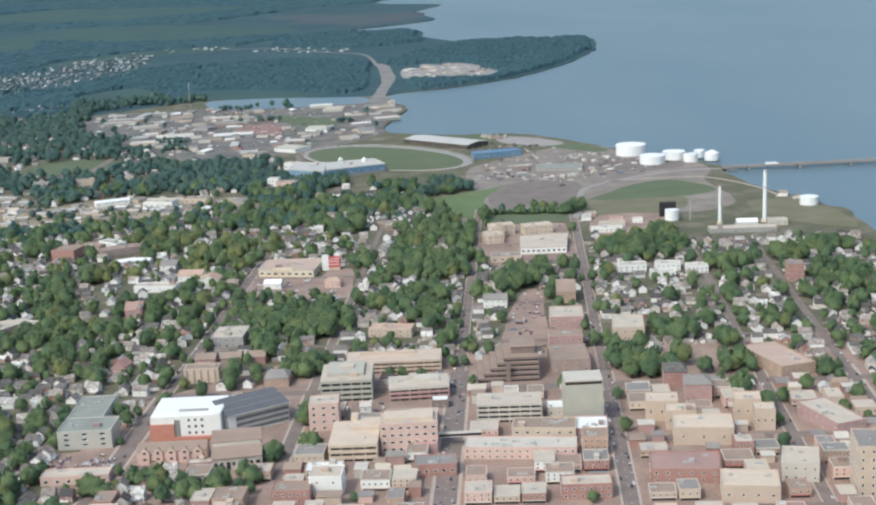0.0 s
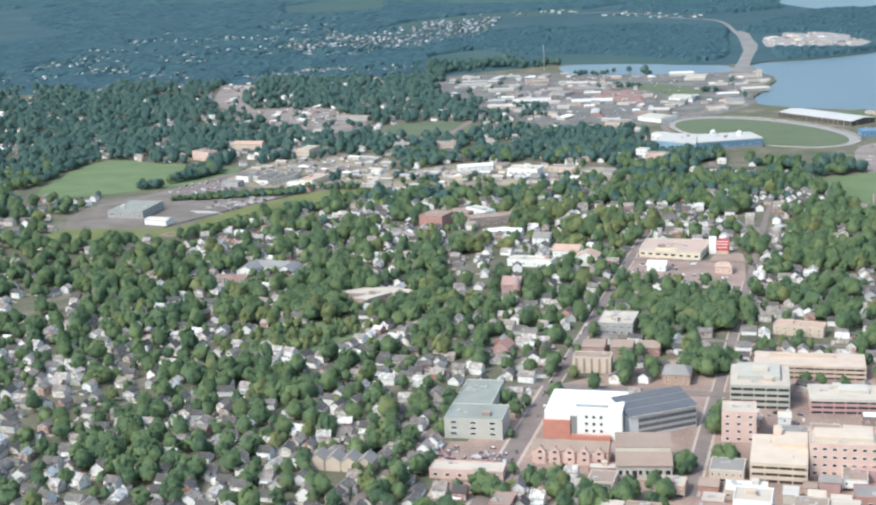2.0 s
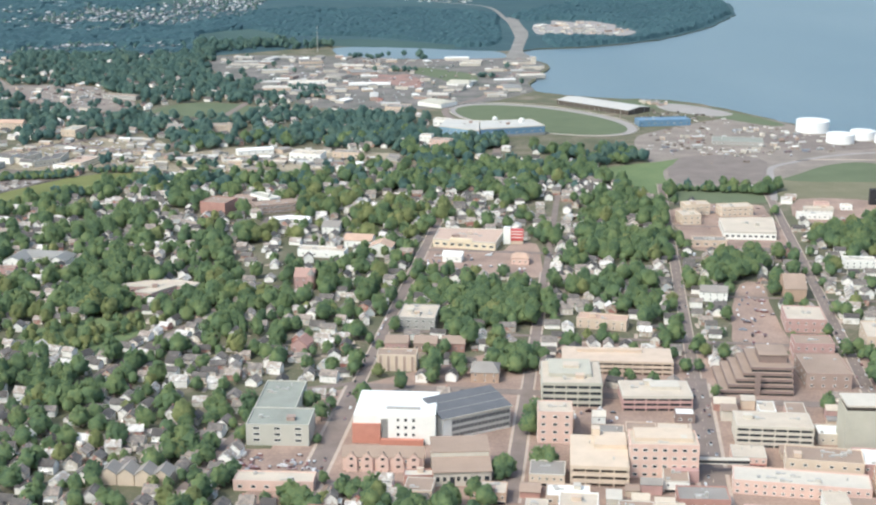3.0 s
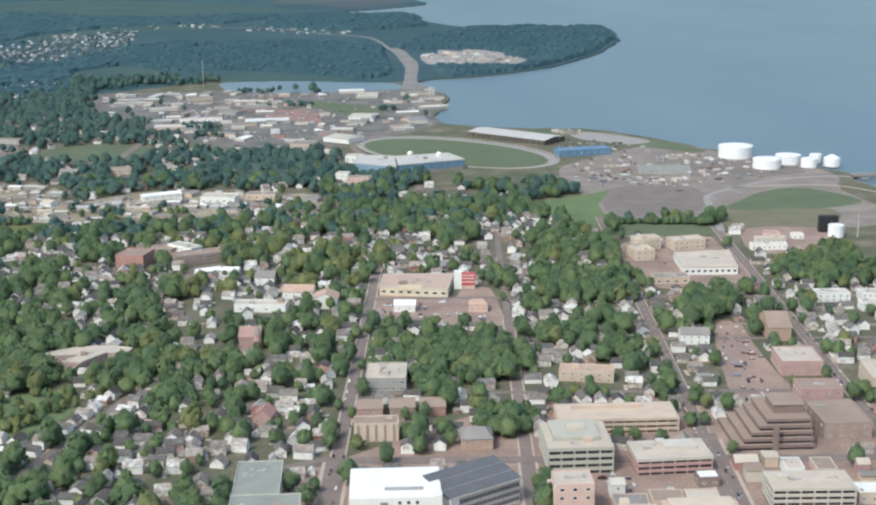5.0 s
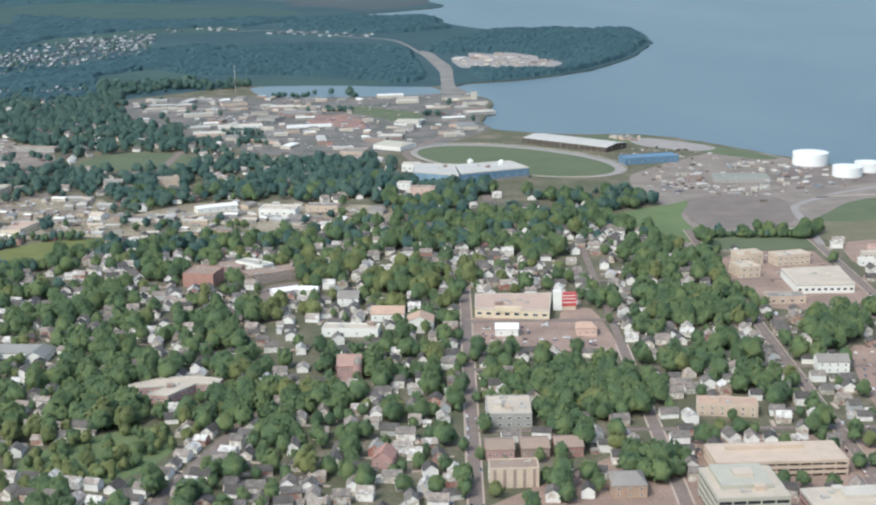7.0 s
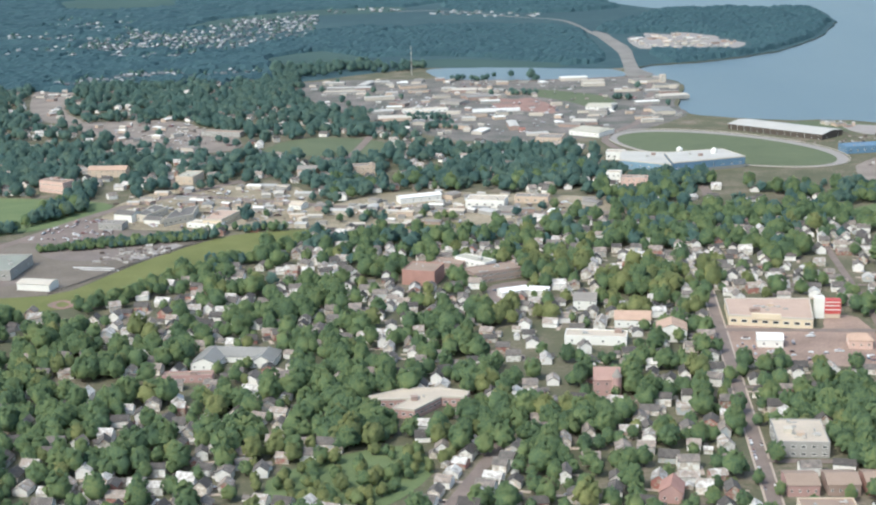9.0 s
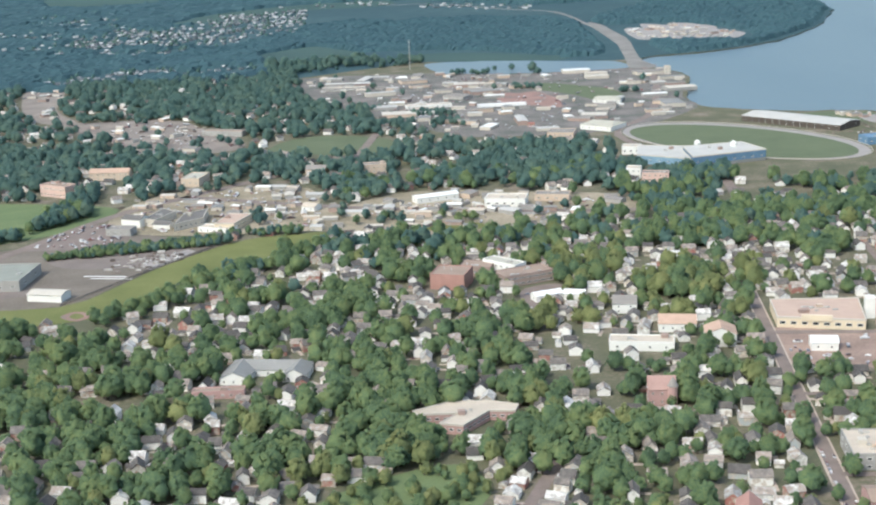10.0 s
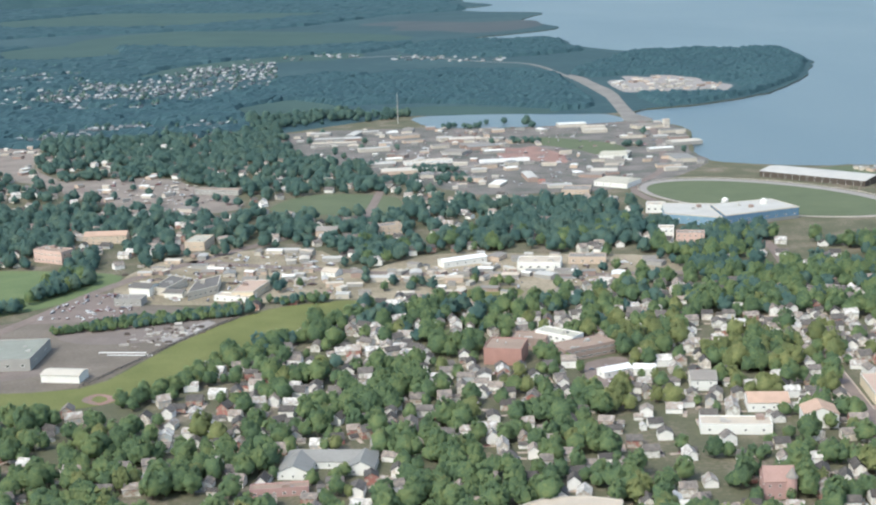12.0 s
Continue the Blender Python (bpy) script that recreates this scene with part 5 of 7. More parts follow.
hall("small white flat-roofed store", 182, 637, 9, 11, 4.2, -14, "sage", "roof_pale", 1, 2, 2, (1.0, 0.9), 0, name="store")
hall("tall red brick building among trees", 294, 694, 9, 10, 9.5, -14, "brick", "roof_grey", 3, 3, 3, (0.9, 1.1), 0)
hall("tan brick flats with tan roof along a side street", 229, 558, 34, 17, 5.2, -80, "tan", "roof_tan", 2, 6, 3, (0.9, 1.0), 2, name="apartment_block")
hall("long brick row with a grey roof", 221, 484, 28, 13, 5.4, -80, "mauve", "roof_pale", 2, 7, 3, (0.9, 1.0), 2, name="shop_row")
hall("white block among far trees", -131, 1160, 16, 9, 5.6, 0, "beige", "roof_grey", 2, 5, 2, (1.0, 0.9), 1, name="apartment_block")
gabled("pale hall with pitched roof among trees", -167, 1168, 13, 9, 3.4, 2.0, -18, "beige", "roof_grey", "hall", 0, (3, 1))
hall("large low grey-green roofed shed on waste ground", 254, 1076, 37, 20, 2.6, -15, "greyc", "roof_green", 1, 7, 2, (1.4, 0.8), 2, name="storage_shed", category="shed")
sheet("gravel_patch", smooth_ring([(187, 1006), (212, 1033), (253, 1015), (242, 970), (223, 942), (175, 948)], 3, 3), 0.13, "dark_patch", "dark damp gravel of the waste ground", 0.05)
sheet("gravel_patch", smooth_ring([(285, 1110), (345, 1100), (350, 1050), (300, 1045), (275, 1075)], 3, 3), 0.13, "dark_patch", "dark damp gravel beside the tanks", 0.05)
sheet("shore_sand", smooth_ring([(236, 1262), (262, 1256), (290, 1206), (268, 1196), (240, 1226)], 3, 3), 0.15, "track", "pale sandy ground by the shore", 0.05)
hall("long beige block of flats at a clearing", -231, 1334, 34, 8, 3.6, -26, "greyc", "roof_brown", 3, 10, 2, (1.0, 0.8), 0, name="apartment_block")
sheet("gravel_patch", smooth_ring([(-300, 968), (-262, 962), (-240, 990), (-250, 1004), (-285, 1010), (-310, 992)], 2, 3), 0.12, "dark_patch", "dark damp gravel of the yard", 0.04)
sheet("gravel_patch", smooth_ring([(-352, 915), (-312, 922), (-306, 932), (-350, 930)], 2, 3), 0.12, "dark_patch", "dark damp gravel by a shed", 0.04)
sheet("concrete_pad", [(-262, 962), (-257, 954), (-247, 968), (-236, 985), (-240, 990), (-250, 980)], 0.13, "track", "pale concrete strip beside the field", 0.04)
sheet("pad_line", [(-288, 951), (-267, 945), (-267, 943.6), (-288, 949.6)], 0.13, "paint", "white marked strip on the gravel yard", 0.04)
sheet("pad_line", [(-284, 946), (-264, 940), (-264, 938.9), (-284, 944.9)], 0.13, "paint", "white marked strip on the gravel yard", 0.04)
sheet("parking_lot", [(-325, 1008), (-288, 1004), (-273, 1026), (-285, 1058), (-305, 1058)], 0.12, "asphalt", "dark parking lot beside the road", 0.04)
sheet("ball_diamond", smooth_ring([(-290, 884), (-284, 891), (-276, 883), (-282, 876)], 0, 3), 0.14, "red_soil", "small reddish ball diamond on the field", 0.04)
sheet("ball_diamond_lawn", smooth_ring([(-286, 884), (-283.5, 888), (-279.5, 883), (-282.5, 879)], 0, 3), 0.17, "grass", "grass inside the ball diamond", 0.03)


def fence(label, line, h, mat, gap):
    root = thing("fence", pose(0, 0, 0), label, "fence")
    posts = bmesh.new()
    for (xa, ya), (xb, yb) in zip(line, line[1:]):
        d = Vector((xb - xa, yb - ya))
        n = Vector((-d.y, d.x)).normalized() * 0.07
        for z0, z1 in ((h * 0.4, h * 0.55), (h * 0.85, h)):
            q = [(xa + n.x, ya + n.y), (xb + n.x, yb + n.y), (xb - n.x, yb - n.y), (xa - n.x, ya - n.y)]
            bm = bmesh.new()
            add_prism(bm, q[::-1], z0, z1)
            part("rail", bm, mat, root)
        for k in range(max(1, int(d.length / gap))):
            x, y = xa + d.x * k * gap / d.length, ya + d.y * k * gap / d.length
            add_box(posts, x - 0.08, x + 0.08, y - 0.08, y + 0.08, -0.1, h)
    tagged(part("posts", posts, mat, root), kind="stuff")


fence("white rail fence round the race track", ellipse(OV[0], OV[1], 96, 53, OV[4], 60), 1.0, "dull_white", 3.0)
fence("dark wire fence between yard and field", [(-292, 900), (-270, 931), (-252, 958), (-226, 990)], 1.4, "black", 3.0)

# oil tanks, plant and stacks
def oil_tank(x, y, dia, h, label, dome=False):
    root = thing("oil_tank", pose(x, y, 0), label, "storage tank", "white storage tanks")
    claim(x, y, dia, dia)
    bm = bmesh.new()
    add_cyl(bm, 0, 0, -0.3, h, dia / 2, dia / 2, 40)
    part("shell", bm, "tank", root)
    bm = bmesh.new()
    add_cyl(bm, 0, 0, h, h + dia * (0.2 if dome else 0.035), dia / 2 * 1.01, dia * (0.12 if dome else 0.03), 40)
    part("lid", bm, "tank", root)
    bm = bmesh.new()
    for k in range(24):
        a = k * math.tau / 24
        add_box(bm, math.cos(a) * dia / 2 - 0.05, math.cos(a) * dia / 2 + 0.05, math.sin(a) * dia / 2 - 0.05, math.sin(a) * dia / 2 + 0.05, h, h + 0.6)
    part("railing", bm, "metal", root)
    bm = bmesh.new()
    for k in range(14):
        a = -1.2 + k * 0.09
        add_box(bm, math.cos(a) * (dia / 2 + 0.3) - 0.35, math.cos(a) * (dia / 2 + 0.3) + 0.35, math.sin(a) * (dia / 2 + 0.3) - 0.35, math.sin(a) * (dia / 2 + 0.3) + 0.35, h * k / 14, h * k / 14 + 0.15)
    part("stair", bm, "metal", root)


oil_tank(327, 1120, 25.5, 8.8, "very large white steel oil tank on bare ground")
oil_tank(331, 1072, 20.5, 6.8, "broad white steel oil tank on bare ground")
oil_tank(353, 1084, 18.5, 6.6, "white steel oil tank behind others")
oil_tank(362, 1068, 12, 6.2, "narrow white steel oil tank")
oil_tank(375, 1084, 9, 6.0, "small white steel oil tank")
oil_tank(380, 1068, 12, 5.6, "white steel tank with a domed top", True)
oil_tank(279, 862, 9.0, 6.8, "upright white steel tank by a black frame")
oil_tank(381, 876, 12.5, 5.5, "low white steel tank near the water")
root = hall("dark black steel frame behind a white tank", 280, 874, 11, 4, 9.0, -12, "black", "black", 0, 0, 0, (1, 1), 0, name="cooling_frame")

root = hall("long white power plant hall with low roof", 310, 815, 42, 10, 2.6, -12, "greyc", "roof_pale", 1, 9, 2, (2.2, 0.8), 3, name="power_plant", category="power plant")
gabled("white boiler house with pitched roof", 318, 828, 13, 8, 3.2, 1.7, -12, "white", "tank", "boiler_house", 0, (0, 0))
hall("white flat-roofed turbine hall of the plant", 338, 826, 12, 8, 3.2, -12, "dull_white", "roof_pale", 1, 3, 2, (1.4, 0.8), 1, name="turbine_hall")
for x, y, h, r in ((304, 839, 24.5, 1.15), (333, 835, 33.5, 1.35)):
    root = thing("chimney_stack", pose(x, y, 0), "tall slender white chimney stack of the power plant", "chimney", "chimney stacks")
    claim(x, y, 4, 4)
    bm = bmesh.new()
    add_cyl(bm, 0, 0, -0.2, h, r, r * 0.8, 20)
    part("shaft", bm, "tank", root)
    bm = bmesh.new()
    add_cyl(bm, 0, 0, h, h + 0.8, r * 0.9, r * 0.9, 20)
    part("cap", bm, "metal", root)
    bm = bmesh.new()
    add_cyl(bm, 0, 0, -0.2, 1.6, r * 1.8, r * 1.5, 20)
    part("base", bm, "cream", root)
    bm = bmesh.new()
    add_cyl(bm, 0, 0, h * 0.7, h * 0.7 + 0.25, r * 1.6, r * 1.6, 20)
    part("walkway", bm, "metal", root)
root = thing("mast", pose(290, 857, 0), "slim grey lattice mast beside the plant", "mast")
bm = bmesh.new()
add_cyl(bm, 0, 0, 0, 13, 0.5, 0.25, 8)
part("pole", bm, "metal", root)
bm = bmesh.new()
add_box(bm, -2, 0.4, -0.2, 0.2, 12.4, 12.8)
part("arm", bm, "metal", root)

root = thing("radio_mast", pose(-56, 1661, 0), "tall thin grey radio mast beside the inlet", "mast")
bm = bmesh.new()
add_cyl(bm, 0, 0, -0.2, 30, 0.4, 0.2, 6)
part("pole", bm, "metal", root)
bm = bmesh.new()
for k in range(4):
    add_cyl(bm, 0, 0, 12 + k * 5, 12.5 + k * 5, 0.9, 0.9, 6)
part("collar", bm, "metal", root)
hall("small pale tower building with pink roof by the shore", 172, 1537, 5, 6, 7.0, 0, "dull_white", "pink", 2, 2, 2, (1.2, 1.0), 1, name="tower_building")

# bridge across the harbour
root = thing("bridge", pose(378, 1022, 0, 0, 0, -8), "long low concrete road bridge over the water", "bridge")
bm = bmesh.new()
add_box(bm, -6, 900, -3.4, 3.4, 1.0, 1.7)
part("deck", bm, "asphalt", root)
for s in (-1, 1):
    bm = bmesh.new()
    add_box(bm, -6, 900, s * 3.4 - 0.2, s * 3.4 + 0.2, 1.7, 2.2)
    part("parapet", bm, "greyc", root)
for k in range(22):
    bm = bmesh.new()
    add_box(bm, 14 + k * 40, 16 + k * 40, -3, 3, -3, 1.0)
    part("pier", bm, "greyc", root)
truck = thing("truck", pose(411, 1017, 1.7, 0, 0, -8), "white box truck on the bridge", "truck")
bm = bmesh.new()
add_box(bm, -5, 3.5, -1, 1, 0.6, 2.4)
part("box", bm, "tank", truck)
bm = bmesh.new()
add_box(bm, 3.7, 5.2, -0.95, 0.95, 0.5, 1.9, 0, 0.9)
part("cab", bm, "white", truck)
bm = bmesh.new()
for px in (-4, -2.6, 4.3):
    for s in (-1, 1):
        add_cyl(bm, px, s * 0.8, 0.0, 0.55, 0.4, 0.4, 8)
part("wheels", bm, "rubber", truck)

# ---- industrial estate, shopping areas: low flat sheds ----
rng = random.Random(11)


def free(x, y, r):
    for fx, fy, fw, fd in FOOT:
        if abs(x - fx) < fw / 2 + r and abs(y - fy) < fd / 2 + r:
            return False
    return True


SHED_ZONES = []
SHED_ZONES.append(([(-165, 1633), (-34, 1618), (0, 1594), (65, 1578), (142, 1578), (178, 1560), (178, 1500), (145, 1400), (135, 1340), (60, 1272), (-30, 1272), (-72, 1300), (-156, 1489)], 150, (4, 30), 0))
SHED_ZONES.append(([(-345, 1410), (-278, 1433), (-223, 1366), (-218, 1270), (-268, 1266), (-310, 1299)], 14, (5, 13), -25))
SHED_ZONES.append(([(-289, 1075), (-251, 1138), (-174, 1125), (-160, 1060), (-60, 1050), (-20, 1030), (-120, 1000), (-179, 1013), (-265, 1027)], 60, (5, 12), -15))
SHED_ZONES.append(([(-150, 1050), (-122, 1086), (-90, 1086), (-8, 1056), (8, 1036), (0, 1016), (-60, 1004), (-86, 990), (-124, 1012)], 34, (4, 11), -18))
SHED_ZONES.append(([(185, 1010), (190, 1090), (225, 1140), (300, 1180), (320, 1090), (300, 1040)], 22, (3, 8), 5))
SHED_ZONES.append(([(-420, 1560), (-330, 1640), (-230, 1560), (-260, 1440), (-400, 1440)], 14, (8, 18), -25))
SHED_ZONES.append(([(-424, 1650), (-395, 1655), (-365, 1538), (-373, 1440), (-396, 1448)], 14, (5, 12), -20))
SHED_ZONES.append(([(208, 1268), (226, 1278), (250, 1268), (246, 1252), (218, 1254)], 7, (5, 10), 10))
SHED_ZONES.append(([(229, 1914), (300, 1970), (345, 1850), (314, 1785), (222, 1828)], 70, (3, 10), 10))
CLEAR = [smooth_ring(f[1], 0, 3) for f in FIELDS if f[0] in ("red_ground", "industrial_green")]
for ring, count, (lo, hi), rot in SHED_ZONES:
    xs, ys = [p[0] for p in ring], [p[1] for p in ring]
    tries = 0
    made = 0
    while made < count and tries < count * 30:
        tries += 1
        x, y = rng.uniform(min(xs), max(xs)), rng.uniform(min(ys), max(ys))
        w = lo + (hi - lo) * rng.random() ** 1.8
        d = min(w, 20) * rng.uniform(0.3, 0.85)
        if not inside(ring, x, y) or noise.noise((x * 0.03, y * 0.03, 40)) < -0.28 or not free(x, y, w * 0.26) or any(inside(c, x, y) for c in CLEAR):
            continue
        h = rng.uniform(1.3, 2.2) + 0.04 * w
        wall = rng.choice(("dull_white", "greyc", "beige", "dull_white", "brown", "greyc"))
        roof = rng.choice(("cool_roof", "cool_roof", "white", "shed_grey", "roof_grey", "roof_grey", "roof_pale", "dull_white"))
        claim(x, y, w, d)
        root = thing("warehouse", pose(x, y, 0, 0, 0, rot + rng.choice((0, 0, 0, 0, 90, 60, -25)) + rng.gauss(0, 7)), "low flat warehouse with pale metal roof on dusty ground", "warehouse", "low warehouses")
        bm = bmesh.new()
        add_gable_walls(bm, w, d, -0.3, h, 0.5)
        part("wall", bm, wall, root)
        bm = bmesh.new()
        add_gable(bm, w, d, h, 0.5, 0.15, 0.12)
        part("roof", bm, roof, root)
        if y < 1200:
            bm = bmesh.new()
            add_box(bm, -w * 0.3, -w * 0.3 + 1.6, -d / 2 - 0.06, -d / 2, 0, 1.3)
            part("door", bm, "greyc", root)
        made += 1
gabled("store with green metal roof", 78, 1385, 22, 14, 4.0, 2.0, -20, "white", "sage", "store", 3.0, (4, 2))

LANDMARKS = list(FOOT)

# ---- groves and streets of houses ----
GROVES_G = [(28, 612, 7), (5, 745, 6)]
GROVES_A = [(15, 687, 16), (31, 673, 14), (3, 652, 8), (19, 609, 7), (16, 636, 7), (103, 782, 16), (127, 803, 9), (97, 720, 12), (93, 806, 9), (149, 734, 13), (225, 787, 17), (170, 593, 8), (70, 987, 20), (14, 940, 16), (-57, 893, 15), (-76, 874, 13), (-93, 824, 12), (-14, 793, 7), (-151, 708, 20), (-123, 723, 10), (-161, 662, 15), (-83, 701, 15), (-63, 735, 11), (-149, 584, 9), (-55, 497, 4), (3, 504, 3), (56, 546, 4), (20, 1010, 11), (-13, 1118, 34), (60, 1089, 25), (-135, 1084, 24)]
GROVES_B = [(170, 570, 14), (177, 612, 9), (200, 614, 11), (182, 574, 9), (215, 564, 11), (220, 598, 9), (199, 529, 8), (271, 729, 14), (245, 782, 19), (225, 798, 14), (247, 673, 10), (237, 541, 12), (321, 685, 14), (293, 635, 11), (308, 744, 16), (334, 749, 13), (144, 429, 7), (157, 742, 14), (140, 723, 9), (107, 774, 20), (98, 806, 14), (131, 841, 11), (7, 698, 16), (-3, 660, 12), (28, 670, 14), (20, 616, 7), (73, 709, 12), (87, 682, 9), (78, 953, 18), (163, 1029, 19), (198, 908, 22)]
GROVES_C = [(-255, 720, 14), (-235, 748, 11), (-205, 737, 11), (-173, 750, 10), (-166, 859, 18), (-183, 847, 15), (-152, 818, 10), (-117, 816, 11), (-113, 788, 12), (-104, 709, 14), (-105, 739, 11), (-129, 692, 9), (-86, 700, 10), (-72, 692, 7), (-48, 748, 5), (-34, 712, 8), (-3, 822, 8), (-18, 853, 8), (-9, 851, 10), (-158, 698, 10), (-192, 697, 10), (-145, 934, 15), (-160, 939, 13), (-123, 983, 17), (-84, 972, 17), (-30, 981, 23), (-4, 949, 17), (36, 938, 19), (61, 909, 16)]
GROVES_D = [(-137, 905, 13), (-101, 884, 7), (-72, 925, 14), (-108, 938, 14), (-58, 950, 14), (-42, 912, 12), (-140, 962, 14), (-94, 956, 12), (-25, 935, 12), (-140, 1120, 16), (-90, 1120, 18), (-190, 1180, 18), (-60, 1150, 18), (-150, 1210, 16), (-340, 1180, 22), (-285, 1225, 18), (-380, 1290, 22), (-330, 1255, 16), (-410, 1210, 20), (-285, 760, 15), (-251, 784, 13), (-317, 1065, 12), (-317, 1137, 17), (-370, 1241, 17), (-359, 1615, 31), (-286, 1586, 38), (-233, 1495, 29), (-203, 886, 14), (-160, 956, 10)]
GROVES_E = [(24, 700, 20), (40, 690, 16), (10, 672, 14), (245, 800, 18), (225, 775, 13), (262, 822, 13), (-30, 860, 12), (0, 880, 10), (110, 850, 16), (125, 900, 16), (105, 800, 14), (140, 930, 12)]
GROVES_F = [(-98, 482, 9), (-62, 489, 8), (-46, 491, 7), (-33, 480, 10), (-13, 482, 9), (1, 505, 4), (19, 511, 4.5), (127, 551, 3), (20, 556, 4), (-90, 560, 8), (-100, 530, 8)]
THICK = GROVES_E + GROVES_A + GROVES_B + GROVES_C + GROVES_D


WOODED = [(-283, 850), (-214, 802), (-106, 790), (-45, 745), (-60, 695), (-125, 672), (-190, 662), (-260, 690)]


def in_grove(x, y):
    if inside(WOODED, x, y) and noise.noise((x * 0.05, y * 0.05, 77)) < -0.14:
        return True
    return any((x - gx) ** 2 + (y - gy) ** 2 < ((0.72 if gy < 930 else 0.45) * r) ** 2 for gx, gy, r in THICK if r > 6.5 and gy < 1300)


BUILT = [f[1] for f in FIELDS]
OPEN = [smooth_ring(r, 0, 3) for r in BUILT[:23] + BUILT[-6:]] + [ellipse(OV[0], OV[1], 98, 58, OV[4]), [(272, 812), (345, 790), (385, 800), (372, 905), (300, 905), (272, 880)]]


def near_street(u, v, m):
    for su, v0, v1, wide, foot in V_STREETS:
        if abs(u - su) < m + (wide + foot) / 2 and v0 < v < v1:
            return True
    for sv, u0, u1, wide in U_STREETS:
        if abs(v - sv) < m + wide / 2 and u0 < u < u1:
            return True
    for (ua, va), (ub, vb), wide in LANES:
        t = min(1.0, max(0.0, ((u - ua) * (ub - ua) + (v - va) * (vb - va)) / ((ub - ua) ** 2 + (vb - va) ** 2)))
        if (u - ua - t * (ub - ua)) ** 2 + (v - va - t * (vb - va)) ** 2 < max(0.0, m + wide / 2) ** 2:
            return True
    return False


def is_open(x, y):
    return any(inside(r, x, y) for r in OPEN)


def near_open(x, y):
    return any(is_open(x + a, y + c) for a, c in ((0, 0), (4, 0), (-4, 0), (0, 4), (0, -4)))


LOTS = [smooth_ring(f[1], 0, 3) for f in FIELDS if f[0] in ("industrial_ground", "commercial_lot", "business_lot", "strip_lot")]


def in_lots(x, y):
    return any(inside(r, x, y) for r in LOTS)


def on_land(x, y):
    return inside(LAND, x + 6, y) and inside(LAND, x, y)


def in_centre(u, v):
    return -85 < u < 130 and v < 60 or 60 < u < 150 and v < 110 or u > 60 and v < 40


def before_block(x, y):
    return any(abs(x - f[0]) < f[2] / 2 + 3 and -f[3] / 2 - 9 < y - f[1] < 0 for f in LANDMARKS if f[1] < 700)


house_spots = []
hcells = {}
# rows along the slanting lanes
for (ua, va), (ub, vb), wide in LANES[:3]:
    run = math.hypot(ub - ua, vb - va)
    turn = math.degrees(math.atan2(vb - va, ub - ua)) + GRID
    for k in range(int(run / 7.6)):
        for side in (-1, 1):
            t, off = (k + 0.5) * 7.6 / run, side * (wide / 2 + 4.6)
            x, y = town(ua + (ub - ua) * t - (vb - va) / run * off, va + (vb - va) * t + (ub - ua) / run * off)
            if free(x, y, 4.0) and rng.random() < 0.9:
                hcells.setdefault((int(x // 9), int(y // 9)), []).append((x, y))
                house_spots.append((x, y, turn + rng.choice((0, 90)) + rng.uniform(-3, 3)))
# loose rows between the streets
for _ in range(22000):
    uu, vv = rng.uniform(-400, 235), rng.uniform(-130, 450)
    x, y = town(uu, vv)
    k = (int(x // 9), int(y // 9))
    gap = 7.3 + 11.0 * max(0.0, noise.noise((x * 0.02, y * 0.02, 31)) + 0.05)
    if any((x - ox) ** 2 + (y - oy) ** 2 < gap * gap for i in (-1, 0, 1) for j in (-1, 0, 1) for ox, oy in hcells.get((k[0] + i, k[1] + j), ())):
        continue
    if near_street(uu, vv, 3.0) or in_centre(uu, vv) or near_open(x, y) or not free(x, y, 4.0) or before_block(x, y) or not on_land(x, y) or in_grove(x, y):
        continue
    hcells.setdefault(k, []).append((x, y))
    house_spots.append((x, y, GRID + rng.choice((0, 90, 180, 270)) + rng.gauss(0, 7)))
# looser streets beyond the grid
LOOSE = []
LOOSE.append(([(-420, 640), (-250, 560), (-240, 900), (-420, 880)], 150))
LOOSE.append(([(-240, 760), (-150, 760), (-140, 1000), (-180, 990), (-240, 930)], 60))
LOOSE.append(([(-180, 1000), (-20, 960), (160, 900), (150, 1000), (60, 1110), (20, 1240), (-60, 1290), (-220, 1260), (-170, 1120)], 560))
LOOSE.append(([(-420, 1120), (-220, 1150), (-230, 1260), (-330, 1300), (-480, 1350)], 330))
LOOSE.append(([(-480, 1420), (-230, 1420), (-120, 1300), (-60, 1300), (-160, 1500), (-170, 1640), (-480, 1650)], 420))
LOOSE.append(([(-600, 1040), (-300, 1100), (-170, 1130), (-60, 1290), (-160, 1500), (-170, 1640), (-600, 1650)], 560))
LOOSE.append(([(-900, 560), (-480, 640), (-480, 1040), (-600, 1650), (-900, 1650)], 700))
LOOSE.append(([(150, 640), (330, 600), (370, 780), (300, 800), (260, 760), (160, 760)], 60))
LOOSE.append(([(255, 480), (330, 420), (400, 560), (360, 700), (270, 600)], 70))
EDGE_ROW = [(-335, 858), (-300, 866), (-262, 868), (-236, 895), (-222, 885), (-232, 838), (-290, 838), (-335, 830)]
CLEARING = [(-188, 955), (-160, 985), (-148, 960), (-150, 895), (-182, 915)]
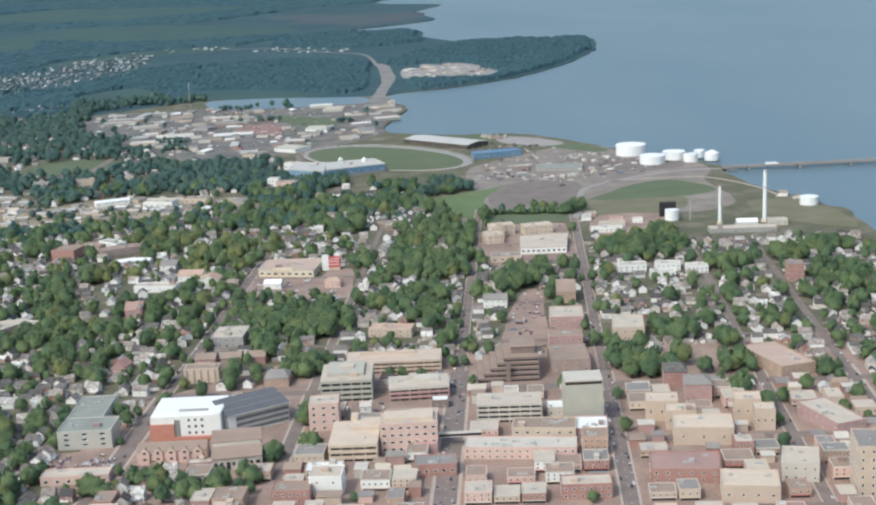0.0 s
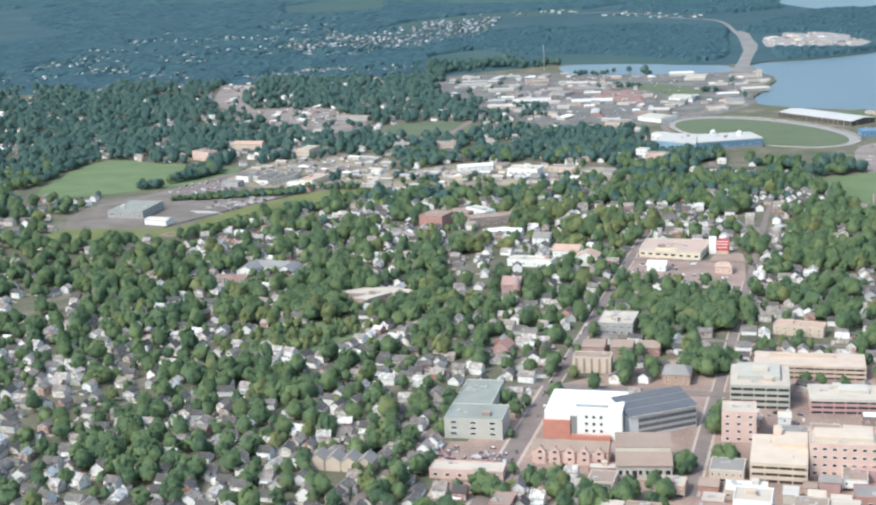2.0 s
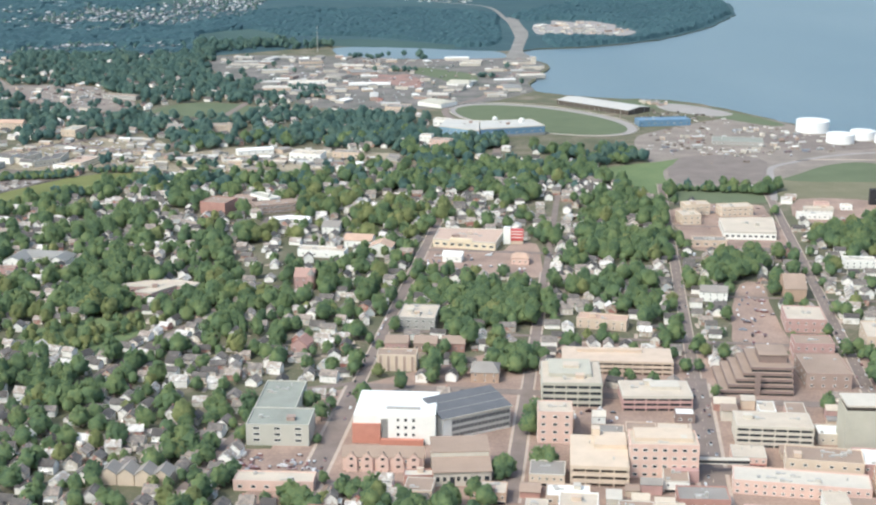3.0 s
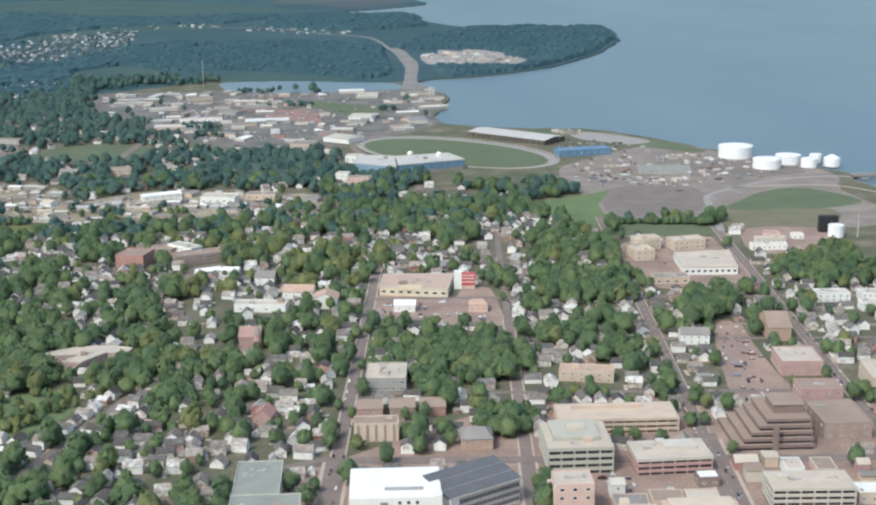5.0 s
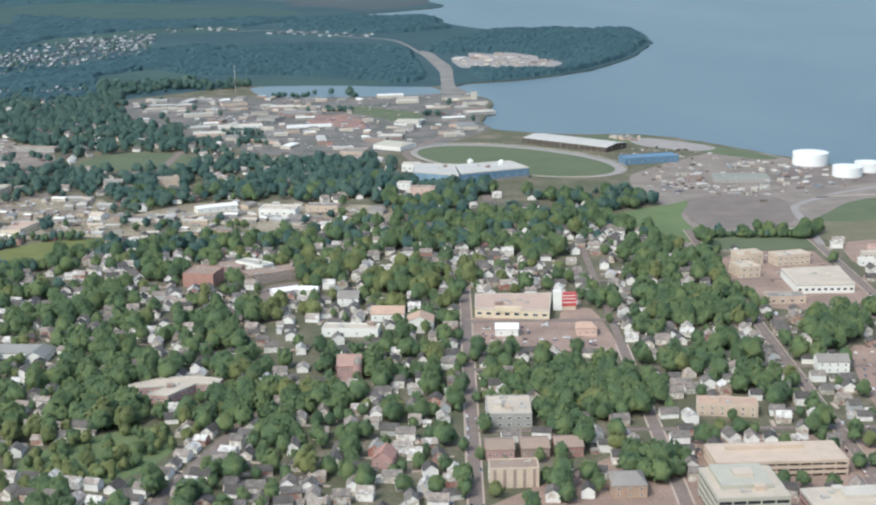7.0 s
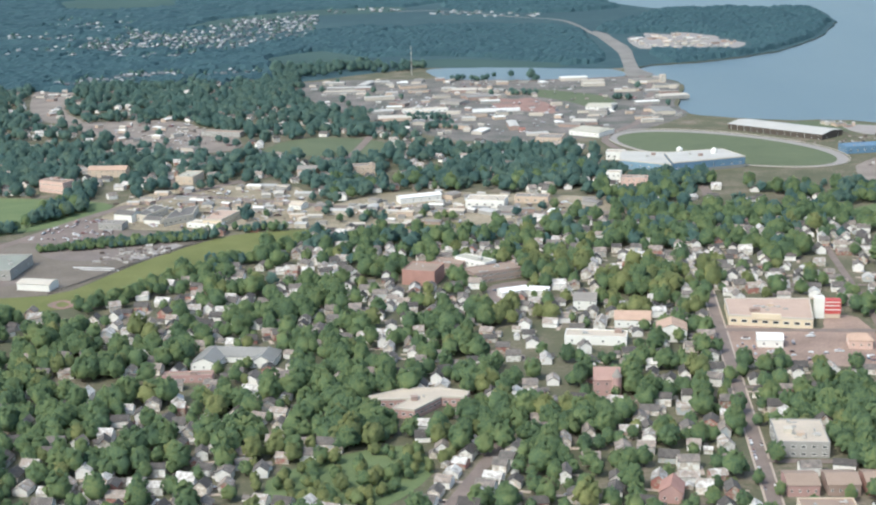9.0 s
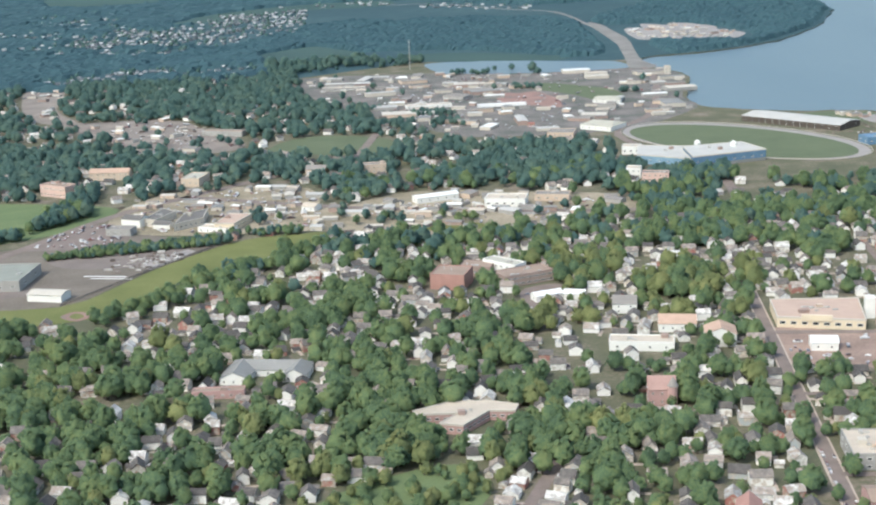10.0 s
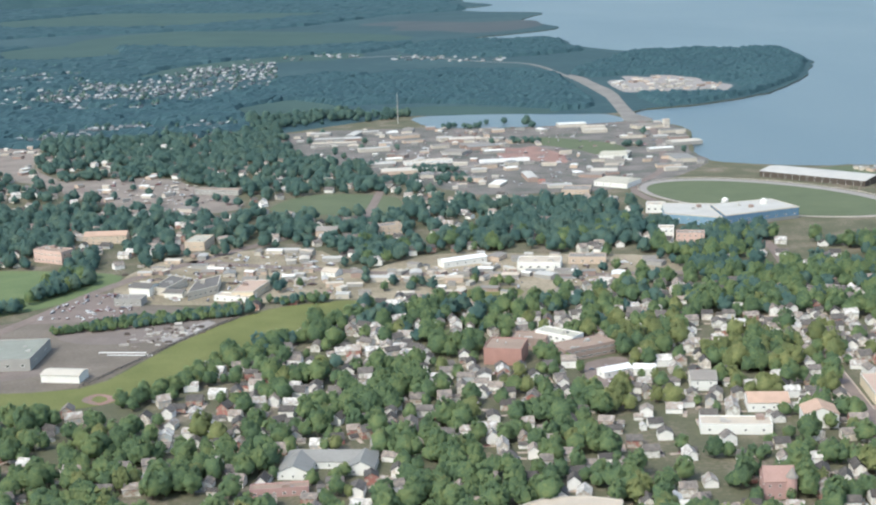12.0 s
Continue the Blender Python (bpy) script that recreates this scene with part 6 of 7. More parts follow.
LOOSE.append(([(-560, 850), (-366, 880), (-366, 1000), (-540, 1020)], 110))
LOOSE.append((EDGE_ROW, 55))
LOOSE.append((CLEARING, 70))
far_spots = []
for ring, count in LOOSE:
    xs, ys = [p[0] for p in ring], [p[1] for p in ring]
    for _ in range(count):
        x, y = rng.uniform(min(xs), max(xs)), rng.uniform(min(ys), max(ys))
        if inside(ring, x, y) and not near_open(x, y) and free(x, y, 4) and on_land(x, y) and not in_grove(x, y) and not near_street(*to_town(x, y), 3):
            house_spots.append((x, y, GRID + rng.choice((0, 90, 30, -30)) + rng.uniform(-10, 10)))
# far estates: rows of small houses along curving streets
ESTATE = [([(-456, 2117), (-399, 2230), (-326, 2222), (-270, 2387), (-197, 2412), (-138, 2438), (-138, 2268), (-162, 2084), (-205, 2037), (-264, 1942), (-312, 1909), (-373, 1911), (-430, 1993)], 48, 16, 0.5),
          ([(-558, 2600), (-412, 2537), (-393, 2242), (-456, 2117), (-517, 2180)], 20, 40, 0.3),
          ([(-800, 1750), (-480, 1700), (-430, 1993), (-456, 2117), (-517, 2300), (-700, 2400)], 48, 36, 0.2),
          ([(-360, 1725), (-290, 1730), (-295, 1752), (-355, 1752)], 0, 11, 1.0),
          ([(-440, 1690), (-360, 1665), (-330, 1690), (-400, 1740)], 10, 16, 0.6),
          ([(-300, 1650), (-190, 1650), (-200, 1800), (-300, 1800)], 35, 36, 0.25),
          ([(20, 2380), (200, 2220), (215, 2290), (60, 2460)], -45, 30, 0.25), ([(-120, 2425), (60, 2480), (-60, 2540), (-180, 2500)], 10, 30, 0.3)]
for ring, turn, gap, fill in ESTATE:
    xs, ys = [p[0] for p in ring], [p[1] for p in ring]
    cx, cy = sum(xs) / len(xs), sum(ys) / len(ys)
    ca, sa = math.cos(radians(turn)), math.sin(radians(turn))
    for i in range(-25, 26):
        for j in range(-75, 76):
            a, c = j * 8.0 + rng.uniform(-2.5, 2.5), i * gap + 0.5 * gap * noise.noise((j * 0.07, i * 0.4, 2)) + rng.choice((-3.4, 3.4)) + rng.uniform(-1.0, 1.0)
            x, y = cx + a * ca - c * sa, cy + a * sa + c * ca
            if inside(ring, x, y) and noise.noise((x * 0.012, y * 0.012, 8)) * 0.9 + fill > rng.random():
                far_spots.append((x, y, turn + rng.choice((0, 90)) + rng.uniform(-8, 8)))
# thin out spots that would run into each other
kept, cells = [], {}
for s in house_spots:
    k = (int(s[0] // 6), int(s[1] // 6))
    if inside(EDGE_ROW, s[0], s[1]) and rng.random() < 0.45:
        continue
    if any((s[0] - o[0]) ** 2 + (s[1] - o[1]) ** 2 < 30 for i in (-1, 0, 1) for j in (-1, 0, 1) for o in cells.get((k[0] + i, k[1] + j), ())):
        continue
    cells.setdefault(k, []).append(s)
    kept.append(s)
house_spots = sorted(kept, key=lambda s: s[1] + 0.15 * abs(s[0]))


def house_proto(kind, w, d, h, rise, label, porch, ell, chimney):
    w, d, h, rise = w * 0.86, d * 0.86, h * 0.88, rise * 0.88
    root = thing("house", pose(0, 0, 0), label, "house", "town houses")
    bm = bmesh.new()
    add_gable_walls(bm, w, d, -0.3, h, rise)
    if ell:
        add_box(bm, -w * 0.1, w * 0.28, -d / 2 - 2.0, -d / 2 + 0.1, -0.3, h * 0.8)
    walls = part("wall", bm, "siding", root)
    bm = bmesh.new()
    add_gable(bm, w, d, h, rise, 0.22, 0.14)
    if ell:
        add_box(bm, -w * 0.14, w * 0.32, -d / 2 - 2.2, -d / 2 - 0.1, h * 0.8, h * 0.8 + 0.8, 0, 0.6)
    tiles = part("roof", bm, "shingle", root)
    if porch:
        bm = bmesh.new()
        add_box(bm, -w * 0.45, w * 0.2, -d / 2 - 1.3, -d / 2 - 0.02, 1.35, 1.5)
        for px in (-w * 0.43, -w * 0.12, w * 0.18):
            add_box(bm, px - 0.08, px + 0.08, -d / 2 - 1.25, -d / 2 - 1.1, -0.1, 1.36)
        part("porch", bm, "paint", root)
    if chimney:
        bm = bmesh.new()
        add_box(bm, w * 0.2, w * 0.2 + 0.45, -0.2, 0.25, h + rise * 0.5, h + rise + 0.7)
        part("chimney", bm, "brick", tiles)
    wm = window_mesh(0.55, 0.8)
    for k in range(2 if h > 2.5 else 1):
        part("window", wm, None, walls).matrix_basis = pose((0.36 - 0.66 * k) * w, -d / 2, 0.9 + k * 1.1)
    return root


PROTOS = [
    house_proto(0, 6.2, 5.0, 3.3, 2.0, "two-storey clapboard house with steep gable roof", True, False, True),
    house_proto(1, 7.0, 4.8, 2.9, 1.8, "clapboard house with a front wing among trees", False, True, False),
    house_proto(2, 5.4, 5.6, 3.6, 2.2, "tall clapboard house with gable roof and porch", True, False, True),
    house_proto(3, 7.4, 5.4, 2.0, 1.5, "low clapboard bungalow with shingle roof", False, False, False),
    house_proto(4, 6.6, 5.6, 3.2, 1.6, "two-storey clapboard house with chimney and front wing", False, True, True),
]
for k, (x, y, a) in enumerate(house_spots[:300]):
    m = pose(x, y, 0.05, 0, 0, a)
    if k < len(PROTOS):
        PROTOS[k].matrix_world = m
    else:
        copy_thing(PROTOS[rng.randrange(5)], m)
    claim(x, y, 5.6, 5)


def mid_joined(name, spots, label, size=1.0, siding="siding_far", low=1.0):
    """Fast: plain lists of points and faces for many small gabled houses."""
    for kind, mat in (("walls", siding), ("roofs", "shingle_far" if siding == "siding_far" else siding)):
        vs, fs = [], []
        r = random.Random(len(spots))
        for x, y, a in spots:
            w, d = r.uniform(5.0, 7.8) * size, r.uniform(4.4, 5.8) * size
            h, rise = r.uniform(2.0, 3.6) * size * low, r.uniform(1.3, 2.2) * size * low
            c, s = math.cos(radians(a)), math.sin(radians(a))
            n = len(vs)
            if kind == "walls":
                p = [(-w / 2, -d / 2, -0.2), (w / 2, -d / 2, -0.2), (w / 2, d / 2, -0.2), (-w / 2, d / 2, -0.2), (-w / 2, -d / 2, h), (w / 2, -d / 2, h), (w / 2, d / 2, h), (-w / 2, d / 2, h), (-w / 2, 0, h + rise), (w / 2, 0, h + rise)]
                f = [(0, 1, 5, 4), (2, 3, 7, 6), (1, 2, 6, 9, 5), (3, 0, 4, 8, 7)]
            else:
                o, t = 0.2, 0.14
                p = []
                for dz in (0, t):
                    p += [(-w / 2 - o, -d / 2 - o, h - 0.15 + dz), (w / 2 + o, -d / 2 - o, h - 0.15 + dz), (w / 2 + o, 0, h + rise + dz), (-w / 2 - o, 0, h + rise + dz), (w / 2 + o, d / 2 + o, h - 0.15 + dz), (-w / 2 - o, d / 2 + o, h - 0.15 + dz)]
                f = [(6, 7, 8, 9), (9, 8, 10, 11), (3, 2, 1, 0), (5, 4, 2, 3), (0, 1, 7, 6), (4, 5, 11, 10), (1, 2, 8, 7), (2, 4, 10, 8), (3, 0, 6, 9), (5, 3, 9, 11)]
            vs += [(x + q[0] * c - q[1] * s, y + q[0] * s + q[1] * c, q[2]) for q in p]
            fs += [tuple(n + i for i in q) for q in f]
        me = bpy.data.meshes.new(name)
        me.from_pydata(vs, [], fs)
        me.materials.append(M[mat])
        if kind == "walls":
            root = tagged(new(name, me), label, "houses", kind="stuff")
        else:
            tagged(part("roofs", me, None, root), kind="stuff")


mid_joined("houses_beyond", house_spots[300:], "many white clapboard houses with gable roofs among trees", 0.88)
mid_joined("houses_far", far_spots, "far estates of small pale houses", 0.78, "siding_hazed", 0.72)
for x, y, a in house_spots[300:]:
    claim(x, y, 4.4, 4.4)

# back gardens: small garages, drives
yard_spots, drives = [], []
for x, y, a in house_spots:
    if y > 1000:
        continue
    c, s = math.cos(radians(a)), math.sin(radians(a))
    side = rng.choice((-1, 1))
    px, py = side * rng.uniform(4.4, 5.4), rng.uniform(0.5, 3.0)
    gx, gy = x + px * c - py * s, y + px * s + py * c
    if rng.random() < 0.6 and free(gx, gy, 0.4) and not is_open(gx, gy) and not near_street(*to_town(gx, gy), 1.0):
        yard_spots.append((gx, gy, a + rng.choice((0, 90))))
    if rng.random() < 0.7:
        drives.append((x + side * 3.9 * c + 2.2 * s, y + side * 3.9 * s - 2.2 * c, a))
mid_joined("garages", yard_spots, "small garages and sheds behind the houses", 0.46)
vs, fs = [], []
for x, y, a in drives:
    c, s = math.cos(radians(a)), math.sin(radians(a))
    n = len(vs)
    for z in (0.02, 0.09):
        vs += [(x + p * c - q * s, y + p * s + q * c, z) for p, q in ((-0.8, -3.4), (0.8, -3.4), (0.8, 3.4), (-0.8, 3.4))]
    fs += [(n + 4, n + 5, n + 6, n + 7)] + [(n + i, n + (i + 1) % 4, n + 4 + (i + 1) % 4, n + 4 + i) for i in range(4)]
me = bpy.data.meshes.new("drives")
me.from_pydata(vs, [], fs)
me.materials.append(M["footway"])
tagged(new("drives", me), "short pale drives beside the houses", "drives", kind="stuff")

# flat-roofed shop houses that fill the blocks of the centre, wall to wall
WALLS = {"brick": "red brick", "pink": "pink brick", "tan": "tan brick", "white": "white rendered", "cream": "cream rendered", "beige": "beige rendered"}
for u0, u1, v0, v1 in ((-126, -70, -118, -14), (-60, -6, -125, -14), (7, 60, -125, -80), (7, 60, -68, -12), (7, 60, -4, 52), (72, 128, -125, -80), (72, 128, -68, -12), (72, 128, -4, 52), (138, 190, -100, -12), (138, 168, -4, 52), (7, 60, 62, 110), (-60, -6, -4, 50)):
    v = v0
    while v < v1 - 6:
        deep = rng.uniform(9, 13)
        u = u0
        while u < u1 - 5:
            w = rng.uniform(6.5, 12)
            x, y = town(u + w / 2, v + deep / 2)
            u += w + (0.3 if rng.random() < 0.7 else 3.5)
            if not free(x, y, min(w, deep) * 0.42) or rng.random() < 0.1 or any((x - gx) ** 2 + (y - gy) ** 2 < (r + 3) ** 2 for gx, gy, r in GROVES_F):
                continue
            wall = rng.choice(("brick", "pink", "tan", "white", "cream", "beige", "pink"))
            roof = rng.choice(("roof_pale", "roof_grey", "roof_brown", "roof_pale"))
            hall(WALLS[wall] + " shop house with a flat roof on a town street", x, y, w - 0.3, deep - rng.uniform(0.3, 2), rng.uniform(2.6, 5.2), GRID, wall, roof, 1, 3, 0, (0.9, 1.0), rng.choice((0, 1, 1, 2)), name="shop_house", group="shop houses", parapet=0.35)
        v += deep + (0.4 if rng.random() < 0.5 else 5)


# low back buildings between the larger blocks
def clear_of(x, y, w, d, gap):
    return all(abs(x - f[0]) > (w + f[2]) / 2 + gap or abs(y - f[1]) > (d + f[3]) / 2 + gap for f in FOOT)


infill = 0
for _ in range(5200):
    uu, vv = rng.uniform(-62, 205), rng.uniform(-130, 58)
    if uu < 0 and vv > 0 or near_street(uu, vv, 2.2) or infill >= 120:
        continue
    x, y = town(uu, vv)
    w, d = rng.uniform(4.0, 9.0), rng.uniform(4.0, 8.0)
    if not clear_of(x, y, w, d, 0.2) or any((x - gx) ** 2 + (y - gy) ** 2 < (r + 2) ** 2 for gx, gy, r in GROVES_F):
        continue
    infill += 1
    wall = rng.choice(("brick", "pink", "tan", "dull_white", "cream", "beige", "mauve"))
    gabled({"mauve": "mauve brick", "dull_white": "dull white rendered"}.get(wall, WALLS.get(wall, wall)) + " low back building in a town block", x, y, w, d, rng.uniform(2.0, 4.2), rng.choice((0.25, 0.3, 1.4)), GRID, wall, rng.choice(("roof_pale", "roof_grey", "roof_brown", "dull_white")), "back_building", 0, (0, 0), "building", "back buildings")

# ---- trees ----
def clump(bm_v, bm_f, x, y, z, rx, rz, r, base):
    """One leaf clump: a broken icosahedron."""
    p = (1 + 5 ** 0.5) / 2
    ico = [(-1, p, 0), (1, p, 0), (-1, -p, 0), (1, -p, 0), (0, -1, p), (0, 1, p), (0, -1, -p), (0, 1, -p), (p, 0, -1), (p, 0, 1), (-p, 0, -1), (-p, 0, 1)]
    tri = [(0, 11, 5), (0, 5, 1), (0, 1, 7), (0, 7, 10), (0, 10, 11), (1, 5, 9), (5, 11, 4), (11, 10, 2), (10, 7, 6), (7, 1, 8), (3, 9, 4), (3, 4, 2), (3, 2, 6), (3, 6, 8), (3, 8, 9), (4, 9, 5), (2, 4, 11), (6, 2, 10), (8, 6, 7), (9, 8, 1)]
    n = len(bm_v)
    ca, sa = math.cos(base), math.sin(base)
    for q in ico:
        k = r.uniform(0.62, 1.3) / 1.9
        a, b = q[0] * k * rx, q[1] * k * rx
        bm_v.append((x + a * ca - b * sa, y + a * sa + b * ca, z + q[2] * k * rz))
    bm_f.extend(tuple(n + i for i in t) for t in tri)


def tuft(vs, fs, x, y, z, rx, rz, r, base):
    """A small leaf clump of eight faces for trees farther off."""
    n = len(vs)
    for a in range(4):
        k, t = r.uniform(0.75, 1.25) * rx, base + a * 1.571 + r.uniform(-0.35, 0.35)
        vs.append((x + k * math.cos(t), y + k * math.sin(t), z + r.uniform(-0.45, 0.45) * rz))
    vs.append((x + r.uniform(-0.4, 0.4) * rx, y + r.uniform(-0.4, 0.4) * rx, z + r.uniform(0.8, 1.2) * rz))
    vs.append((x + r.uniform(-0.4, 0.4) * rx, y + r.uniform(-0.4, 0.4) * rx, z - rz))
    for a in range(4):
        fs.append((n + a, n + (a + 1) % 4, n + 4))
        fs.append((n + (a + 1) % 4, n + a, n + 5))


def crown(vs, fs, x, y, r, h, rr, n, leaf=clump):
    """A tall uneven crown: many small clumps over a lobed, lopsided body, fuller below the middle."""
    first = len(vs)
    half = h * 0.42
    mid = h - half
    clump(vs, fs, x, y, mid - half * 0.1, r * 1.0, half * 0.98, rr, rr.uniform(0, 3))
    clump(vs, fs, x, y, mid - half * 0.35, r * 0.9, half * 0.6, rr, rr.uniform(0, 3))
    lx, ly = rr.uniform(-0.22, 0.22) * r, rr.uniform(-0.22, 0.22) * r
    pa, pb = rr.uniform(0, 6.3), rr.uniform(0, 6.3)
    size = r * 1.5 / n ** 0.5
    for k in range(n):
        a = k * 2.4 + rr.uniform(-0.5, 0.5)
        up = 1 - 1.72 * (k + 0.5) / n
        wide = math.sqrt(max(0.0, 1 - up * up)) * (1.04 - 0.16 * up)
        lobe = 1 + 0.13 * math.sin(2 * a + pa + 2 * up) + 0.1 * math.sin(3 * a + pb - 3 * up)
        q = r * wide * lobe * rr.uniform(0.78, 0.95)
        c = size * rr.uniform(0.7, 1.45)
        leaf(vs, fs, x + lx * up + q * math.cos(a), y + ly * up + q * math.sin(a), mid + half * up * lobe * rr.uniform(0.84, 1.0), c, c * rr.uniform(0.85, 1.2), rr, rr.uniform(0, 3))
    heart = Vector((x, y, mid - half * 0.3))
    return [(Vector(((p[0] - x) / r, (p[1] - y) / r, (p[2] - heart.z) / half)).normalized() + Vector((rr.uniform(-0.14, 0.14), rr.uniform(-0.14, 0.14), 0.25))).normalized() for p in vs[first:]]


SHRUBS = [f[0] for f in FIELDS].index("shrub_meadow")
TREE_ZONES = []
TREE_ZONES.append((WOODED, 0.75))
TREE_ZONES.append(([town(-420, -170), town(-131, -170), town(-131, -80), town(-420, 0)], 0.92))
TREE_ZONES.append(([town(-400, -20), town(-131, -110), town(-131, 60), town(-62, 62), town(-62, 262), town(-131, 262), town(-131, 470), town(-400, 470)], 1.05))
TREE_ZONES.append(([town(-131, 262), town(66, 262), town(66, 460), town(-131, 470)], 0.8))
TREE_ZONES.append(([town(-62, 62), town(4, 62), town(4, 262), town(-62, 262)], 0.75))
TREE_ZONES.append(([town(4, 112), town(66, 112), town(66, 262), town(4, 262)], 0.65))
TREE_ZONES.append(([town(66, 80), town(235, 60), town(235, 300), town(66, 300)], 0.55))
TREE_ZONES.append(([town(95, 20), town(235, 0), town(235, 70), town(95, 70)], 0.5))
TREE_ZONES.append(([town(-131, -120), town(-60, -120), town(-60, 60), town(-131, 60)], 0.25))
TREE_ZONES.append(([town(-60, -120), town(66, -120), town(66, 110), town(-60, 110)], 0.12))
TREE_ZONES.append(([town(66, -120), town(200, -120), town(200, 60), town(66, 60)], 0.22))
TREE_ZONES.append(([(-480, 640), (-250, 560), (-240, 880), (-345, 875), (-480, 860)], 0.85))
TREE_ZONES.append(([(-240, 900), (-150, 760), (-130, 1000), (-178, 995), (-240, 935)], 0.8))
TREE_ZONES.append(([(-180, 1010), (-20, 960), (160, 900), (150, 1000), (60, 1110), (20, 1230), (-60, 1260), (-220, 1260), (-170, 1120)], 0.85))
TREE_ZONES.append(([(-100, 1090), (40, 1030), (60, 1110), (30, 1190), (-60, 1240), (-150, 1200)], 0.5))
TREE_ZONES.append(([(100, 900), (150, 985), (180, 1010), (160, 1060), (110, 1050), (90, 960)], 1.8))
TREE_ZONES.append(([(168, 900), (222, 890), (228, 925), (172, 936)], 1.2))
TREE_ZONES.append(([(-480, 1040), (-340, 1040), (-300, 1160), (-240, 1160), (-230, 1265), (-330, 1300), (-520, 1350)], 1.0))
TREE_ZONES.append(([(-195, 1655), (-200, 1775), (-110, 1775), (-70, 1752), (-25, 1715), (-60, 1690)], 1.0))
TREE_ZONES.append(([(-560, 1420), (-345, 1420), (-230, 1430), (-120, 1300), (-60, 1300), (-160, 1500), (-170, 1640), (-560, 1650)], 1.1))
TREE_ZONES.append(([(-310, 1440), (-230, 1430), (-180, 1500), (-190, 1610), (-320, 1600)], 1.0))
TREE_ZONES.append(([(255, 480), (330, 420), (400, 560), (370, 780), (300, 790), (270, 600)], 0.35))
TREE_ZONES.append(([(-165, 1633), (-34, 1640), (138, 1603), (145, 1400), (60, 1262), (-72, 1294), (-156, 1489)], 0.05))
TREE_ZONES.append(([(-345, 1410), (-223, 1366), (-218, 1270), (-310, 1299)], 0.04))
TREE_ZONES.append(([(-165, 1633), (-90, 1560), (-50, 1400), (-40, 1290), (-72, 1294), (-156, 1489)], 0.35))
TREE_ZONES.append(([(-600, 1040), (-300, 1100), (-170, 1130), (-60, 1290), (-160, 1500), (-170, 1640), (-600, 1650)], 0.7))
TREE_ZONES.append(([(-900, 560), (-480, 640), (-480, 1040), (-600, 1650), (-900, 1650)], 0.5))
TREE_ZONES.append(([(-289, 1075), (-251, 1138), (-160, 1060), (-20, 1030), (-179, 1013)], 0.16))
TREE_ZONES.append(([(-290, 480), (-90, 520), (-90, 640), (-290, 650)], 0.3))
TREE_ZONES.append(([(-600, 840), (-364, 870), (-364, 1005), (-580, 1040)], 0.7))
rt = random.Random(5)
spots, belts = [], []
for ring, dens in TREE_ZONES:
    xs, ys = [p[0] for p in ring], [p[1] for p in ring]
    area = (max(xs) - min(xs)) * (max(ys) - min(ys))
    for _ in range(int(area / 100 * dens * 3.0)):
        x, y = rt.uniform(min(xs), max(xs)), rt.uniform(min(ys), max(ys))
        if not inside(ring, x, y) or noise.noise((x * 0.018, y * 0.018, 5)) + 0.6 * noise.noise((x * 0.055, y * 0.055, 14)) < rt.uniform(-0.5, 0.3):
            continue
        spots.append((x, y, rt.choice((rt.uniform(1.4, 2.6), rt.uniform(2.3, 4.0)) if y < 960 else (rt.uniform(1.8, 3.0), rt.uniform(2.6, 4.2)))))
for x, y, r in THICK:
    for _ in range(int(r * r * (0.17 if y < 930 else 0.11)) + 2):
        a, q = rt.uniform(0, math.tau), r * math.sqrt(rt.random())
        spots.append((x + q * math.cos(a), y + q * math.sin(a), rt.uniform(2.5, 4.2)))
for (xa, ya), (xb, yb), n, lo, hi in (((-268, 872), (-232, 908), 26, 1.8, 3.0), ((-232, 908), (-166, 976), 50, 1.8, 3.2), ((-294, 986), (-219, 998), 150, 0.9, 1.6), ((-292, 993), (-226, 1004), 140, 0.9, 1.7), ((-312, 986), (-290, 990), 40, 0.9, 1.5), ((-224, 1012), (-178, 1009), 26, 1.2, 2.0), ((167, 924), (224, 909), 80, 0.9, 1.9), ((215, 905), (230, 915), 16, 2.2, 3.4), ((160, 905), (166, 930), 12, 1.8, 3.0), ((-330, 1048), (-301, 1084), 30, 2.4, 3.8), ((-326, 1070), (-303, 1100), 24, 2.4, 3.8), ((-345, 1030), (-332, 1034), 8, 2.2, 3.2)):
    for _ in range(n):
        t = rt.random()
        belts.append((xa + (xb - xa) * t + rt.uniform(-3, 3), ya + (yb - ya) * t + rt.uniform(-3, 3), rt.uniform(lo, hi)))
for x, y, r in GROVES_F + GROVES_G:
    for _ in range(int(r * r * 0.11) + 2):
        a, q = rt.uniform(0, math.tau), r * math.sqrt(rt.random())
        belts.append((x + q * math.cos(a), y + q * math.sin(a), rt.uniform(1.7, 3.3)))
for _ in range(150):
    x, y = rt.uniform(-188, -132), rt.uniform(642, 694)
    if inside(FIELDS[SHRUBS][1], x, y):
        belts.append((x, y, rt.uniform(1.0, 2.3)))
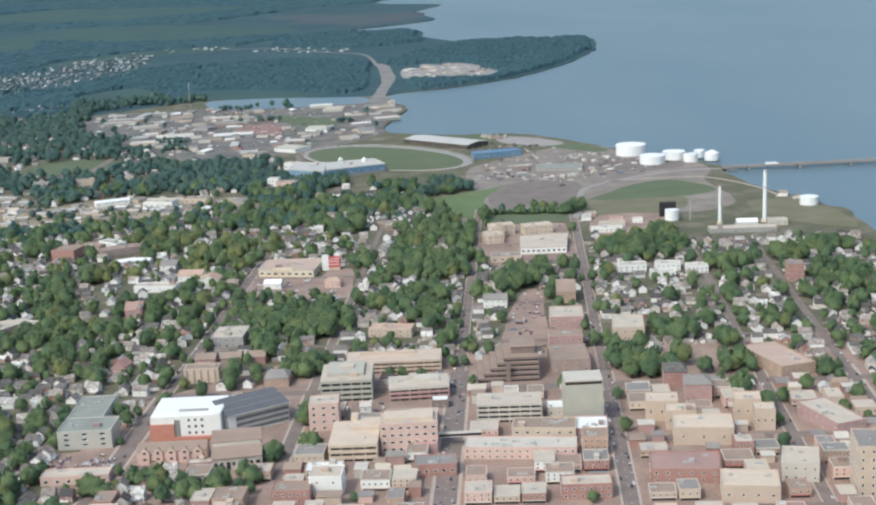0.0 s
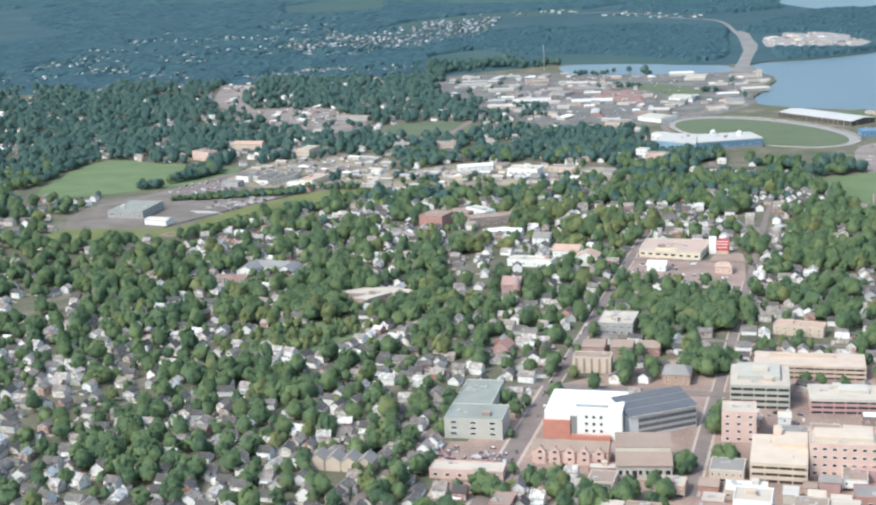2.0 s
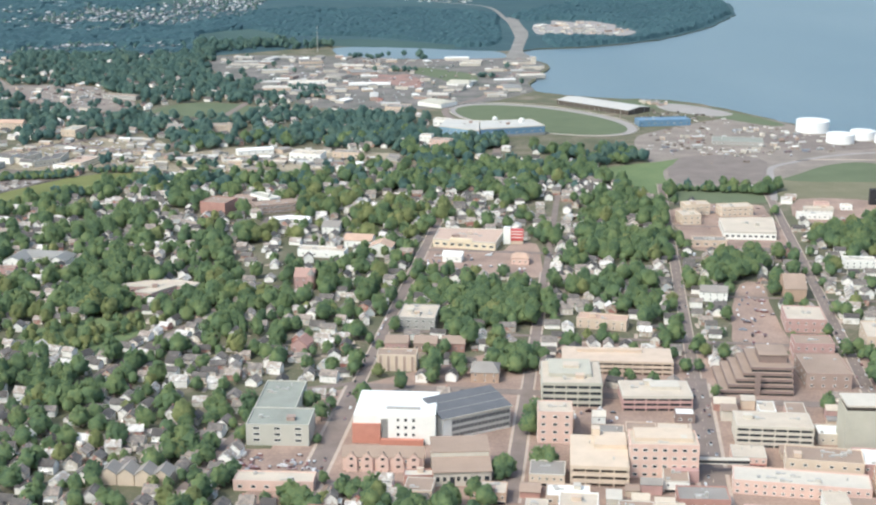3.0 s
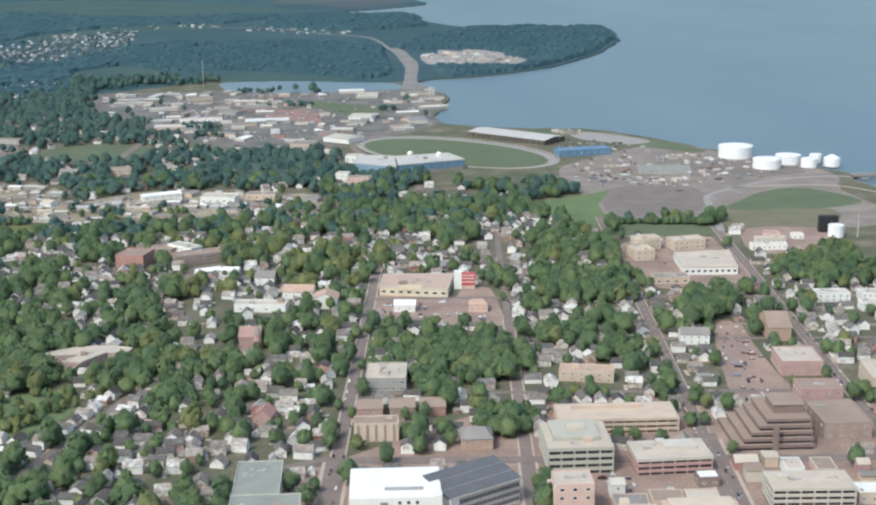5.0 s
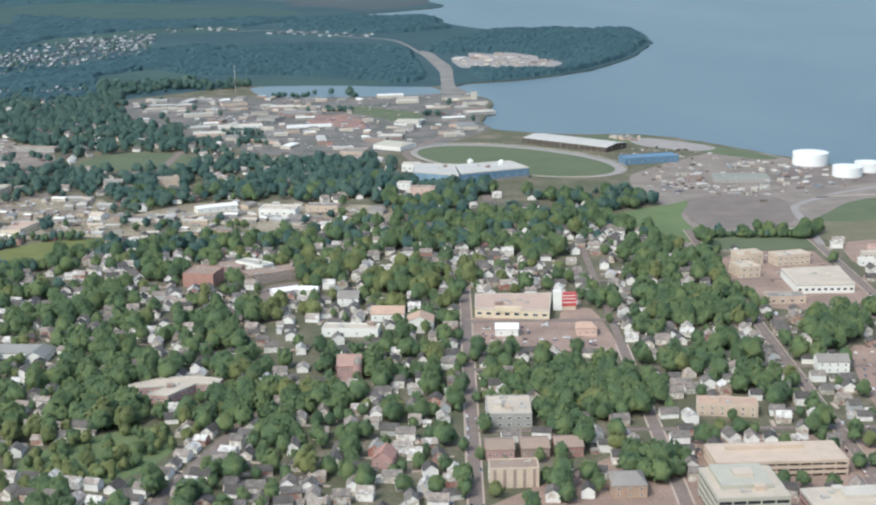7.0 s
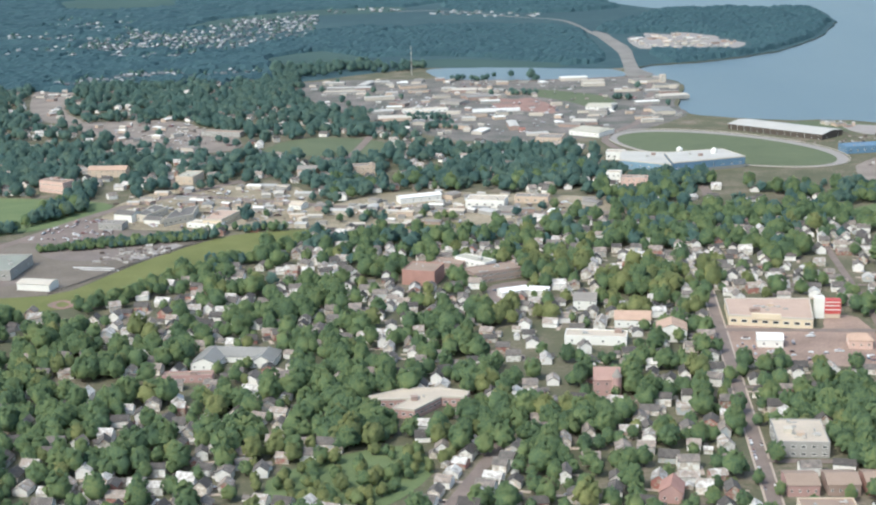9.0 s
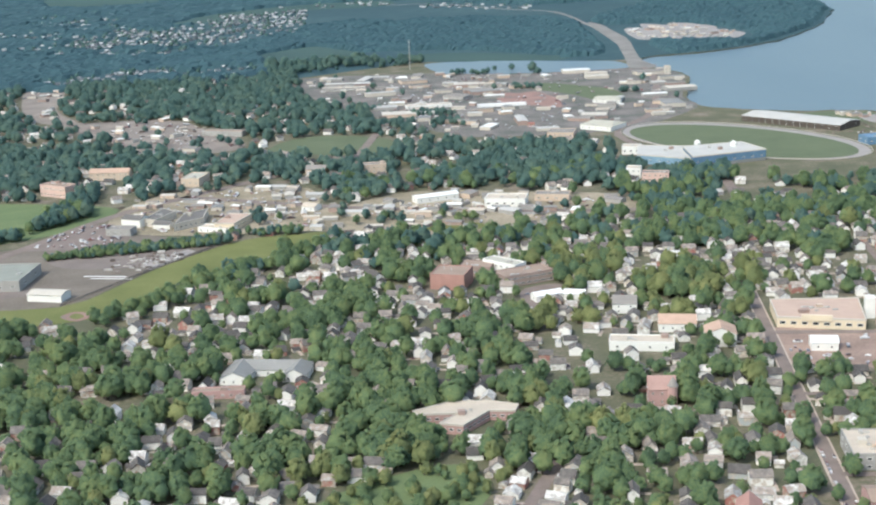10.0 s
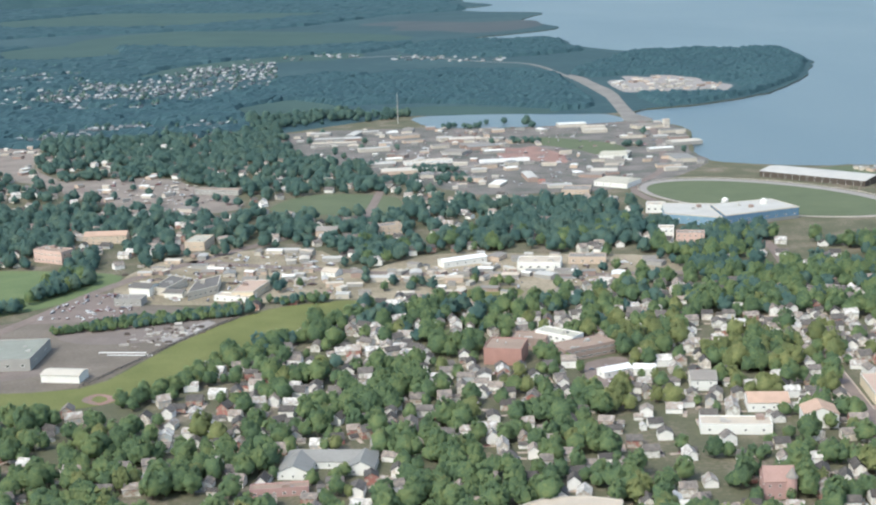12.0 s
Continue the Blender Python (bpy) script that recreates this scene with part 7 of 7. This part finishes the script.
for x, y, r in ((34, 1498, 10), (-16, 1612, 7), (6, 1600, 6), (110, 1440, 7), (-66, 1374, 11), (-104, 1330, 12), (-60, 1330, 9), (-120, 1420, 10)):
    for _ in range(int(r * r * 0.2)):
        a, q = rt.uniform(0, math.tau), r * math.sqrt(rt.random())
        belts.append((x + 1.6 * q * math.cos(a), y + q * math.sin(a), rt.uniform(1.2, 2.4)))
foot_cells = {}
for f in FOOT:
    for i in range(int((f[0] - f[2] / 2 - 4) // 12), int((f[0] + f[2] / 2 + 4) // 12) + 1):
        for j in range(int((f[1] - f[3] / 2 - 4) // 12), int((f[1] + f[3] / 2 + 4) // 12) + 1):
            foot_cells.setdefault((i, j), []).append(f)
mark_cells = {}
for f in LANDMARKS:
    for j in range(int((f[1] - f[3] / 2 - 16) // 40), int(f[1] // 40) + 1):
        mark_cells.setdefault(j, []).append(f)
house_cells = {}
for hx, hy, a in house_spots:
    house_cells.setdefault((int(hx // 12), int(hy // 12)), []).append((hx, hy))
good, tcells = [], {}
for x, y, r in spots:
    if (inside(EDGE_ROW, x, y) or inside(CLEARING, x, y)) and rt.random() < 0.35:
        continue
    if (any(is_open(x + a * r * 0.8, y + c * r * 0.8) for a, c in ((0, 0), (-1, 0), (1, 0), (0, 1), (0, -1))) and not (in_lots(x, y) and r < 2.8 and rt.random() < 0.3)) or not on_land(x, y) or near_street(*to_town(x, y), (-1.0 if r < 3.2 else 0.0) if y < 640 else 0.25 * r - 1.0 if y < 800 else -1.5):
        continue
    if in_lots(x, y) and any(inside(c, x, y) for c in CLEAR) or y > 980 and not is_open(x, y) and any(is_open(x + 0.12 * d, y + d) for d in (8, 16, 24, 32)) and rt.random() < 0.82:
        continue
    if any(abs(x - f[0]) < f[2] / 2 + r * 0.2 and abs(y - f[1]) < f[3] / 2 + r * 0.2 for f in foot_cells.get((int(x // 12), int(y // 12)), ())):
        continue
    if r > 2.3 and any(abs(x - f[0]) < f[2] / 2 + r * 0.6 and -f[3] / 2 - 15 < y - f[1] < 0 for f in mark_cells.get(int(y // 40), ())):
        continue
    hk = (int(x // 12), int(y // 12))
    if any(-4.6 < x - hx < 3.0 and -4.2 - r * 0.8 < y - hy < 1.5 for i in (-1, 0, 1) for j in (-1, 0, 1) for hx, hy in house_cells.get((hk[0] + i, hk[1] + j), ())) and rt.random() < (0.62 if y < 660 and x < -70 else 0.88 if y < 960 else 0.75):
        continue
    k = (int(x // 4), int(y // 4))
    if any((x - o[0]) ** 2 + (y - o[1]) ** 2 < (0.44 * (r + o[2])) ** 2 for i in (-1, 0, 1) for j in (-1, 0, 1) for o in tcells.get((k[0] + i, k[1] + j), ())):
        continue
    tcells.setdefault(k, []).append((x, y, r))
    good.append((x, y, r))
good += belts
good.sort(key=lambda s: s[1] + 0.1 * abs(s[0]))


def tree_proto(seed):
    rr = random.Random(seed)
    root = thing("tree", pose(0, 0, 0), "leafy broad-crowned street tree in full summer leaf", "tree", "street trees")
    bm = bmesh.new()
    add_cyl(bm, 0, 0, -0.3, 4.0, 0.3, 0.16, 8)
    for k in range(4):
        a = k * 1.57 + rr.uniform(-0.4, 0.4)
        n = len(bm.verts)
        add_cyl(bm, 0, 0, 0, 2.2, 0.14, 0.06, 5)
        bm.verts.ensure_lookup_table()
        m = Matrix.Translation((0, 0, 1.9)) @ Matrix.Rotation(a, 4, "Z") @ Matrix.Rotation(0.75, 4, "Y")
        for v in bm.verts[n:]:
            v.co = m @ v.co
    part("trunk", bm, "bark", root)
    vs, fs = [], []
    soft = crown(vs, fs, 0, 0, 3.2, rr.uniform(7.0, 9.0), rr, 120)
    me = bpy.data.meshes.new("crown")
    me.from_pydata(vs, [], fs)
    me.normals_split_custom_set_from_vertices(soft)
    me.materials.append(M["leaf_thing"])
    part("crown", me, None, root)
    return root


TREES = [tree_proto(s) for s in range(6)]
for k, (x, y, r) in enumerate(good[:300]):
    s = r / 3.2
    m = Matrix.LocRotScale((x, y, 0.05), Euler((0, 0, rt.uniform(0, 6.28))), (s, s, s * rt.uniform(0.85, 1.15)))
    if k < 6:
        TREES[k].matrix_world = m
    else:
        o = copy_thing(TREES[rt.randrange(6)], m)
        o.scale = (s, s, s)


def joined_trees(name, trees, n, label, leaf="leaf", tall=2.3):
    vs, fs, soft = [], [], []
    rr = random.Random(len(trees))
    for x, y, r in trees:
        soft += crown(vs, fs, x, y, r, r * tall * rr.uniform(0.83, 1.17) + 0.8, rr, int(n * (0.5 + 0.16 * r)), tuft)
    me = bpy.data.meshes.new(name)
    me.from_pydata(vs, [], fs)
    me.normals_split_custom_set_from_vertices(soft)
    me.materials.append(M[leaf])
    root = tagged(new(name, me), label, "trees", kind="stuff")
    tv, tf = [], []
    for x, y, r in trees:
        k = len(tv)
        tv += [(x - 0.2, y - 0.2, -0.2), (x + 0.2, y - 0.2, -0.2), (x, y + 0.25, -0.2), (x - 0.1, y - 0.1, r * 1.3), (x + 0.1, y - 0.1, r * 1.3), (x, y + 0.12, r * 1.3)]
        tf += [(k, k + 1, k + 4, k + 3), (k + 1, k + 2, k + 5, k + 4), (k + 2, k, k + 3, k + 5)]
    me = bpy.data.meshes.new("trunks")
    me.from_pydata(tv, [], tf)
    me.materials.append(M["bark"])
    tagged(part("trunks", me, None, root), kind="stuff")


# groves coloured as if in a sun patch; a few pale trees elsewhere at random
SUNLIT_GROVES = [[(-95, 945), (30, 905), (40, 815), (-95, 815)], [(-210, 640), (-190, 700), (-110, 690), (-120, 640)]]
pale = [t for t in good[300:] if t[1] < 960 and (rt.random() < 0.05 or any(inside(c, t[0], t[1]) for c in SUNLIT_GROVES) and rt.random() < 0.6)]
chosen = set(pale)
joined_trees("trees_pale", pale, 44, "pale green trees between the houses, most coloured as sunlit", "leaf_pale_sunlit")
# farther crowns more often take the haze-tinted leaf colour
hazed = {t for t in good[300:] if t not in chosen and rt.random() < (t[1] - 890) / 260}
mid = [t for t in good[300:] if t not in chosen and t not in hazed]
far = [t for t in good[300:] if t in hazed]
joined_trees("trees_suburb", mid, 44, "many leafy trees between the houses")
joined_trees("trees_far_suburb", far, 20, "far leafy trees between houses and sheds", "leaf_hazed", 2.05)

# garden trees of the far estate
estate_trees = []
for x, y, a in far_spots:
    if rt.random() < 0.5:
        estate_trees.append((x + rt.uniform(-6, 6), y + rt.uniform(3.5, 9), rt.uniform(1.0, 1.9)))
joined_trees("trees_estate", estate_trees, 7, "dark garden trees of the far estate", "leaf_hazed")

# far woods: a lumpy canopy in haze-tinted colour, open round the far houses
far_open = [f[1] for f in FIELDS if f[0] in ("far_field", "far_meadow", "estate_meadow")]
cleared = {(int(x // 14), int(y // 14)) for x, y, a in far_spots}


def woods(name, ring, h, cell, label):
    xs, ys = [p[0] for p in ring], [p[1] for p in ring]
    x0, y0 = min(xs), min(ys)
    nx, ny = int((max(xs) - x0) / cell) + 2, int((max(ys) - y0) / cell) + 2
    rr = random.Random(nx * ny)
    idx, vs, fs = {}, [], []
    keep = {}
    for j in range(ny):
        for i in range(nx):
            x, y = x0 + i * cell, y0 + j * cell
            keep[i, j] = inside(ring, x, y) and (int(x // 14), int(y // 14)) not in cleared and not any(inside(c, x, y) for c in far_open)

    def vert(i, j):
        if (i, j) not in idx:
            edge = not all(keep.get((i + a, j + b), False) for a in (-1, 0, 1) for b in (-1, 0, 1))
            x, y = x0 + (i + rr.uniform(-0.35, 0.35)) * cell, y0 + (j + rr.uniform(-0.35, 0.35)) * cell
            z = -0.2 if edge else h * (0.55 + 0.3 * noise.noise((x * 0.02, y * 0.02, 1)) + rr.uniform(-0.24, 0.24))
            idx[i, j] = len(vs)
            vs.append((x, y, z))
        return idx[i, j]

    for j in range(ny - 1):
        for i in range(nx - 1):
            if all(keep[i + a, j + b] for a in (0, 1) for b in (0, 1)):
                fs.append((vert(i, j), vert(i + 1, j), vert(i + 1, j + 1), vert(i, j + 1)))
    me = bpy.data.meshes.new(name)
    me.from_pydata(vs, [], fs)
    me.materials.append(M["hazed_woods"])
    tagged(new(name, me), label, "woods", kind="stuff")


woods("woods_bay", smooth_ring([(-184, 1876), (7, 2187), (190, 2100), (192, 1960), (170, 1770), (150, 1700), (100, 1690), (95, 1720), (-5, 1815)], 6, 3), 7, 4.5, "dark haze-blue wood above the meadow")
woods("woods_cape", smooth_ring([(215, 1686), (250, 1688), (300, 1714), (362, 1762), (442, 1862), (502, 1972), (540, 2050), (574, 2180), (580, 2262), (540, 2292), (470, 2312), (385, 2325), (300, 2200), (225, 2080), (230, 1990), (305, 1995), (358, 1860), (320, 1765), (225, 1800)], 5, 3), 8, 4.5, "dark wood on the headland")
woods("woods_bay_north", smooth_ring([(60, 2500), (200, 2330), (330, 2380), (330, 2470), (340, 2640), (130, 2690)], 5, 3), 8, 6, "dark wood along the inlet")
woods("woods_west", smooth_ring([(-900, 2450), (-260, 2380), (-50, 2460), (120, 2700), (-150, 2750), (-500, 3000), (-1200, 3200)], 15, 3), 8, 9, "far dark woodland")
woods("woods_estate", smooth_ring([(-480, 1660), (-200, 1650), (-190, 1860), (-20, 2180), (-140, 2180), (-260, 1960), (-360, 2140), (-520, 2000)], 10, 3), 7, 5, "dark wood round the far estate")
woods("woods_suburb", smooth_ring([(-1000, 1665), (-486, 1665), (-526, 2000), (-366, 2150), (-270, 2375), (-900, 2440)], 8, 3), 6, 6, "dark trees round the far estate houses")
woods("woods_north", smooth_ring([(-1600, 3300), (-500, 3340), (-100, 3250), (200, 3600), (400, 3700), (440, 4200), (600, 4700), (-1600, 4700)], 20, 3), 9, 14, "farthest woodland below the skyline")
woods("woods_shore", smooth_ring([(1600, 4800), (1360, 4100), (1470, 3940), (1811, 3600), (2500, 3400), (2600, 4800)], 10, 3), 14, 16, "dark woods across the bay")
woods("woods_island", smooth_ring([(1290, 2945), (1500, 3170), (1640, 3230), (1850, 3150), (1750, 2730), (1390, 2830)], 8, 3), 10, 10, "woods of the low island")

# far rise that closes the country, haze put into its colour
bm = bmesh.new()
prev = None
for k in range(61):
    x = -3200 + k * 90
    y = 4760 + 60 * math.sin(k * 0.5)
    h = 62 + 12 * noise.noise((k * 0.3, 1, 2))
    row = [bm.verts.new(p) for p in ((x, y, -2), (x, y + 60, h * 0.6), (x, y + 160, h), (x, y + 200, -2))]
    if prev:
        for i in range(3):
            bm.faces.new((prev[i], row[i], row[i + 1], prev[i + 1]))
    prev = row
bmesh.ops.recalc_face_normals(bm, faces=bm.faces[:])
tagged(new("backdrop", mesh_of("backdrop", bm, "hazed_land")), "far blue-green rise of wooded country", "backdrop", kind="structure")

# ---- cars ----
car = thing("car", pose(*town(-2.6, 20), 0.25, 0, 0, GRID + 90), "small parked car on a town street", "car", "cars on the streets")
bm = bmesh.new()
add_box(bm, -1.1, 1.1, -0.45, 0.45, 0.12, 0.42, 0, 0.94)
part("body", bm, "car", car)
bm = bmesh.new()
add_box(bm, -0.7, 0.55, -0.4, 0.4, 0.42, 0.72, 0, 0.75)
part("cabin", bm, "glass", car)
wheel = bmesh.new()
add_cyl(wheel, 0, 0, -0.08, 0.08, 0.17, 0.17, 10)
wheel = mesh_of("wheel", wheel, "rubber")
for px in (-0.7, 0.7):
    for s in (-1, 1):
        part("wheel", wheel, None, car).matrix_basis = pose(px, s * 0.42, 0.17, 90)
rc = random.Random(3)
for k in range(64):
    u = rc.choice((-131, 0, 0, 0, 65.5, 65.5))
    v = rc.choice((rc.uniform(-110, 110), rc.uniform(-110, 330)))
    side = rc.choice((-1, 1))
    x, y = town(u + side * rc.choice((1.3, 1.5, 3.3 if u == 0 else 2.2)), v)
    copy_thing(car, pose(x, y, 0.19, 0, 0, GRID + 90 + (180 if side > 0 else 0)))


# parked cars of the lots and side streets
LOT_CARS = []
LOT_CARS.append(([(146, 714), (156, 711), (147, 668), (138, 622), (120, 626), (130, 668)], 70))
LOT_CARS.append(([(-325, 1010), (-288, 1006), (-274, 1026), (-286, 1056), (-305, 1056)], 90))
LOT_CARS.append(([(-280, 1070), (-250, 1130), (-176, 1120), (-165, 1060), (-179, 1018), (-262, 1030)], 260))
LOT_CARS.append(([(-335, 1405), (-278, 1428), (-226, 1362), (-222, 1275), (-268, 1270), (-308, 1302)], 90))
LOT_CARS.append(([(-148, 1040), (-120, 1086), (-60, 1070), (0, 1045), (0, 1015), (-60, 1005), (-125, 1010)], 130))
LOT_CARS.append(([(190, 1020), (200, 1100), (300, 1150), (330, 1060), (260, 1010)], 70))
LOT_CARS.append(([(-150, 1480), (-40, 1610), (130, 1570), (140, 1420), (50, 1275), (-60, 1300)], 420))
LOT_CARS.append(([(0, 780), (-4, 760), (18, 752), (48, 742), (52, 756), (34, 782)], 60))
LOT_CARS.append(([(-90, 843), (-82, 842), (-81, 856), (-70, 868), (-70, 879), (-84, 876)], 30))
LOT_CARS.append(([(146, 786), (160, 780), (195, 788), (204, 850), (205, 878), (180, 880)], 50))
LOT_CARS.append(([(-90, 520), (-58, 514), (-60, 528), (-88, 534)], 60))
LOT_CARS.append(([town(-60, 20), town(-8, 20), town(-8, 55), town(-60, 55)], 40))
LOT_CARS.append(([town(72, -70), town(130, -70), town(130, 50), town(72, 50)], 60))
LOT_CARS.append(([town(8, 112), town(60, 112), town(60, 125), town(8, 125)], 24))
LOT_CARS.append(([town(66, 240), town(120, 240), town(120, 330), town(66, 330)], 60))
LOT_CARS.append(([town(5, 262), town(60, 255), town(60, 275), town(5, 275)], 40))
LOT_CARS.append(([town(-64, 250), town(-8, 250), town(-8, 275), town(-64, 275)], 40))
vs, fs, car_spots = [], [], []
for ring, count in LOT_CARS:
    xs, ys = [p[0] for p in ring], [p[1] for p in ring]
    for _ in range(count):
        x, y = rc.uniform(min(xs), max(xs)), rc.uniform(min(ys), max(ys))
        if not inside(ring, x, y) or not free(x, y, 1.2):
            continue
        a = radians(GRID + rc.choice((0, 90)) + rc.uniform(-4, 4))
        k = rc.choice((1.0, 1.0, 1.0, 1.7, 2.3) if ys[0] > 980 else (1.0, 1.0, 1.0, 1.0, 1.7))
        car_spots.append((x, y, a, k))
for _ in range(130):
    u, reach = rc.choice(((0, 2.7), (65.5, 2.2), (65.5, 2.2), (133, 1.6), (172, 1.6), (-131, 1.6)))
    v = rc.uniform(-110, 150)
    x, y = town(u + rc.choice((-1, 1)) * reach, v)
    car_spots.append((x, y, radians(GRID + 90), 1.0))
for x, y, a in drives:
    if rc.random() < 0.4:
        car_spots.append((x, y, radians(a + 90), 1.0))
for x, y, a, k in car_spots:
    c, s = math.cos(a), math.sin(a)
    n = len(vs)
    for lx, ly, z in ((1.1, 0.45, 0.25), (1.05, 0.43, 0.58), (0.6, 0.4, 0.6), (0.45, 0.33, 0.86)):
        for sx, sy in ((-1, -1), (1, -1), (1, 1), (-1, 1)):
            px, py = sx * lx * k, sy * ly * (1 if k == 1 else 1.25)
            vs.append((x + px * c - py * s, y + px * s + py * c, z * (1 if k == 1 else 1.6)))
    for o in (n, n + 8):
        fs += [(o, o + 1, o + 5, o + 4), (o + 1, o + 2, o + 6, o + 5), (o + 2, o + 3, o + 7, o + 6), (o + 3, o, o + 4, o + 7), (o + 4, o + 5, o + 6, o + 7), (o + 3, o + 2, o + 1, o)]
me = bpy.data.meshes.new("parked_cars")
me.from_pydata(vs, [], fs)
me.materials.append(M["car_far"])
tagged(new("parked_cars", me), "many parked cars and vans on the lots", "cars", kind="stuff")

WASTE = [f[1] for f in FIELDS if f[0] == "waste_ground"][0]
# containers and vans on the waste ground
box = thing("container", pose(205, 1075, 0.08, 0, 0, 12), "steel shipping container on bare ground", "container", "containers")
bm = bmesh.new()
rib = [(-3.0 + k * 0.25, 0.6 + (0.07 if k % 4 in (1, 2) else 0)) for k in range(25)]
add_prism(bm, [(x, -y) for x, y in rib] + rib[::-1], 0.05, 1.3)
part("body", bm, "container", box)
bm = bmesh.new()
add_box(bm, 3.0, 3.08, -0.55, 0.55, 0.1, 1.25)
part("door", bm, "greyc", box)
for k in range(34):
    x, y = rc.uniform(195, 320), rc.uniform(1036, 1150)
    if not inside(WASTE, x, y) or not free(x, y, 3.5):
        continue
    claim(x, y, 5, 3)
    copy_thing(box, pose(x, y, 0.08, 0, 0, rc.choice((12, 12, 100, -20)) + rc.uniform(-5, 5)))

def is_grass(x, y):
    return any(inside(f[1], x, y) for f in FIELDS if f[3] in ("grass", "fresh_grass", "lawn"))


# low heaps of scrap, timber and boats
bm = bmesh.new()
for k in range(460):
    x, y = rc.choice(((rc.gauss(235, 26), rc.gauss(1050, 22)), (rc.uniform(190, 330), rc.uniform(1040, 1150)), (rc.gauss(235, 25), rc.gauss(1200, 25)), (rc.gauss(-258, 9), rc.gauss(975, 9)), (rc.gauss(-200, 50), rc.gauss(1060, 25)), (rc.gauss(-270, 35), rc.gauss(1350, 40))))
    if not inside(LAND, x + 4, y + 4) or not free(x, y, 1.5) or is_grass(x, y) or x > 0 and not (inside(WASTE, x, y) or y > 1170):
        continue
    w, d, h = rc.uniform(0.6, 4.5), rc.uniform(0.5, 1.5), rc.uniform(0.4, 1.3)
    a = radians(rc.uniform(-35, 20))
    ca, sa = math.cos(a), math.sin(a)
    add_prism(bm, [(x + p * w / 2 * ca - q * d / 2 * sa, y + p * w / 2 * sa + q * d / 2 * ca) for p, q in ((-1, -1), (1, -0.8), (0.9, 1), (-1, 0.9))], 0.0, h)
tagged(new("scrap_heaps", mesh_of("scrap_heaps", bm, "scrap")), "low heaps of scrap, timber and boats on bare ground", "scrap", kind="stuff")
